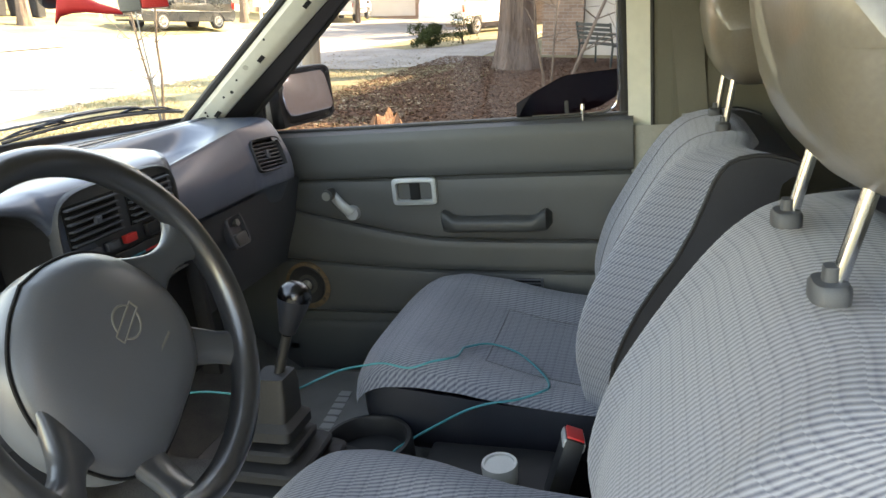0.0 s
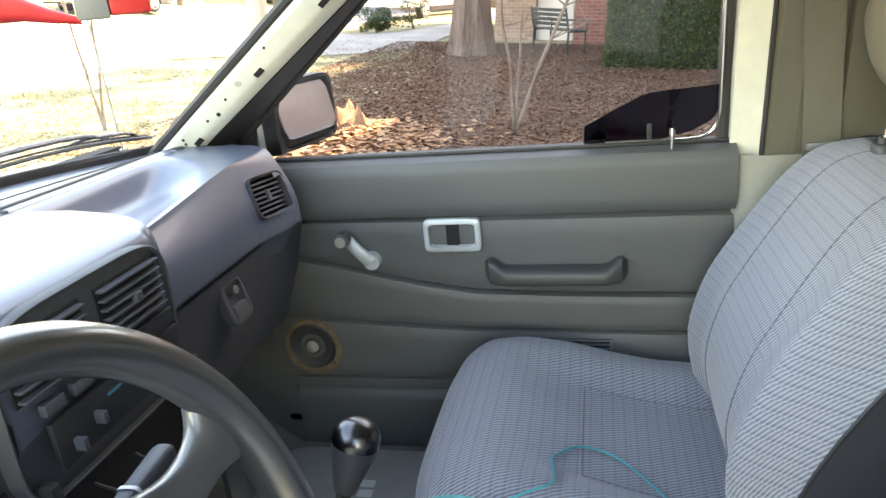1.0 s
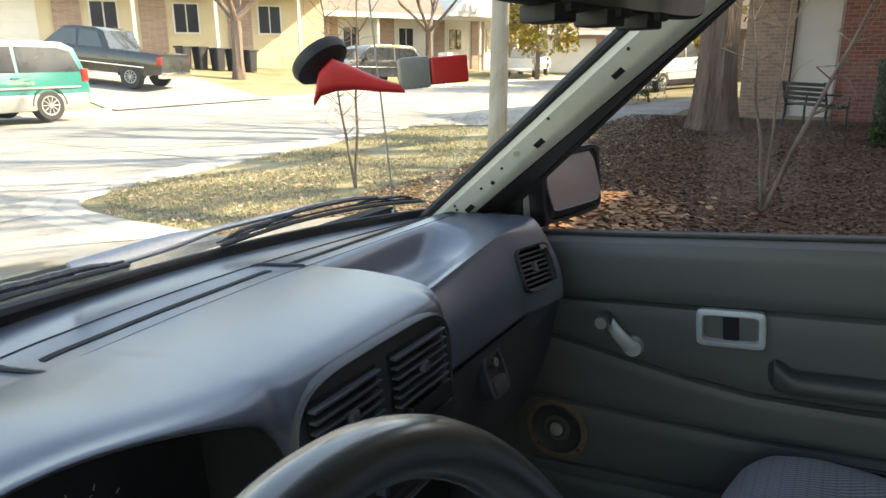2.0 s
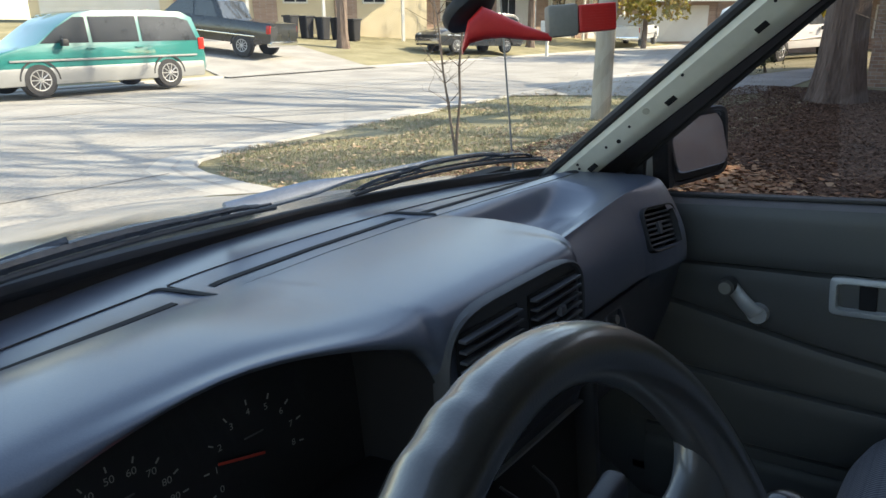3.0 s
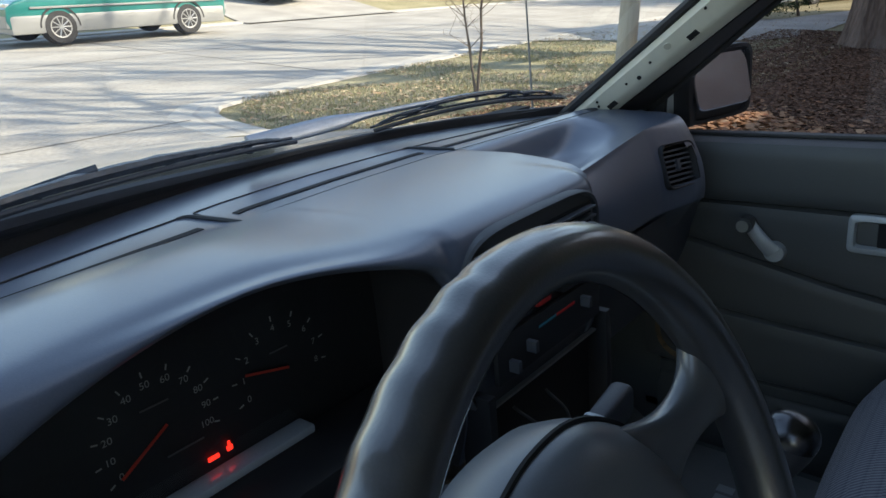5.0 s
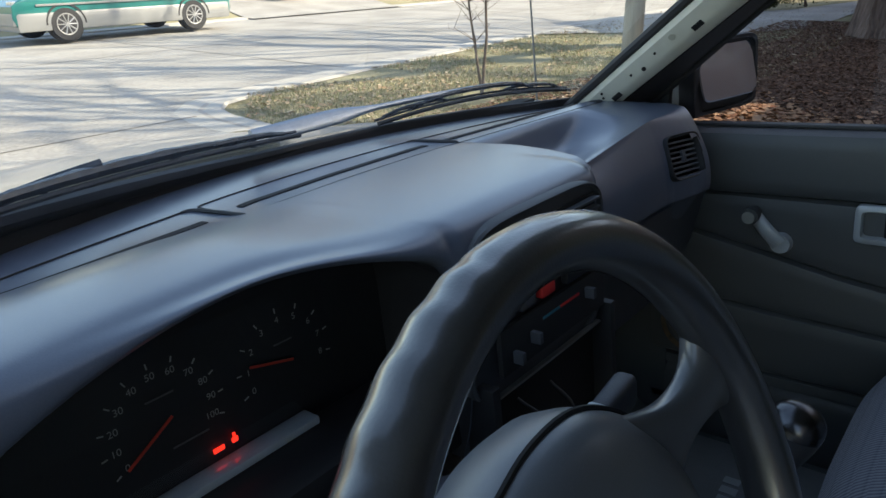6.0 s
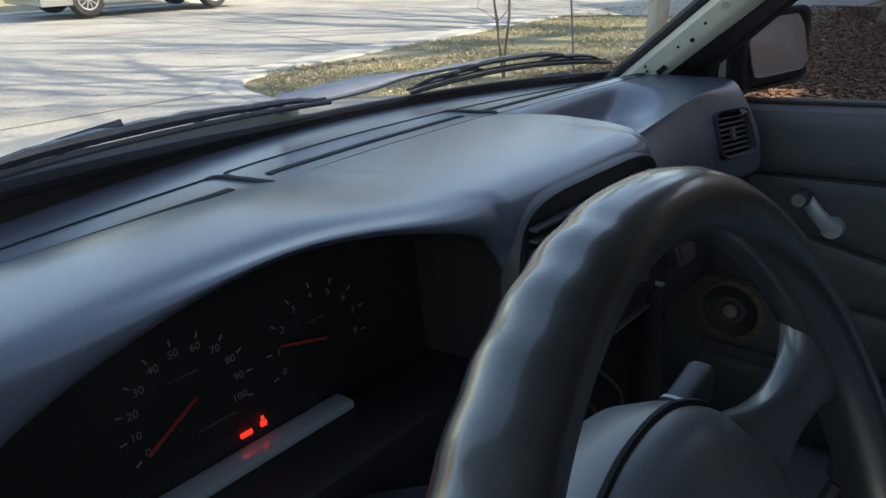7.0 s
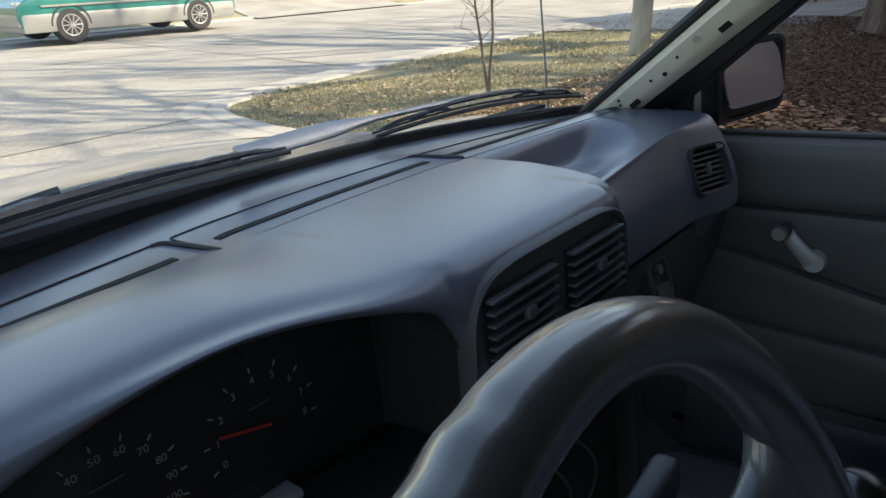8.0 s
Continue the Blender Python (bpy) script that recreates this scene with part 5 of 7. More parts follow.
    d = Vector((0.64, -0.77, 0)).normalized()
    b = bmesh.new()
    rings = []
    for u, dz, h in ((-0.040, -0.052, 0.004), (-0.030, -0.030, 0.014), (-0.012, -0.020, 0.020), (0.012, -0.026, 0.014), (0.040, -0.036, 0.009), (0.072, -0.045, 0.004)):
        q = c + Vector((0, -0.035, 0)) + d * u + Vector((0, 0, dz))
        rings.append([q + Vector((0.77, 0.64, 0)) * (0.012 * a) + Vector((0, 0, h * bb)) for a, bb in superellipse(1, 1, 3, 20)])
    loft(b, rings, True, True)
    part("arm", b, RED, k, "red curved arm")
    q = c + Vector((0, -0.035, 0)) + d * 0.088 + Vector((0, 0, -0.026))
    R3 = Matrix.Translation(q) @ pose(0, 0, 0, 0, 0, -50)
    b = bmesh.new()
    box(b, (-0.020, -0.014, -0.019), (0.018, 0.014, 0.019), 0.004, R3)
    part("clamp", b, BEIGE_GREY, k, "grey clamp")
    b = bmesh.new()
    box(b, (0.0185, -0.012, -0.016), (0.066, 0.012, 0.017), 0.003, R3)
    part("jaw", b, RED, k, "red ribbed jaw")
    for q2 in range(9):
        b = bmesh.new()
        box(b, (0.022, -0.0135, -0.014 + q2 * 0.0034), (0.064, -0.0115, -0.0125 + q2 * 0.0034), 0, R3)
        part("rib", b, RED, k)
    k.scale = (0.80, 0.80, 0.80)


build_shifter()
build_clutter()


# ---- cowl, bonnet and wipers ----
BONNET = material("polished_cream_paint", (0.34, 0.34, 0.27), (0.40, 0.40, 0.32), 0.06, grain=60, stain=4, bump=0.02, coat=1.0, rough_b=0.12, spec=0.9)


COWL = material("glossy_black_cowl", (0.016, 0.018, 0.020), (0.05, 0.055, 0.055), 0.06, grain=26, stain=9, bump=0.5, depth=0.02, coat=1.0, rough_b=0.2)
WIPER = material("weathered_wiper_metal", (0.020, 0.026, 0.034), (0.05, 0.06, 0.072), 0.16, 0.4, grain=160, stain=60, bump=0.5, depth=0.002)
ARM = material("glossy_wiper_arm", (0.26, 0.31, 0.36), (0.36, 0.41, 0.46), 0.18, 0.35, grain=200, stain=30, bump=0.05, coat=1.0)


def build_front():
    b = bmesh.new()
    rows = []
    for k in range(14):
        y = 1.40 + k * 0.060
        rows.append([(x, y - 0.30 * x * x * (1 if k < 3 else 0.3), 1.082 - 0.075 * (y - 1.40) - 0.9 * max(0.0, y - 1.96) ** 2 - (0.14 if k > 12 else 0.0) - 0.10 * (abs(x) / 0.78) ** 4) for x in [-0.75 + 0.1 * i for i in range(16)]])
    loft(b, rows, close=False)
    single("bonnet", b, BONNET, "cream painted truck bonnet under the windscreen", "bonnet", frame_m=TRUCK)
    b = bmesh.new()
    rows = [[(x, windshield_y(x, 1.09) + 0.012 + 0.06 * k, 1.086 - 0.005 * k) for x in [-0.70 + 0.1 * i for i in range(15)]] for k in range(7)]
    loft(b, rows, close=False)
    single("cowl_panel", b, COWL, "black glossy cowl panel below the windscreen", "cowl", "structure")
    # two wipers: rubber blade, a bowed frame of open bridges over it, and a broad arm
    def on_glass(x, z, off):
        return Vector((x, windshield_y(x, z) + off, z))
    for x0, x1, z0, z1, z2, arm, arm_mat in ((-0.47, 0.045, 1.140, 1.143, 1.133, (-0.40, 1.128), WIPER), (0.200, 0.598, 1.120, 1.131, 1.114, (-0.012, 1.139), ARM)):
        w = thing("wiper", "grey-blue worn windscreen wiper lying on the glass", "wiper", on_glass(x0, z0, 0.05))
        zl = lambda u: z0 * (1 - u) ** 2 + 2 * u * (1 - u) * (2 * z1 - (z0 + z2) / 2) + z2 * u * u
        low = [on_glass(x0 + (x1 - x0) * k / 24, zl(k / 24), 0.012) for k in range(25)]
        b = bmesh.new()
        tube(b, low, 0.0032, 8)
        part("blade", b, RUBBER, w, "black wiper blade")
        b = bmesh.new()
        tube(b, [p + Vector((0, 0.008, 0.0045)) for p in low], 0.0020, 6)
        part("blade_spine", b, WIPER, w)
        # main bow and two lesser bows with gaps under them
        flat = 0.45 if arm_mat is WIPER else 1.0
        for a0, a1, hgt, r in ((0.16, 0.80, 0.015, 0.0036), (0.03, 0.34, 0.008, 0.0026), (0.62, 0.96, 0.008, 0.0026)):
            b = bmesh.new()
            pts = []
            for k in range(17):
                u = k / 16
                g = a0 + (a1 - a0) * u
                i = min(23, int(g * 24))
                pts.append(low[i].lerp(low[i + 1], g * 24 - i) + Vector((0, 0.010, 0.004)) + Vector((0, -0.6, 0.8)) * (flat * hgt * (1 - (2 * u - 1) ** 4)))
            tube(b, pts, [r / flat ** 0.5 * (0.75 + 0.5 * math.sin(math.pi * k / 16) + 0.12 * math.sin(k * 2.4)) for k in range(17)], 7)
            part("bow", b, WIPER, w)
        b = bmesh.new()
        mid = low[11] + Vector((0, 0.008, 0.016))
        foot = on_glass(arm[0], arm[1], 0.045)
        path = spline([foot, foot.lerp(mid, 0.35) + Vector((0, 0.010, 0.002)), foot.lerp(mid, 0.7) + Vector((0, 0.006, 0.002)), mid], 6)
        rings = []
        for k, p in enumerate(path):
            u = k / (len(path) - 1)
            hw, hh = (0.0035 + 0.0085 * (1 - smooth01((u - 0.30) / 0.22)) if arm_mat is ARM else 0.007 - 0.003 * u), 0.004
            rings.append([p + Vector((0, 0.55, 0.83)) * (hw * a) + Vector((0, -0.83, 0.55)) * (hh * bb) for a, bb in superellipse(1, 1, 4, 14)])
        loft(b, rings, True, True)
        part("arm", b, arm_mat, w)
        b = bmesh.new()
        cyl(b, foot + Vector((0, 0.004, -0.010)), foot + Vector((0, 0.0, 0.003)), 0.007, 0.006, 16)
        part("pivot", b, WIPER, w)
    b = bmesh.new()
    cyl(b, (0.662, 1.056, 1.04), (0.640, 1.055, 1.80), 0.002, 0.0015, 6)
    cyl(b, (0.662, 1.056, 1.00), (0.661, 1.056, 1.085), 0.008, 0.006, 10)
    single("aerial", b, STEEL, "thin steel aerial rod beside the windscreen", "aerial")


build_front()


# ---- outside ----
YARD = Matrix.Identity(4)


def island(name, cols, rough=0.85, spec=0.15, sheen=0.0):
    """Each loose piece takes its own colour from a row of colours."""
    m = bpy.data.materials.new(name)
    m.use_nodes = True
    nt = m.node_tree
    bs = nt.nodes["Principled BSDF"]
    g = nt.nodes.new("ShaderNodeNewGeometry")
    cr = nt.nodes.new("ShaderNodeValToRGB")
    cr.color_ramp.interpolation = "LINEAR"
    el = cr.color_ramp.elements
    el[0].position, el[0].color = 0.0, (*cols[0], 1)
    el[1].position, el[1].color = 1.0, (*cols[-1], 1)
    for k, c in enumerate(cols[1:-1]):
        e = el.new((k + 1) / (len(cols) - 1))
        e.color = (*c, 1)
    nt.links.new(g.outputs["Random Per Island"], cr.inputs[0])
    nt.links.new(cr.outputs[0], bs.inputs["Base Color"])
    bs.inputs["Roughness"].default_value = rough
    bs.inputs["Specular IOR Level"].default_value = spec
    return m


def brickwork(name, a, b, mortar, scale=1.0):
    m = bpy.data.materials.new(name)
    m.use_nodes = True
    nt = m.node_tree
    bs = nt.nodes["Principled BSDF"]
    co = nt.nodes.new("ShaderNodeTexCoord")
    sep = nt.nodes.new("ShaderNodeSeparateXYZ")
    add = nt.nodes.new("ShaderNodeMath")
    cmb = nt.nodes.new("ShaderNodeCombineXYZ")
    nt.links.new(co.outputs["Object"], sep.inputs[0])
    nt.links.new(sep.outputs[0], add.inputs[0])
    nt.links.new(sep.outputs[1], add.inputs[1])
    nt.links.new(add.outputs[0], cmb.inputs[0])
    nt.links.new(sep.outputs[2], cmb.inputs[1])
    bt = nt.nodes.new("ShaderNodeTexBrick")
    bt.inputs["Scale"].default_value = 1.0
    bt.inputs["Brick Width"].default_value, bt.inputs["Row Height"].default_value, bt.inputs["Mortar Size"].default_value = 0.21, 0.075, 0.006
    bt.inputs["Color1"].default_value, bt.inputs["Color2"].default_value, bt.inputs["Mortar"].default_value = (*a, 1), (*b, 1), (*mortar, 1)
    nt.links.new(cmb.outputs[0], bt.inputs["Vector"])
    nt.links.new(bt.outputs[0], bs.inputs["Base Color"])
    bp = nt.nodes.new("ShaderNodeBump")
    bp.invert = True
    bp.inputs["Strength"].default_value, bp.inputs["Distance"].default_value = 0.6, 0.008
    nt.links.new(bt.outputs["Fac"], bp.inputs["Height"])
    nt.links.new(bp.outputs[0], bs.inputs["Normal"])
    bs.inputs["Roughness"].default_value = 0.9
    return m


GRASS = material("winter_lawn_soil", (0.17, 0.155, 0.085), (0.40, 0.36, 0.23), 0.95, grain=22, stain=0.8, bump=0.9, depth=0.03, contrast=0.9, spec=0.1)
LEAF_SOIL = material("leafy_soil", (0.07, 0.045, 0.03), (0.17, 0.10, 0.065), 0.95, grain=22, stain=0.9, bump=0.9, depth=0.03, contrast=0.9, spec=0.1)
CONCRETE = material("pale_street_concrete", (0.24, 0.225, 0.20), (0.46, 0.435, 0.39), 0.85, grain=24, stain=0.9, bump=0.5, depth=0.006, contrast=0.9)
KERB = material("kerb_concrete", (0.40, 0.38, 0.34), (0.50, 0.47, 0.42), 0.85, grain=30, stain=1.5, bump=0.3, depth=0.004)
BRICK = brickwork("red_brick", (0.18, 0.048, 0.034), (0.27, 0.08, 0.054), (0.24, 0.19, 0.16))
PALE_BRICK = brickwork("tan_brick", (0.30, 0.19, 0.14), (0.42, 0.29, 0.22), (0.42, 0.38, 0.33))
BARK = material("tree_bark", (0.10, 0.07, 0.055), (0.24, 0.18, 0.145), 0.9, grain=26, stain=5, bump=1.0, depth=0.05, stretch=(1, 1, 0.14), contrast=0.9)
PALE_BARK = material("pale_twig_bark", (0.10, 0.07, 0.05), (0.24, 0.19, 0.15), 0.8, grain=60, stain=9, bump=0.4, stretch=(1, 1, 0.4))
SIDING = material("white_siding", (0.66, 0.64, 0.59), (0.74, 0.72, 0.67), 0.6, grain=50, stain=2, bump=0.1)
CREAM_WALL = material("cream_render", (0.60, 0.50, 0.33), (0.68, 0.58, 0.40), 0.8, grain=30, stain=1.5, bump=0.1)
SHINGLE = material("roof_shingles", (0.15, 0.13, 0.11), (0.24, 0.21, 0.18), 0.9, grain=16, stain=2, bump=0.6, depth=0.02)
WOODPOST = material("weathered_wood", (0.28, 0.25, 0.20), (0.42, 0.38, 0.31), 0.85, grain=30, stain=3, bump=0.5, depth=0.01, stretch=(1, 1, 0.08), contrast=0.8)
IRON = material("dark_green_iron", (0.012, 0.022, 0.018), (0.02, 0.03, 0.026), 0.5)
CARGLASS = material("car_glass", (0.02, 0.025, 0.03), (0.03, 0.035, 0.04), 0.06, bump=0.0, spec=0.9)
HUBCAP = material("alloy", (0.55, 0.55, 0.54), (0.42, 0.42, 0.42), 0.3, 0.6, grain=40, stain=30, bump=0.1)
TEAL_PAINT = material("teal_car_paint", (0.010, 0.15, 0.135), (0.014, 0.18, 0.165), 0.25, grain=60, stain=2, bump=0.0, coat=1.0)
SILVER_PAINT = material("silver_car_paint", (0.27, 0.275, 0.27), (0.31, 0.315, 0.31), 0.35, 0.2, grain=60, stain=2, bump=0.0, coat=0.6)
BLACK_PAINT = material("black_car_paint", (0.016, 0.018, 0.018), (0.026, 0.028, 0.028), 0.22, grain=60, stain=2, bump=0.0, coat=1.0)
WHITE_PAINT = material("white_car_paint", (0.66, 0.66, 0.65), (0.74, 0.74, 0.73), 0.3, grain=60, stain=2, bump=0.0, coat=0.8)
TAIL = material("tail_lamp_red", (0.45, 0.02, 0.015), (0.5, 0.03, 0.02), 0.15)
LENS = material("head_lamp_lens", (0.55, 0.55, 0.52), (0.6, 0.6, 0.57), 0.1, 0.3)
HEDGE_LEAF = island("hedge_leaves", [(0.020, 0.035, 0.012), (0.045, 0.07, 0.022), (0.075, 0.10, 0.035), (0.05, 0.06, 0.02)], 0.55)
DEAD_LEAF = island("dead_leaves", [(0.085, 0.044, 0.029), (0.155, 0.087, 0.056), (0.24, 0.15, 0.102), (0.11, 0.061, 0.038), (0.185, 0.12, 0.083)], 0.8)
BLADES = island("grass_blades", [(0.40, 0.36, 0.23), (0.52, 0.47, 0.33), (0.20, 0.23, 0.10), (0.33, 0.30, 0.18), (0.58, 0.53, 0.39)], 0.8)
GOLD_LEAF = island("yellow_leaves", [(0.30, 0.24, 0.03), (0.38, 0.28, 0.04), (0.20, 0.20, 0.04), (0.33, 0.18, 0.05)], 0.7)
CHIPS = island("wood_chips", [(0.36, 0.19, 0.10), (0.46, 0.29, 0.17), (0.26, 0.12, 0.07), (0.52, 0.36, 0.22)], 0.85)


def ground_z(x, y):
    """The lie of the land: the drive climbs behind the truck, the lots across the street rise."""
    z = -0.10
    if y < 0.9:
        z += 0.096 * (0.9 - max(y, -4.5)) * smooth01((3.0 - x) / 2.5)
    if y > 18.4:
        z += 0.115 * min(y - 18.4, 16)
    z += 0.012 * max(0.0, min(x, 30) - 8) * smooth01((9 - y) / 5)
    return z


def kerb_y(x):
    """Near edge of the street."""
    return 7.2 + 0.16 * (x - 3.6) - 0.0045 * (x - 3.6) ** 2 if x < 20 else 8.4


def patch(name, label, category, mat, xs, lo, hi, lift, n=10, kind="structure"):
    """A sheet over the land between two lines lo(x) and hi(x)."""
    bm = bmesh.new()
    rows = []
    for x in xs:
        a, b_ = lo(x), hi(x)
        rows.append([(x, a + (b_ - a) * k / n, ground_z(x, a + (b_ - a) * k / n) + lift) for k in range(n + 1)])
    loft(bm, rows, close=False)
    return single(name, bm, mat, label, category, kind, frame_m=YARD)


def steps(a, b, d):
    n = max(1, int((b - a) / d))
    return [a + (b - a) * k / n for k in range(n + 1)]


def build_ground():
    xs = steps(-120, -12, 9) + steps(-11, 40, 0.5) + steps(42, 160, 9)
    ys = steps(-120, -12, 9) + steps(-11, 5.9, 0.5) + steps(6.0, 9.5, 0.125) + steps(10, 30, 0.5) + steps(32, 160, 9)
    bm = bmesh.new()
    loft(bm, [[(x, y, ground_z(x, y) + (0.02 * noise.noise((x * 0.7, y * 0.7, 0)) if y > 2 else 0) - (0.14 if kerb_y(x) - 0.04 < y < 18.2 else 0.0)) for y in ys] for x in xs], close=False)
    single("ground", bm, GRASS, "dry winter lawn running to the horizon", "ground", "structure", frame_m=YARD)
    patch("leaf_bed", "yard soil covered with fallen brown leaves", "ground", LEAF_SOIL, steps(2.9, 15.5, 0.6), lambda x: -4.5, lambda x: 3.9 + 0.5 * math.sin(x * 0.9) * 0.4 if x > 5 else 3.2, 0.022)
    # street, kerbs
    xs2 = steps(-80, 90, 2.0)
    patch("road", "pale concrete street crossed by tree shadows", "road", CONCRETE, xs2, lambda x: kerb_y(x) - 0.05, lambda x: 18.35, -0.115 + 0.10, 8)
    near = [(3.14, 4.2), (3.14, 5.0), (3.15, 5.7), (3.20, 6.3), (3.33, 6.75), (3.62, 7.07), (4.10, 7.24)] + [(x, kerb_y(x)) for x in steps(4.7, 70, 0.5)]
    for line, s in ((near, 1), ([(x, 18.3) for x in steps(-70, 12.2, 0.5)], -1), ([(x, 18.3) for x in steps(18.0, 70, 0.5)], -1)):
        bm = bmesh.new()
        rows = []
        for k, (x, y) in enumerate(line):
            (xa, ya), (xb, yb) = line[max(0, k - 1)], line[min(len(line) - 1, k + 1)]
            d = math.hypot(xb - xa, yb - ya)
            nx, ny = -(yb - ya) / d * s, (xb - xa) / d * s
            z = -0.10
            rows.append([(x + nx * o, y + ny * o, z + h) for o, h in ((-0.16, 0.0), (-0.13, 0.026), (-0.02, 0.030), (0.06, 0.014), (0.11, 0.0195), (0.32, 0.0195), (0.34, -0.03))])
        loft(bm, rows, close=False)
        single("kerb", bm, KERB, "low rounded concrete kerb along the street", "kerb", "structure", frame_m=YARD)
    # drives
    drive_r = lambda y: 3.16 + 0.42 * smooth01((y - 5.6) / 1.6)
    bm = bmesh.new()
    loft(bm, [[(-3.4 + (drive_r(y) + 3.4) * k / 14, y, ground_z(0, y) + 0.018) for k in range(15)] for y in steps(-3.7, 7.3, 0.3)], close=False)
    single("driveway", bm, CONCRETE, "pale concrete drive under the truck flaring to the street", "driveway", "structure", frame_m=YARD)
    bm = bmesh.new()
    loft(bm, [[(x, y, ground_z(x, y) + 0.02) for x in [a + (b_ - a) * k / 6 for k in range(7)]] for y, a, b_ in [(8.6, 11.0, 19.5), (7.4, 12.0, 18.6), (6.4, 12.3, 17.6), (5.3, 12.4, 18.5), (4.4, 13.2, 22.0), (3.8, 14.2, 27.0)]], close=False)
    single("driveway", bm, CONCRETE, "shaded concrete drive of the neighbouring house", "driveway", "structure", frame_m=YARD)
    bm = bmesh.new()
    loft(bm, [[(x + (y - 18.3) * 0.28, y, ground_z(x, y) + 0.02) for x in [12.0 + 6.2 * k / 6 for k in range(7)]] for y in steps(17.6, 31, 0.6)], close=False)
    single("driveway", bm, CONCRETE, "sunlit concrete drive across the street", "driveway", "structure", frame_m=YARD)


JOINT = material("dark_joint_filler", (0.10, 0.09, 0.08), (0.16, 0.15, 0.13), 0.95, grain=40, stain=3, bump=0.2)


def build_joints():
    """Slightly crooked filler lines between the slabs of the street and the drive."""
    rng = random.Random(6)
    b = bmesh.new()
    lines = [[(-6 + 1.0 * k, 12.6) for k in range(60)]] + [[(x0 + 0.25 * j * 0.05, 7.9 + 0.8 * j) for j in range(13)] for x0 in (-4, 1.2, 6.4, 11.6, 16.8, 22)]
    for line in lines:
        loft(b, [[(x + rng.uniform(-0.01, 0.01), y + rng.uniform(-0.01, 0.01), -0.111), (x + (0.0 if line is lines[0] else 0.025), y + (0.025 if line is lines[0] else 0.0), -0.111)] for x, y in line], close=False)
    for y0 in (2.4, 4.9, 6.55):
        loft(b, [[(x, y0 + rng.uniform(-0.008, 0.008), ground_z(0, y0) + 0.0215), (x, y0 + 0.028, ground_z(0, y0) + 0.0215)] for x in steps(-3.3, 3.1, 0.4)], close=False)
    single("slab_joint", b, JOINT, "dark filler lines between concrete slabs", "joint", "structure", frame_m=YARD)


def scatter(name, label, mat, count, place, size, seed, upright=False, lift=0.03):
    """Thousands of small folded leaves or blades as one thing that nobody could count."""
    rng = random.Random(seed)
    verts, faces = [], []
    for _ in range(count):
        p = place(rng)
        if p is None:
            continue
        x, y = p[:2]
        z = (p[2] if len(p) > 2 else ground_z(x, y) + lift)
        a = rng.uniform(0, 6.283)
        s = size * rng.uniform(0.6, 1.3)
        i = len(verts)
        c, sn = math.cos(a), math.sin(a)
        if upright:
            h = s * rng.uniform(0.7, 1.6)
            lx, ly = rng.uniform(-0.5, 0.5) * h, rng.uniform(-0.5, 0.5) * h
            w = s * 0.12
            verts += [(x - c * w, y - sn * w, z - 0.03), (x + c * w, y + sn * w, z - 0.03), (x + lx, y + ly, z + h - 0.03)]
            faces.append((i, i + 1, i + 2))
        else:
            t1, t2 = rng.uniform(-0.5, 0.5) * s, rng.uniform(-0.5, 0.6) * s
            verts += [(x - c * s, y - sn * s, z), (x + sn * s * 0.6, y - c * s * 0.6, z + t1 * 0.7 + 0.006), (x + c * s, y + sn * s, z + t2 * 0.6), (x - sn * s * 0.6, y + c * s * 0.6, z + 0.006 - t1 * 0.3)]
            faces += [(i, i + 1, i + 2), (i, i + 2, i + 3)]
    me = bpy.data.meshes.new(name)
    me.from_pydata(verts, [], faces)
    me.materials.append(mat)
    ob = new(name, me)
    return tagged(ob, label, name.replace("_", " "), kind="stuff")


def limb(bm, p, d, length, r, depth, rng, spread=0.6):
    """A crooked limb that forks."""
    pts, q, dd = [Vector(p)], Vector(p), Vector(d)
    for k in range(4):
        dd = (dd + Vector((rng.uniform(-1, 1), rng.uniform(-1, 1), rng.uniform(-0.5, 0.8))) * 0.2).normalized()
        q = q + dd * length / 4
        pts.append(q.copy())
    tube(bm, pts, [r * (1 - 0.11 * k) for k in range(5)], 7 if r > 0.05 else 4)
    if depth > 0:
        for k in range(rng.choice((2, 3, 3))):
            nd = (dd + Vector((rng.uniform(-1, 1), rng.uniform(-1, 1), rng.uniform(-0.4, 0.9))) * spread).normalized()
            limb(bm, pts[-1 - (k % 3)], nd, length * rng.uniform(0.6, 0.85), r * 0.58 * rng.uniform(0.8, 1.1), depth - 1, rng, spread)


def bare_tree(label, at, height, r, depth, seed, first=0.3, flare=1.35, mat=None):
    rng = random.Random(seed)
    x, y = at
    z = ground_z(x, y)
    t = thing("tree", label, "tree", (x, y, z), YARD)
    b = bmesh.new()
    hgt = height * first
    rings = []
    for k in range(15):
        u = k / 14
        rr = r * (0.86 + (flare - 0.86) * (1 - u) ** 5)
        rings.append([(x + rr * (1 + 0.07 * math.sin(7 * a + 3 * u) + 0.04 * math.sin(13 * a)) * math.cos(a) + 0.05 * u, y + rr * (1 + 0.07 * math.sin(7 * a + 3 * u)) * math.sin(a), z - 0.08 + hgt * u) for a in (2 * math.pi * i / 28 for i in range(28))])
    loft(b, rings, True, True)
    part("trunk", b, mat or BARK, t)
    for k in range(4):
        b = bmesh.new()
        a = k * 1.65 + rng.uniform(0, 0.8)
        limb(b, Vector((x, y, z + hgt - 0.15 * r)), Vector((math.cos(a) * 0.65, math.sin(a) * 0.65, 0.75)).normalized(), height * 0.26, r * 0.55, depth, rng)
        part("limb", b, mat or BARK, t)
    return t


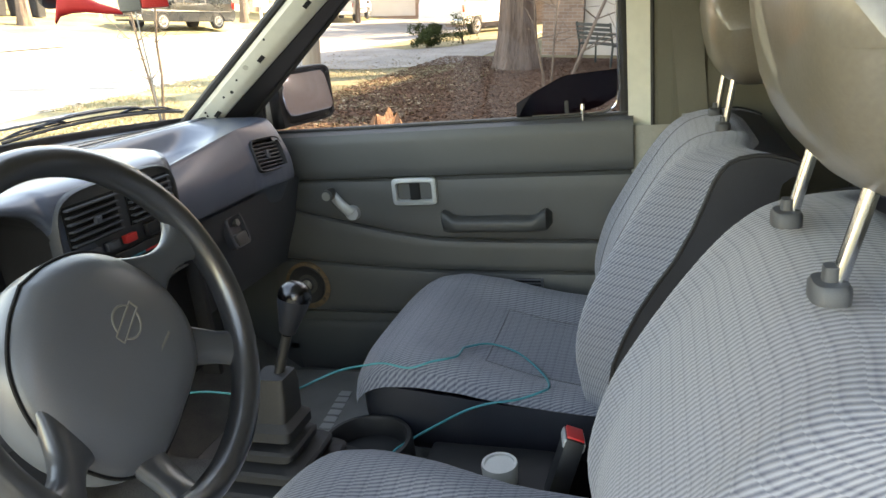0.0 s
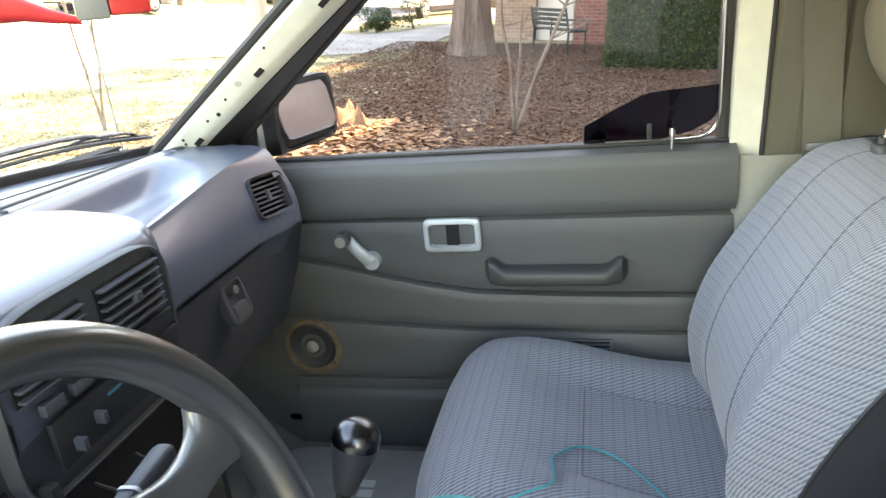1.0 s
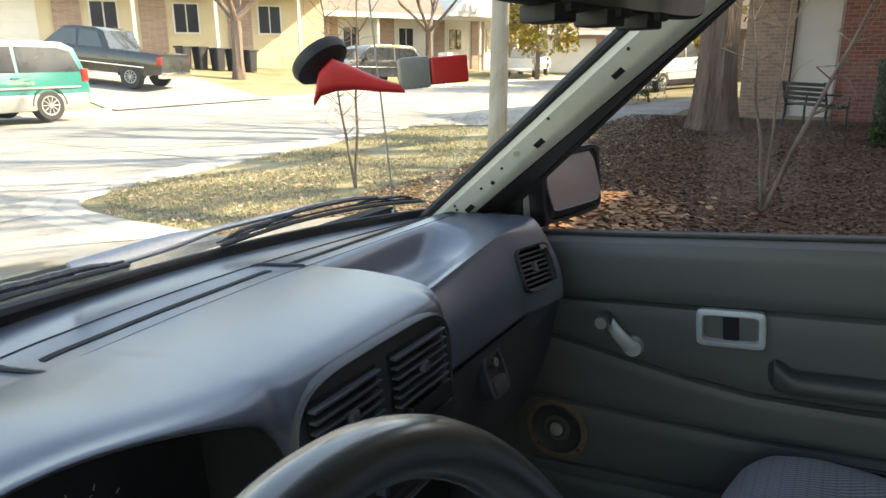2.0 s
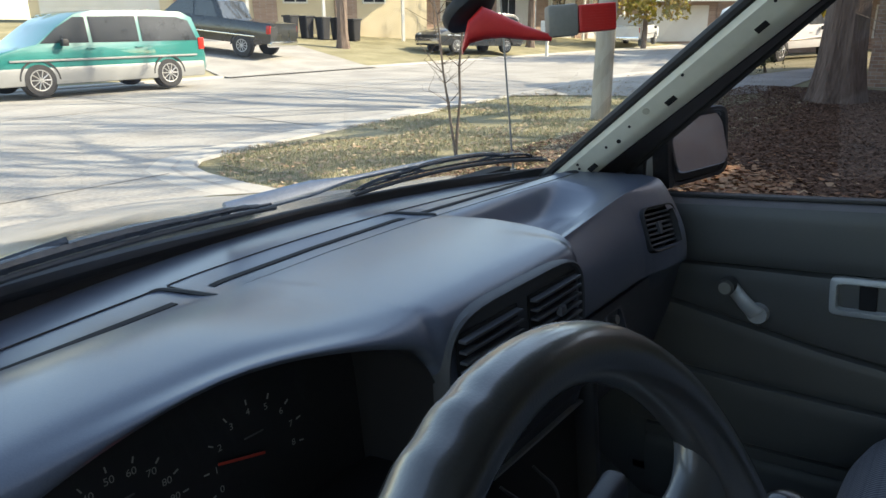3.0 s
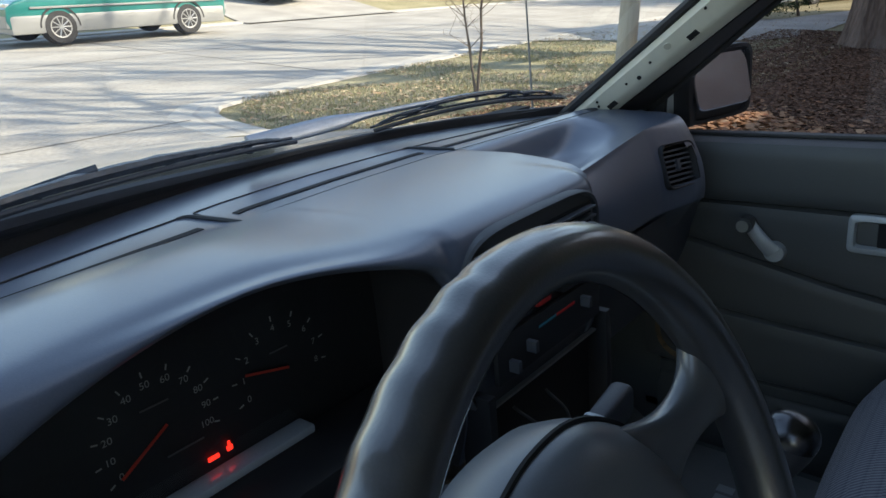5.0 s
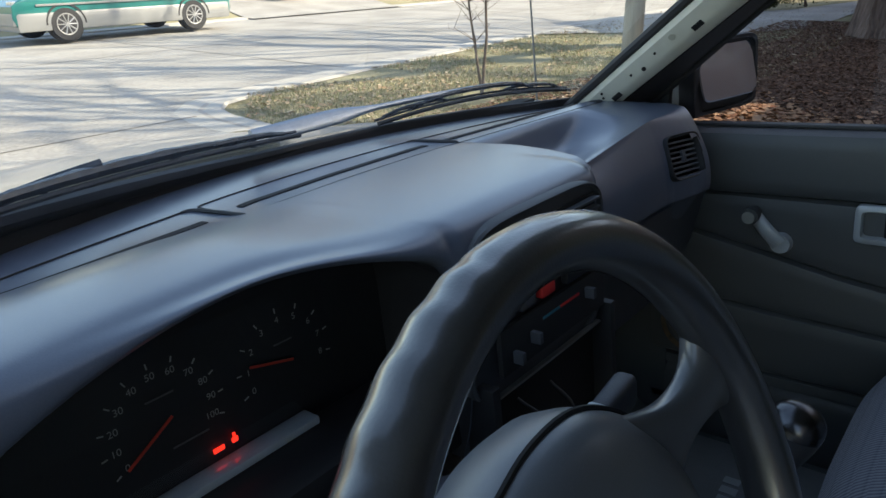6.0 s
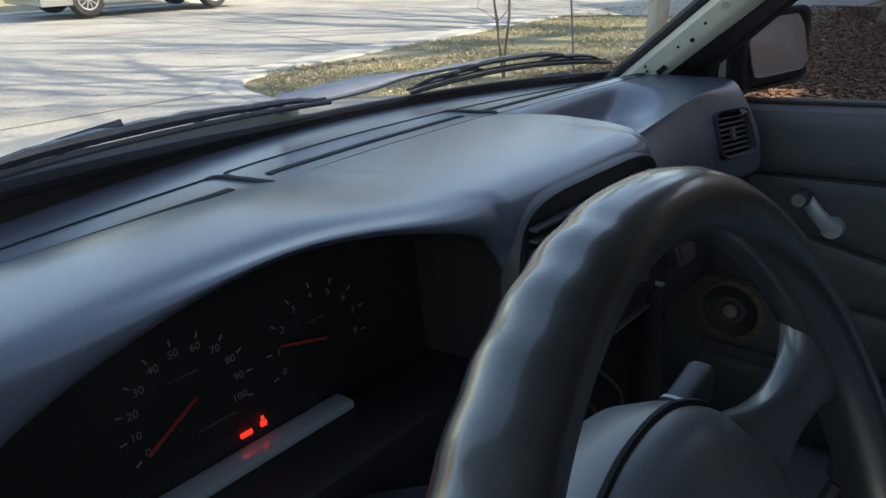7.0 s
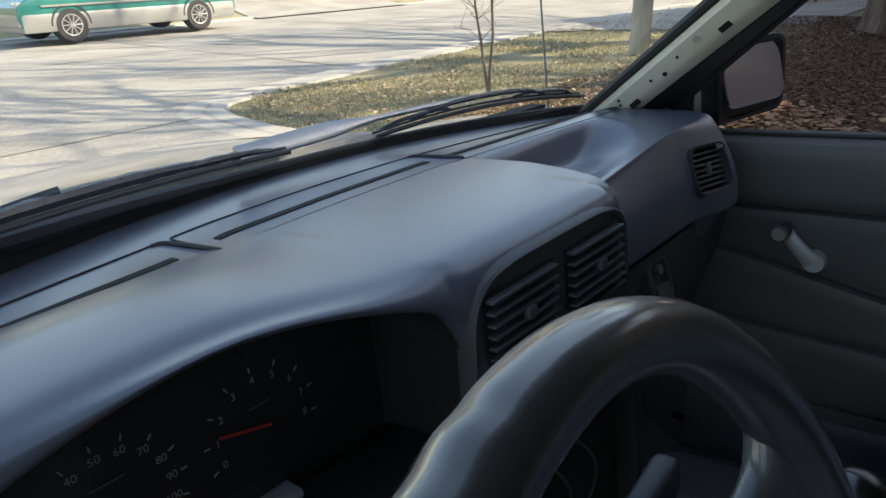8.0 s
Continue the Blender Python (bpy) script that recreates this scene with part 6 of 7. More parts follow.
def shrub_tree(label, at, stems, seed, twigs=14):
    """Young tree of a few thin stems from one foot."""
    rng = random.Random(seed)
    x, y = at
    z = ground_z(x, y)
    t = thing("young_tree", label, "tree", (x, y, z), YARD)
    for (dx, dy, h, r) in stems:
        b = bmesh.new()
        pts = [Vector((x + dx * (k / 8) ** 1.1, y + dy * (k / 8) ** 1.1, z - 0.03 + h * k / 8)) + Vector((rng.uniform(-1, 1), rng.uniform(-1, 1), 0)) * 0.018 * (k > 0) for k in range(9)]
        tube(b, pts, [r * (1 - 0.085 * k) for k in range(9)], 8)
        stem = part("stem", b, PALE_BARK, t)
        for k in range(twigs):
            b = bmesh.new()
            i = rng.randint(3, 8)
            a = rng.uniform(0, 6.28)
            p = pts[i]
            q = p + Vector((math.cos(a), math.sin(a), rng.uniform(0.2, 1.0))) * rng.uniform(0.12, 0.35)
            q2 = q + Vector((rng.uniform(-1, 1), rng.uniform(-1, 1), rng.uniform(0, 1))) * 0.2
            q3 = q2 + Vector((rng.uniform(-1, 1), rng.uniform(-1, 1), rng.uniform(0, 1))) * 0.15
            tube(b, [p, q, q2, q3], [r * 0.30, r * 0.22, r * 0.14, r * 0.08], 5)
            part("twig", b, PALE_BARK, stem)
    return t


def leafy_crown(label, at, base, crown_r, height, count, mat, seed, trunk_r=0.15):
    """A tree or bush with a crown of many small leaves in uneven clumps."""
    rng = random.Random(seed)
    x, y = at
    z = ground_z(x, y)
    t = thing("tree" if base > 0.5 else "bush", label, "tree" if base > 0.5 else "bush", (x, y, z), YARD)
    b = bmesh.new()
    tube(b, [(x, y, z - 0.1), (x + 0.1, y, z + base * 0.6), (x + 0.05, y + 0.1, z + base + height * 0.5)], [trunk_r * 1.2, trunk_r, trunk_r * 0.4], 10)
    part("trunk", b, BARK, t)
    verts, faces = [], []
    clumps = [(x + rng.gauss(0, 0.45) * crown_r, y + rng.gauss(0, 0.45) * crown_r, z + base + height * rng.uniform(0.1, 0.95), crown_r * rng.uniform(0.22, 0.45)) for _ in range(26)]
    for _ in range(count):
        cx, cy, cz, cr = rng.choice(clumps)
        p = Vector((rng.gauss(0, 1), rng.gauss(0, 1), rng.gauss(0, 0.8))).normalized() * cr * rng.uniform(0.5, 1.05) + Vector((cx, cy, max(cz, z + 0.05)))
        a, bb = Vector((rng.uniform(-1, 1), rng.uniform(-1, 1), rng.uniform(-1, 1))).normalized(), Vector((rng.uniform(-1, 1), rng.uniform(-1, 1), rng.uniform(-1, 1))).normalized()
        s = crown_r * 0.06 * rng.uniform(0.6, 1.3)
        i = len(verts)
        verts += [p - a * s, p + bb * s * 0.6, p + a * s, p - bb * s * 0.6]
        faces.append((i, i + 1, i + 2, i + 3))
    me = bpy.data.meshes.new("crown")
    me.from_pydata(verts, [], faces)
    me.materials.append(mat)
    ob = new("crown", me)
    ob.parent = t
    ob.location = -Vector((x, y, z))
    ob["kind"] = "stuff"
    return t


# ---- parked vehicles ----
def body_skin(bm, prof, half, m, tuck):
    """Skin of a car body from its side outline (y along, z up), rounded at the shoulders and tucked in towards the roof."""
    rows = []
    for s, drop in ((-1, 0.03), (-0.985, 0.006), (-0.93, 0.0), (0.93, 0.0), (0.985, 0.006), (1, 0.03)):
        rows.append([m @ Vector((s * half * (1 - tuck * max(0, z - 0.95)), y * (1 - drop * 0.25), z - (drop if z > 0.8 else -drop))) for y, z in prof])
    loft(bm, rows, True, True)


def build_car(name, label, at, heading, paint, low, prof, windows, wheels, half, tuck, front, rear, wheel_r=0.325):
    x, y = at
    z = ground_z(x, y) + (0.02 if y < 18.4 else 0.03)
    grade = math.degrees(math.atan((ground_z(x - math.sin(radians(heading)) * 1.4, y + math.cos(radians(heading)) * 1.4) - ground_z(x + math.sin(radians(heading)) * 1.4, y - math.cos(radians(heading)) * 1.4)) / 2.8))
    m = pose(x, y, z, 0, 0, heading) @ pose(0, 0, 0, grade, 0, 0)
    car = thing(name, label, "car", (x, y, z), YARD)
    b = bmesh.new()
    body_skin(b, prof, half, m, tuck)
    body = part("body", b, paint, car)
    side_x = lambda zz: half * (1 - tuck * max(0, zz - 0.95))
    if low:
        b = bmesh.new()
        box(b, (-half - 0.014, -2.40, 0.24), (half + 0.014, 2.40, 0.60), 0.06, m)
        part("lower_cladding", b, low, car, "silver lower cladding")
    for s in (-1, 1):
        for w in windows:
            b = bmesh.new()
            fa = [b.verts.new(m @ Vector((s * (side_x(zz) + 0.006), yy, zz))) for yy, zz in w]
            fb = [b.verts.new(m @ Vector((s * (side_x(zz) - 0.03), yy, zz))) for yy, zz in w]
            b.faces.new(fa)
            b.faces.new(list(reversed(fb)))
            for i in range(len(fa)):
                b.faces.new((fa[i], fb[i], fb[(i + 1) % len(fa)], fa[(i + 1) % len(fa)]))
            bmesh.ops.recalc_face_normals(b, faces=b.faces[:])
            part("window", b, CARGLASS, car, "dark side window", smooth=False)
        b = bmesh.new()
        box(b, (s * (half + 0.10) - 0.09, front - 1.55, 1.00), (s * (half + 0.10) + 0.06, front - 1.42, 1.14), 0.03, m)
        part("side_mirror", b, BLACK, car)
        b = bmesh.new()
        box(b, (s * (half + 0.012) - 0.012, -2.2, 0.71), (s * (half + 0.012) + 0.012, 2.0, 0.75), 0.006, m)
        part("side_moulding", b, low or CHROME, car)
        for yy in (0.25, -0.85):
            b = bmesh.new()
            box(b, (s * (half + 0.008) - 0.015, yy, 0.93), (s * (half + 0.008) + 0.015, yy + 0.18, 0.96), 0.008, m)
            part("door_handle", b, paint, car)
        b = bmesh.new()
        box(b, (s * half * 0.80 - 0.12, front - 0.30, 0.66), (s * half * 0.80 + 0.14, front - 0.02, 0.82), 0.03, m)
        part("headlight", b, LENS, car, "clear headlight")
        b = bmesh.new()
        box(b, (s * half * 0.93 - 0.07, rear - 0.02, 0.85), (s * half * 0.93 + 0.065, rear + 0.14, 1.12), 0.02, m)
        part("tail_light", b, TAIL, car, "red tail light")
    for yy in wheels:
        for s in (-1, 1):
            b = bmesh.new()
            cyl(b, m @ Vector((s * (half - 0.22), yy, wheel_r)), m @ Vector((s * (half + 0.02), yy, wheel_r)), wheel_r, seg=32)
            bmesh.ops.bevel(b, geom=[e for e in b.edges if e.calc_face_angle(0) > 1], offset=0.04, segments=2, affect="EDGES")
            wh = part("wheel", b, RUBBER, car, "black tyre")
            b = bmesh.new()
            prof_r = ((0.215, 0.012), (0.21, 0.026), (0.19, 0.022), (0.18, 0.008))
            loft(b, [[m @ Vector((s * (half + xx), yy + rr * math.cos(a), wheel_r + rr * math.sin(a))) for a in (2 * math.pi * i / 28 for i in range(28))] for rr, xx in prof_r])
            rim = part("rim", b, HUBCAP, wh, "silver rim")
            b = bmesh.new()
            cyl(b, m @ Vector((s * (half + 0.005), yy, wheel_r)), m @ Vector((s * (half + 0.012), yy, wheel_r)), 0.185, seg=24)
            part("rim_well", b, BLACK, wh)
            b = bmesh.new()
            for k in range(10):
                a = 2 * math.pi * k / 10
                tube(b, [m @ Vector((s * (half + 0.026), yy + 0.03 * math.cos(a), wheel_r + 0.03 * math.sin(a))), m @ Vector((s * (half + 0.020), yy + 0.19 * math.cos(a), wheel_r + 0.19 * math.sin(a)))], 0.013, 5)
            cyl(b, m @ Vector((s * (half + 0.012), yy, wheel_r)), m @ Vector((s * (half + 0.034), yy, wheel_r)), 0.045, 0.035, seg=14)
            part("spokes", b, HUBCAP, wh, "silver spokes")
            # dark wheel arch
            b = bmesh.new()
            loft(b, [[m @ Vector((s * (half + dx), yy + rr * math.cos(a), wheel_r + rr * math.sin(a))) for a in (math.pi * i / 16 for i in range(17))] for rr, dx in ((wheel_r + 0.05, -0.20), (wheel_r + 0.055, 0.016), (wheel_r + 0.02, 0.016))], close=False)
            part("wheel_arch", b, RUBBER, car)
    # windscreen and rear glass strips, bumpers
    b = bmesh.new()
    box(b, (-half * 0.98, front - 0.10, 0.36), (half * 0.98, front + 0.05, 0.60), 0.04, m)
    part("bumper", b, low or CHROME, car)
    b = bmesh.new()
    box(b, (-half * 0.98, rear - 0.07, 0.42), (half * 0.98, rear + 0.10, 0.62), 0.04, m)
    part("bumper", b, low or CHROME, car)
    b = bmesh.new()
    box(b, (-0.26, rear - 0.015, 0.72), (0.26, rear + 0.02, 0.86), 0.006, m)
    part("number_plate", b, SILVER, car, "blank number plate")
    return car


build_ground()
build_joints()
VAN = [(2.38, 0.30), (2.46, 0.50), (2.44, 0.72), (2.25, 0.86), (1.75, 0.98), (1.42, 1.05), (0.95, 1.40), (0.55, 1.64), (0.15, 1.71), (-1.2, 1.73), (-1.95, 1.70), (-2.22, 1.58), (-2.38, 1.10), (-2.45, 0.70), (-2.42, 0.38), (-2.30, 0.30)]
VAN_W = [[(1.36, 1.06), (0.98, 1.36), (0.60, 1.57), (0.36, 1.57), (0.36, 1.06)], [(0.28, 1.06), (0.28, 1.58), (-0.78, 1.60), (-0.78, 1.06)], [(-0.86, 1.06), (-0.86, 1.60), (-1.80, 1.58), (-2.10, 1.50), (-2.26, 1.06)]]
build_car("minivan", "teal minivan with silver lower cladding parked on the street", (7.38, 16.62), 91, TEAL_PAINT, SILVER_PAINT, VAN, VAN_W, (1.47, -1.43), 0.93, 0.16, 2.42, -2.42, 0.35)
PICK = [(2.72, 0.45), (2.78, 0.90), (2.66, 1.08), (2.2, 1.13), (1.45, 1.18), (1.05, 1.46), (0.72, 1.77), (0.35, 1.84), (-0.45, 1.84), (-0.72, 1.76), (-0.98, 1.22), (-2.78, 1.20), (-2.80, 0.55), (-2.2, 0.45)]
PICK_W = [[(1.36, 1.22), (1.02, 1.50), (0.72, 1.72), (0.20, 1.74), (0.20, 1.22)], [(0.12, 1.22), (0.12, 1.74), (-0.52, 1.73), (-0.74, 1.22)]]
build_car("pickup", "black pickup truck with chrome bumpers on the drive across the street", (15.2, 23.1), 22, BLACK_PAINT, None, PICK, PICK_W, (1.75, -1.72), 0.98, 0.14, 2.75, -2.76, 0.39)
SUV = [(2.4, 0.40), (2.48, 0.90), (2.3, 1.08), (1.4, 1.16), (1.0, 1.45), (0.65, 1.78), (0.2, 1.86), (-1.9, 1.88), (-2.3, 1.76), (-2.5, 1.15), (-2.5, 0.45)]
SUV_W = [[(1.25, 1.2), (0.95, 1.48), (0.65, 1.72), (0.2, 1.74), (0.2, 1.2)], [(0.1, 1.2), (0.1, 1.75), (-0.9, 1.76), (-0.9, 1.2)], [(-1.0, 1.2), (-1.0, 1.76), (-2.05, 1.74), (-2.32, 1.2)]]
build_car("suv", "white sport utility car parked by the neighbouring house", (27.6, 6.9), -107, WHITE_PAINT, None, SUV, SUV_W, (1.5, -1.5), 0.98, 0.12, 2.42, -2.46, 0.37)
build_car("sedan", "dark car parked far along the street", (26.5, 19.8), 75, BLACK_PAINT, None, VAN, VAN_W, (1.47, -1.43), 0.90, 0.16, 2.42, -2.42)
build_car("pickup", "white pickup truck far along the street", (43.0, 19.0), -80, WHITE_PAINT, None, PICK, PICK_W, (1.75, -1.72), 0.98, 0.14, 2.75, -2.76, 0.39)

shrub_tree("young bare tree with three pale stems among the leaves", (6.3, 0.97), [(0.05, 0.42, 2.7, 0.017), (0.30, -0.02, 2.6, 0.013), (0.25, -0.85, 2.4, 0.024)], 3, 20)
shrub_tree("thin bare sapling in the verge by the street", (5.55, 4.95), [(0.0, 0.45, 2.4, 0.015), (0.12, -0.06, 2.6, 0.017), (-0.15, 0.2, 1.6, 0.010)], 5, 18)
bare_tree("old tree with a thick furrowed trunk in the yard", (13.1, 2.55), 11.5, 0.36, 6, 11, 0.28, 1.4)
bare_tree("tall bare tree beside the house that shades the street", (7.6, -2.7), 13.5, 0.32, 6, 17, 0.3)
bare_tree("tall bare tree behind the brick house", (15.5, -6.5), 15, 0.34, 5, 31, 0.3)
bare_tree("tall bare tree at the back of the yard", (20.5, -4.5), 15, 0.34, 5, 33, 0.3)
bare_tree("bare tree on the lawn across the street", (21.3, 22.7), 8, 0.24, 5, 12, 0.3)
bare_tree("bare street tree with a pale trunk", (33.0, 20.5), 8, 0.2, 4, 13, 0.3)
leafy_crown("tree with sparse yellow leaves far along the street", (41.0, 17.5), 1.8, 3.0, 4.5, 5200, GOLD_LEAF, 21)
leafy_crown("tree with sparse yellow leaves beyond the yard", (33.5, 8.0), 2.0, 3.4, 5.0, 5200, GOLD_LEAF, 22)
leafy_crown("dark round bush beside the neighbouring drive", (18.3, 6.0), 0.0, 0.42, 0.62, 7000, HEDGE_LEAF, 23, 0.05)
leafy_crown("small shrub on the neighbouring lawn", (19.5, 5.3), 0.05, 0.45, 0.8, 1200, HEDGE_LEAF, 24, 0.04)
b = bmesh.new()
gz = ground_z(9.2, 5.0)
loft(b, [[(9.2 + 0.02 * zz + (0.145 - 0.008 * zz) * (1 + 0.02 * math.sin(5 * a + zz)) * math.cos(a), 5.0 + (0.145 - 0.008 * zz) * (1 + 0.03 * math.sin(3 * a)) * math.sin(a), gz - 0.05 + zz) for a in (2 * math.pi * k / 22 for k in range(22))] for zz in (0, 0.5, 1.2, 2.0, 3.2, 5.0)], True, True)
single("utility_pole", b, WOODPOST, "weathered grey wooden pole at the edge of the lawn", "pole", frame_m=YARD)


def build_stump():
    rng = random.Random(4)
    x, y = 5.55, 2.42
    z = ground_z(x, y)
    s = thing("tree_stump", "broken tree stump with splintered pale wood", "tree stump", (x, y, z), YARD)
    b = bmesh.new()
    rings = []
    for k in range(7):
        u = k / 6
        rings.append([(x + 0.02 * u + (0.30 - 0.17 * u) * (1 + 0.14 * math.sin(5 * a)) * math.cos(a), y + (0.30 - 0.17 * u) * (1 + 0.14 * math.sin(5 * a)) * math.sin(a), z - 0.03 + (0.27 + 0.09 * math.sin(3 * a + 1) + 0.05 * math.sin(8 * a)) * u) for a in (2 * math.pi * i / 24 for i in range(24))])
    loft(b, rings, True, True)
    part("stump", b, material("splintered_wood", (0.19, 0.10, 0.06), (0.34, 0.21, 0.13), 0.9, grain=40, stain=6, bump=0.9, depth=0.03, stretch=(1, 1, 0.2)), s)
    def place(r):
        a, d = r.uniform(0, 6.28), abs(r.gauss(0, 0.55))
        px, py = x - 0.25 + d * 1.25 * math.cos(a), y - 0.15 + d * 0.7 * math.sin(a)
        return px, py, ground_z(px, py) + 0.03 + max(0, 0.16 - d * 0.16) * r.random()
    scatter("wood_chip", "reddish wood chips heaped round the stump", CHIPS, 5200, place, 0.045, 8)


build_stump()


def build_hedge():
    rng = random.Random(9)
    z = ground_z(12, -1)
    h = thing("hedge", "dense dark clipped hedge in front of the brick house", "hedge", (12.0, -1.6, z), YARD)
    # solid block inside, near-black green for the shade between the leaves
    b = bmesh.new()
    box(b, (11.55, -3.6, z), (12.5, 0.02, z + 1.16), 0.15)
    part("core", b, material("hedge_inner_shade", (0.010, 0.016, 0.006), (0.02, 0.03, 0.01), 0.9), h)
    verts, faces = [], []
    for _ in range(15000):
        f = rng.random()
        px, py, pz = rng.uniform(11.45, 12.55), rng.uniform(-3.7, 0.12), rng.uniform(0.0, 1.24)
        if f < 0.55:
            px = 11.47 + abs(rng.gauss(0, 0.06)) + 0.06 * noise.noise((py * 3, pz * 3, 0))
        elif f < 0.75:
            pz = 1.22 - abs(rng.gauss(0, 0.05)) + 0.08 * noise.noise((py * 2.5, px * 3, 4))
        else:
            py = 0.08 - abs(rng.gauss(0, 0.06))
        a = Vector((rng.uniform(-1, 1), rng.uniform(-1, 1), rng.uniform(-1, 1))).normalized()
        c = Vector((rng.uniform(-1, 1), rng.uniform(-1, 1), rng.uniform(-1, 1))).normalized()
        p, s, i = Vector((px, py, z + pz)), rng.uniform(0.02, 0.042), len(verts)
        verts += [p - a * s, p + c * s * 0.6, p + a * s, p - c * s * 0.6]
        faces.append((i, i + 1, i + 2, i + 3))
    me = bpy.data.meshes.new("leaves")
    me.from_pydata(verts, [], faces)
    me.materials.append(HEDGE_LEAF)
    ob = new("leaves", me)
    ob.parent, ob.location = h, -Vector((12.0, -1.6, z))
    ob["kind"] = "stuff"


build_hedge()


def slab(parent, name, lo, hi, mat, m, bevel=0.0, label=""):
    b = bmesh.new()
    box(b, lo, hi, bevel, m)
    return part(name, b, mat, parent, label, smooth=False)


def build_brick_house():
    z = ground_z(16, 0) - 0.05
    I = Matrix.Translation((0, 0, z))
    h = thing("brick_house", "red brick house with a white door beside the yard", "house", (18, -3, z), YARD)
    slab(h, "wall", (15.6, -1.0, 0), (15.85, 0.72, 3.0), BRICK, I, 0, "red brick wall")
    slab(h, "wall", (15.85, -9.0, 0), (24.0, 0.70, 3.0), BRICK, I)
    slab(h, "wall", (16.6, 0.72, 0), (23.0, 1.60, 3.0), SIDING, I, 0, "white boarded wall")
    slab(h, "wall", (16.4, 1.62, 0), (23.0, 2.55, 3.0), PALE_BRICK, I, 0, "tan brick pier")
    d = slab(h, "door", (16.55, 0.78, 0.05), (16.598, 1.54, 2.35), SIDING, I, 0.004, "white panelled door")
    for k in range(4):
        slab(d, "panel", (16.54, 0.86, 0.15 + k * 0.55), (16.552, 1.46, 0.60 + k * 0.55), SIDING, I, 0.004)
    slab(h, "corner_trim", (15.52, -1.10, 0), (15.62, -0.94, 2.9), SIDING, I, 0.004)
    for k, y0 in enumerate((-2.5, -4.6)):
        w = slab(h, "window_frame", (15.56, y0, 0.75), (15.84, y0 + 1.25, 2.5), SIDING, I, 0.006, "white window frame")
        for a, c in ((0.08, 0.60), (0.66, 1.18)):
            for q, r in ((0.84, 1.58), (1.66, 2.42)):
                slab(w, "pane", (15.552, y0 + a, q), (15.559, y0 + c, r), CARGLASS, I)
    slab(h, "soffit", (14.9, -9.4, 2.85), (24.4, 3.1, 3.0), SIDING, I, 0.01, "white eaves")
    b = bmesh.new()
    loft(b, [[(x, y, zz + z) for x, zz in ((14.7, 3.0), (19.5, 5.4), (24.6, 3.0))] for y in (-9.6, 3.3)], True, True)
    part("roof", b, SHINGLE, h, smooth=False)
    # iron bench
    m = pose(13.9, 0.95, ground_z(13.9, 0.95), 0, 0, 40)
    s = thing("garden_bench", "dark iron garden bench with slatted seat", "bench", (13.9, 0.95, ground_z(13.9, 0.95)), YARD)
    for x in (-0.55, 0.55):
        b = bmesh.new()
        tube(b, [m @ Vector(p) for p in ((x, -0.22, 0), (x, -0.2, 0.42), (x, 0.2, 0.42), (x, 0.3, 0.85))], 0.022, 8)
        tube(b, [m @ Vector(p) for p in ((x, 0.22, 0), (x, 0.2, 0.42))], 0.022, 8)
        tube(b, [m @ Vector(p) for p in ((x, -0.22, 0.42), (x, -0.22, 0.62), (x, 0.22, 0.64))], 0.018, 8)
        part("end_frame", b, IRON, s)
    for k in range(5):
        b = bmesh.new()
        box(b, (-0.58, -0.2 + 0.085 * k, 0.43), (0.58, -0.135 + 0.085 * k, 0.452), 0.004, m)
        part("seat_slat", b, IRON, s)
    for k in range(4):
        b = bmesh.new()
        box(b, (-0.58, 0.225 + 0.02 * k, 0.52 + 0.085 * k), (0.58, 0.245 + 0.02 * k, 0.58 + 0.085 * k), 0.004, m)
        part("back_slat", b, IRON, s)


build_brick_house()


def build_home():
    """An unseen house added behind the truck; its shade lies over the cab and the yard."""
    h = thing("home_house", "unseen brick house added behind the truck to shade it", "house", (3, -8, 0.3), YARD)
    I = Matrix.Identity(4)
    # wall heights are set by how far the added shade must reach
    slab(h, "wall", (-7.0, -15.0, -0.2), (8.0, -3.9, 5.95), PALE_BRICK, I)
    slab(h, "wall", (8.02, -14.9, -0.2), (13.4, -3.92, 5.25), PALE_BRICK, I)
    slab(h, "wall", (13.42, -15.0, -0.2), (22.0, -4.2, 7.2), PALE_BRICK, I)
    b = bmesh.new()
    loft(b, [[(x, y, zz) for y, zz in ((-15.4, 5.25), (-9.5, 7.2), (-3.8, 5.25))] for x in (8.1, 13.4)], True, True)
    part("roof", b, SHINGLE, h, smooth=False)
    b = bmesh.new()
    loft(b, [[(x, y, zz) for y, zz in ((-15.4, 5.95), (-9.5, 7.9), (-3.8, 5.95))] for x in (-7.3, 8.08)], True, True)
    part("roof", b, SHINGLE, h, smooth=False)
    g = slab(h, "garage_door", (-2.6, -3.88, 0.2), (2.4, -3.84, 2.5), SIDING, I, 0, "white garage door")


build_home()


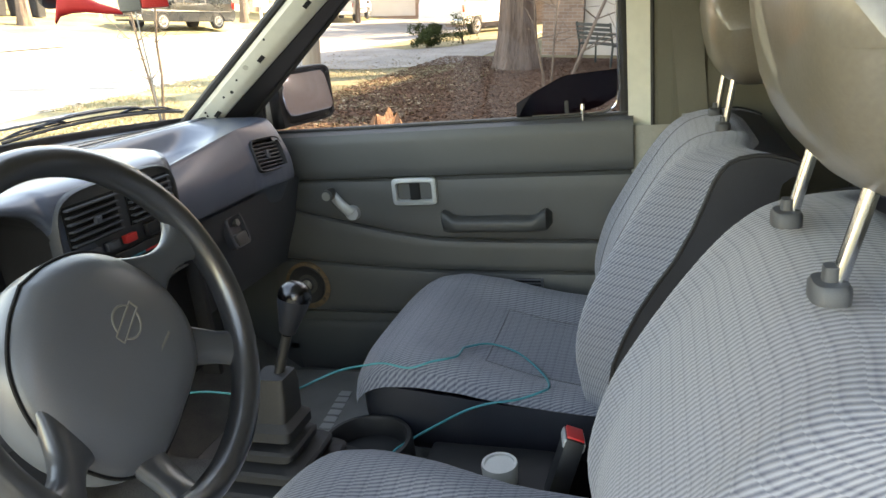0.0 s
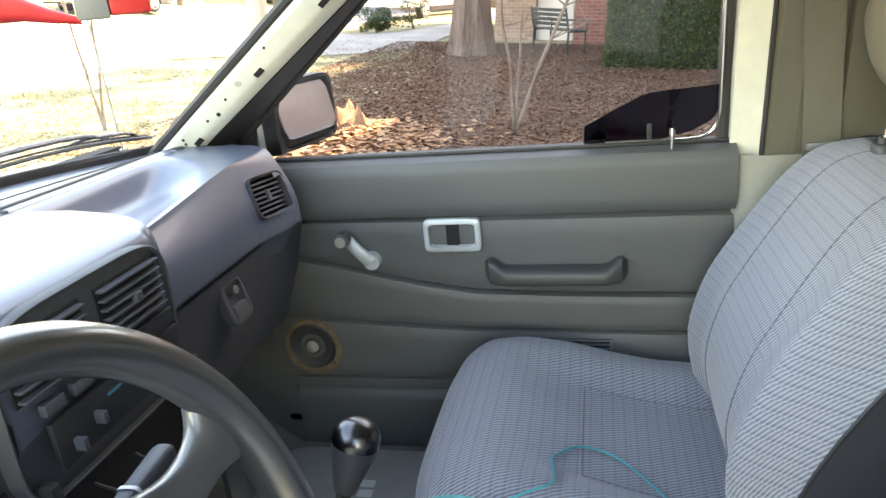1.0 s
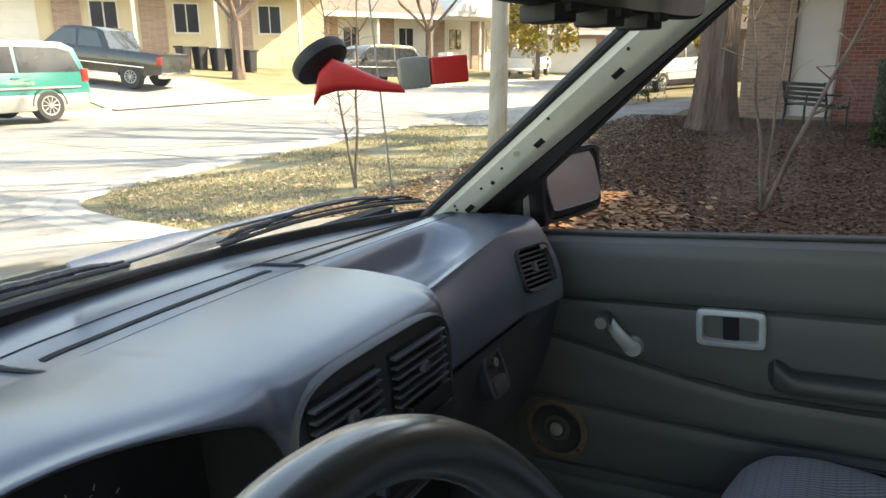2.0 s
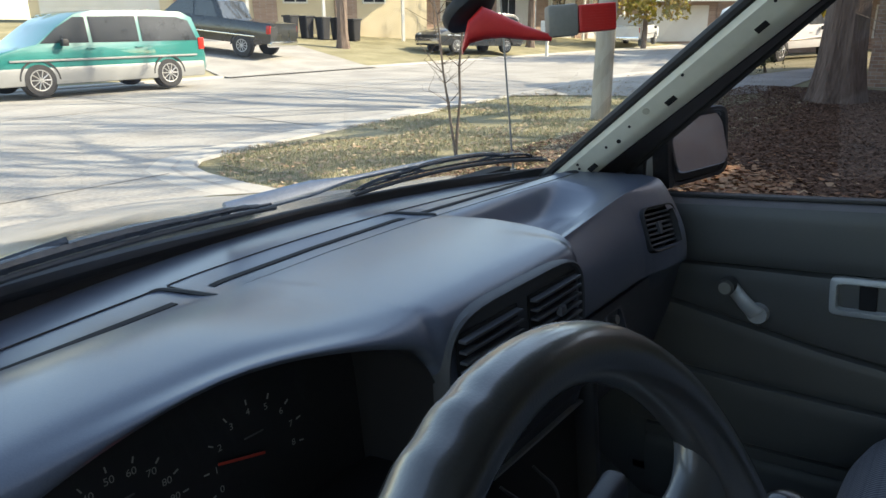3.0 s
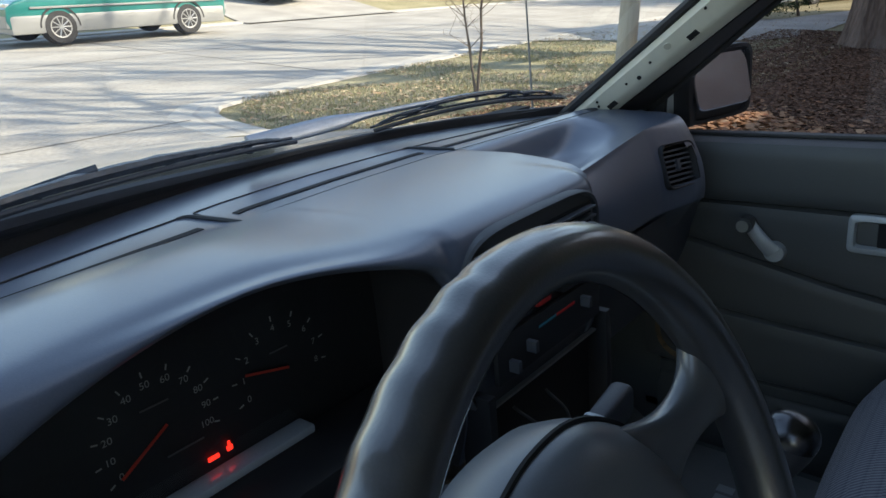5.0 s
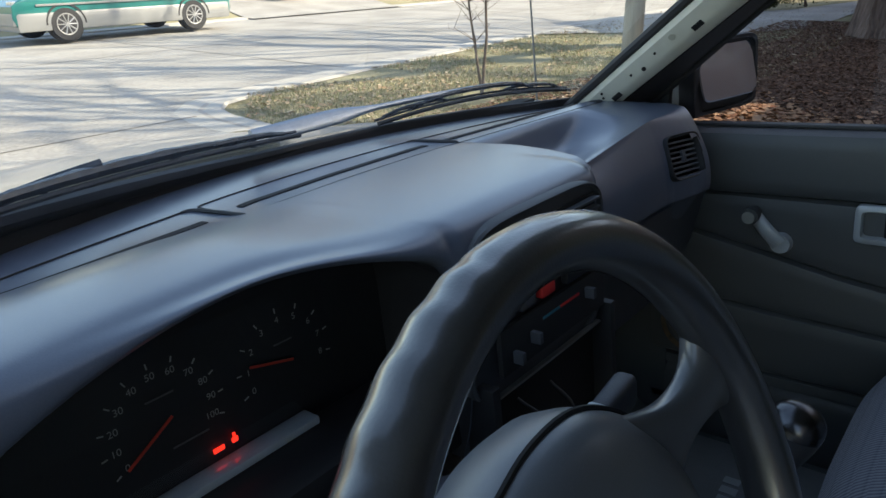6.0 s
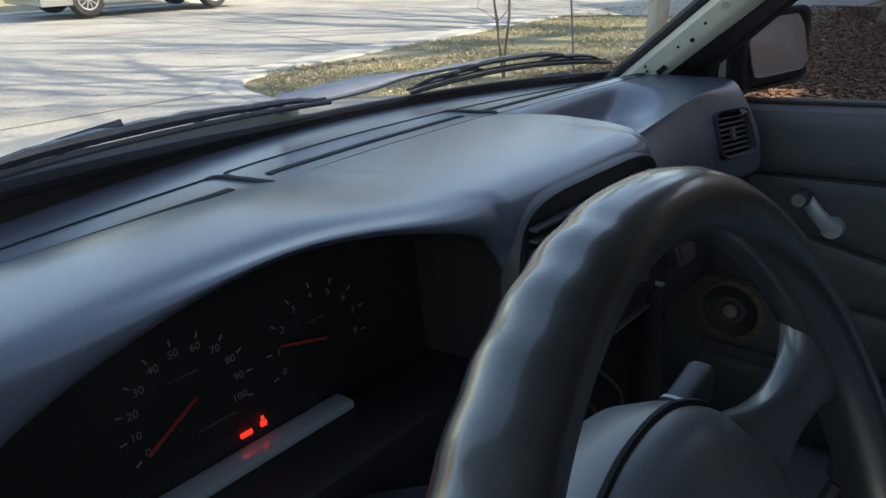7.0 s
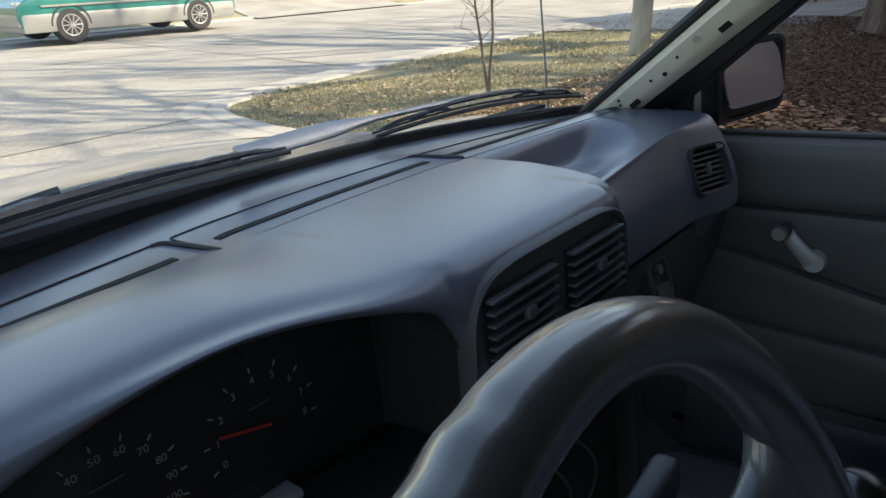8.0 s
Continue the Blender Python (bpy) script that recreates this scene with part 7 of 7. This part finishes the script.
def far_house(label, origin, along, length, depth, garage, seed, wall=CREAM_WALL, gable=False):
    """A low house across the street; local x runs along its front, y away from the street."""
    ox, oy = origin
    z = ground_z(ox, oy) - 0.2
    ang = math.degrees(math.atan2(along[1], along[0]))
    m = pose(ox, oy, z, 0, 0, ang)
    h = thing("house", label, "house", (ox, oy, z), YARD)
    slab(h, "wall", (0, 0, -2.0), (length, depth, 3.0), wall, m)
    x = 0.4
    if garage:
        g = slab(h, "garage_door", (x, -0.05, 0.1), (x + 4.8, -0.002, 2.5), SIDING, m, 0, "white garage door")
        for k in range(4):
            slab(g, "door_panel", (x + 0.1, -0.07, 0.16 + k * 0.58), (x + 4.7, -0.052, 0.68 + k * 0.58), SIDING, m, 0.01)
        x += 5.4
    rng = random.Random(seed)
    while x < length - 1.6:
        slab(h, "brick_panel", (x, -0.12, -2.0), (x + 1.1, -0.004, 2.8), PALE_BRICK, m, 0, "tan brick panel")
        if x + 3.2 < length:
            w = slab(h, "window_frame", (x + 1.4, -0.08, 0.9), (x + 2.6, -0.003, 2.3), SIDING, m, 0, "white window frame")
            slab(w, "pane", (x + 1.48, -0.095, 0.98), (x + 1.97, -0.082, 2.22), CARGLASS, m)
            slab(w, "pane", (x + 2.03, -0.095, 0.98), (x + 2.52, -0.082, 2.22), CARGLASS, m)
        slab(h, "porch_post", (x + 3.0, -1.4, -2.0), (x + 3.14, -1.26, 2.75), SIDING, m, 0.01)
        x += 3.4 + rng.uniform(0, 0.6)
    slab(h, "fascia", (-0.5, -1.62, 2.72), (length + 0.5, -1.5, 3.0), SIDING, m)
    b = bmesh.new()
    loft(b, [[m @ Vector((xx, yy, zz)) for yy, zz in ((-1.6, 3.0), (depth / 2, 5.6), (depth + 0.6, 3.0))] for xx in (-0.6, length + 0.6)], True, True)
    part("roof", b, SHINGLE, h, "grey shingle roof", smooth=False)
    if gable:
        b = bmesh.new()
        loft(b, [[m @ Vector((xx, yy, zz)) for xx, zz in ((length * 0.55, 2.95), (length * 0.78, 5.6), (length * 1.0, 2.95))] for yy in (-1.9, depth * 0.4)], True, True)
        part("gable", b, SIDING, h, "white front gable", smooth=False)
    return h, m


hh, hm = far_house("pale house with white garage door across the street", (13.5, 33.5), (0.86, -0.51), 18, 9, True, 1)
for k in range(5):
    q = hm @ Vector((10.6 + 0.72 * k, -2.4 + 0.15 * (k % 2), 0))
    gz = ground_z(q.x, q.y)
    t = thing("waste_bin", "dark wheeled waste bin beside the house", "bin", (q.x, q.y, gz), YARD, group="bins by the far house")
    b = bmesh.new()
    loft(b, [[(q.x + 0.27 * s * a, q.y + 0.27 * s * bb, gz + zz) for a, bb in superellipse(1, 1, 6, 24)] for s, zz in ((0.8, 0.02), (1.0, 0.92))], True, True)
    part("bin_body", b, BLACK, t)
    b = bmesh.new()
    box(b, (q.x - 0.30, q.y - 0.30, gz + 0.92), (q.x + 0.30, q.y + 0.30, gz + 1.0), 0.03)
    part("lid", b, BLACK, t)
far_house("white gabled house further along the street", (32.0, 27.5), (0.93, -0.37), 15, 9, False, 2, SIDING, True)
far_house("tan brick house at the bend of the street", (48.0, 21.0), (0.7, -0.7), 14, 9, True, 3, PALE_BRICK, True)
far_house("low house behind the white car", (36.0, 10.5), (0.1, -1.0), 14, 9, False, 4, PALE_BRICK)
far_house("pale house further down the street", (-22.0, 30.0), (1.0, 0.0), 18, 9, True, 5)
# letter box by the street
t = thing("mailbox", "white mailbox on a post by the far kerb", "mailbox", (29.0, 17.2, -0.1), YARD)
slab(t, "post", (28.95, 17.15, -0.15), (29.05, 17.25, 0.95), SIDING, Matrix.Identity(4))
slab(t, "box", (28.7, 16.9, 0.95), (29.2, 17.4, 1.45), SIDING, Matrix.Identity(4), 0.03)

# trees that close the view far off
for k, (x, y, hgt) in enumerate(((30, 42, 12), (46, 33, 13), (60, 22, 12), (62, 6, 12), (8, 48, 12), (-14, 46, 11), (48, -4, 12))):
    bare_tree("tall bare tree behind the houses", (x, y), hgt, 0.3, 4, 40 + k, 0.28)
for k, (x, y) in enumerate(((52, 30), (38, 40), (58, 14), (20, 46), (56, 2))):
    leafy_crown("tree with thin autumn leaves behind the houses", (x, y), 2.5, 4.5, 7, 3000, GOLD_LEAF, 60 + k, 0.25)


def in_leaf_bed(r):
    x, y = r.uniform(3.0, 15.4), r.uniform(-4.0, 4.6)
    return (x, y) if r.random() < 1.3 - 0.045 * x else None


scatter("fallen_leaf", "dry brown leaves lying thick over the yard", DEAD_LEAF, 95000, in_leaf_bed, 0.025, 31)


def in_verge(r):
    x = 2.7 + abs(r.gauss(0, 6.0))
    y = r.uniform(2.8, min(kerb_y(x), 9.0) - 0.1)
    if x < 3.26 + 0.9 * smooth01((y - 5.8) / 1.6):
        return None
    return (x, y) if noise.noise((x * 0.9, y * 0.9, 3)) > -0.35 else None


scatter("grass_tuft", "straw-coloured winter grass with green patches", BLADES, 90000, in_verge, 0.032, 32, True)


scatter("fallen_leaf", "pale dry leaves lying on the verge grass", island("pale_leaves", [(0.42, 0.33, 0.22), (0.30, 0.20, 0.12), (0.50, 0.42, 0.30)], 0.8), 5000, in_verge, 0.032, 41, False, 0.03)
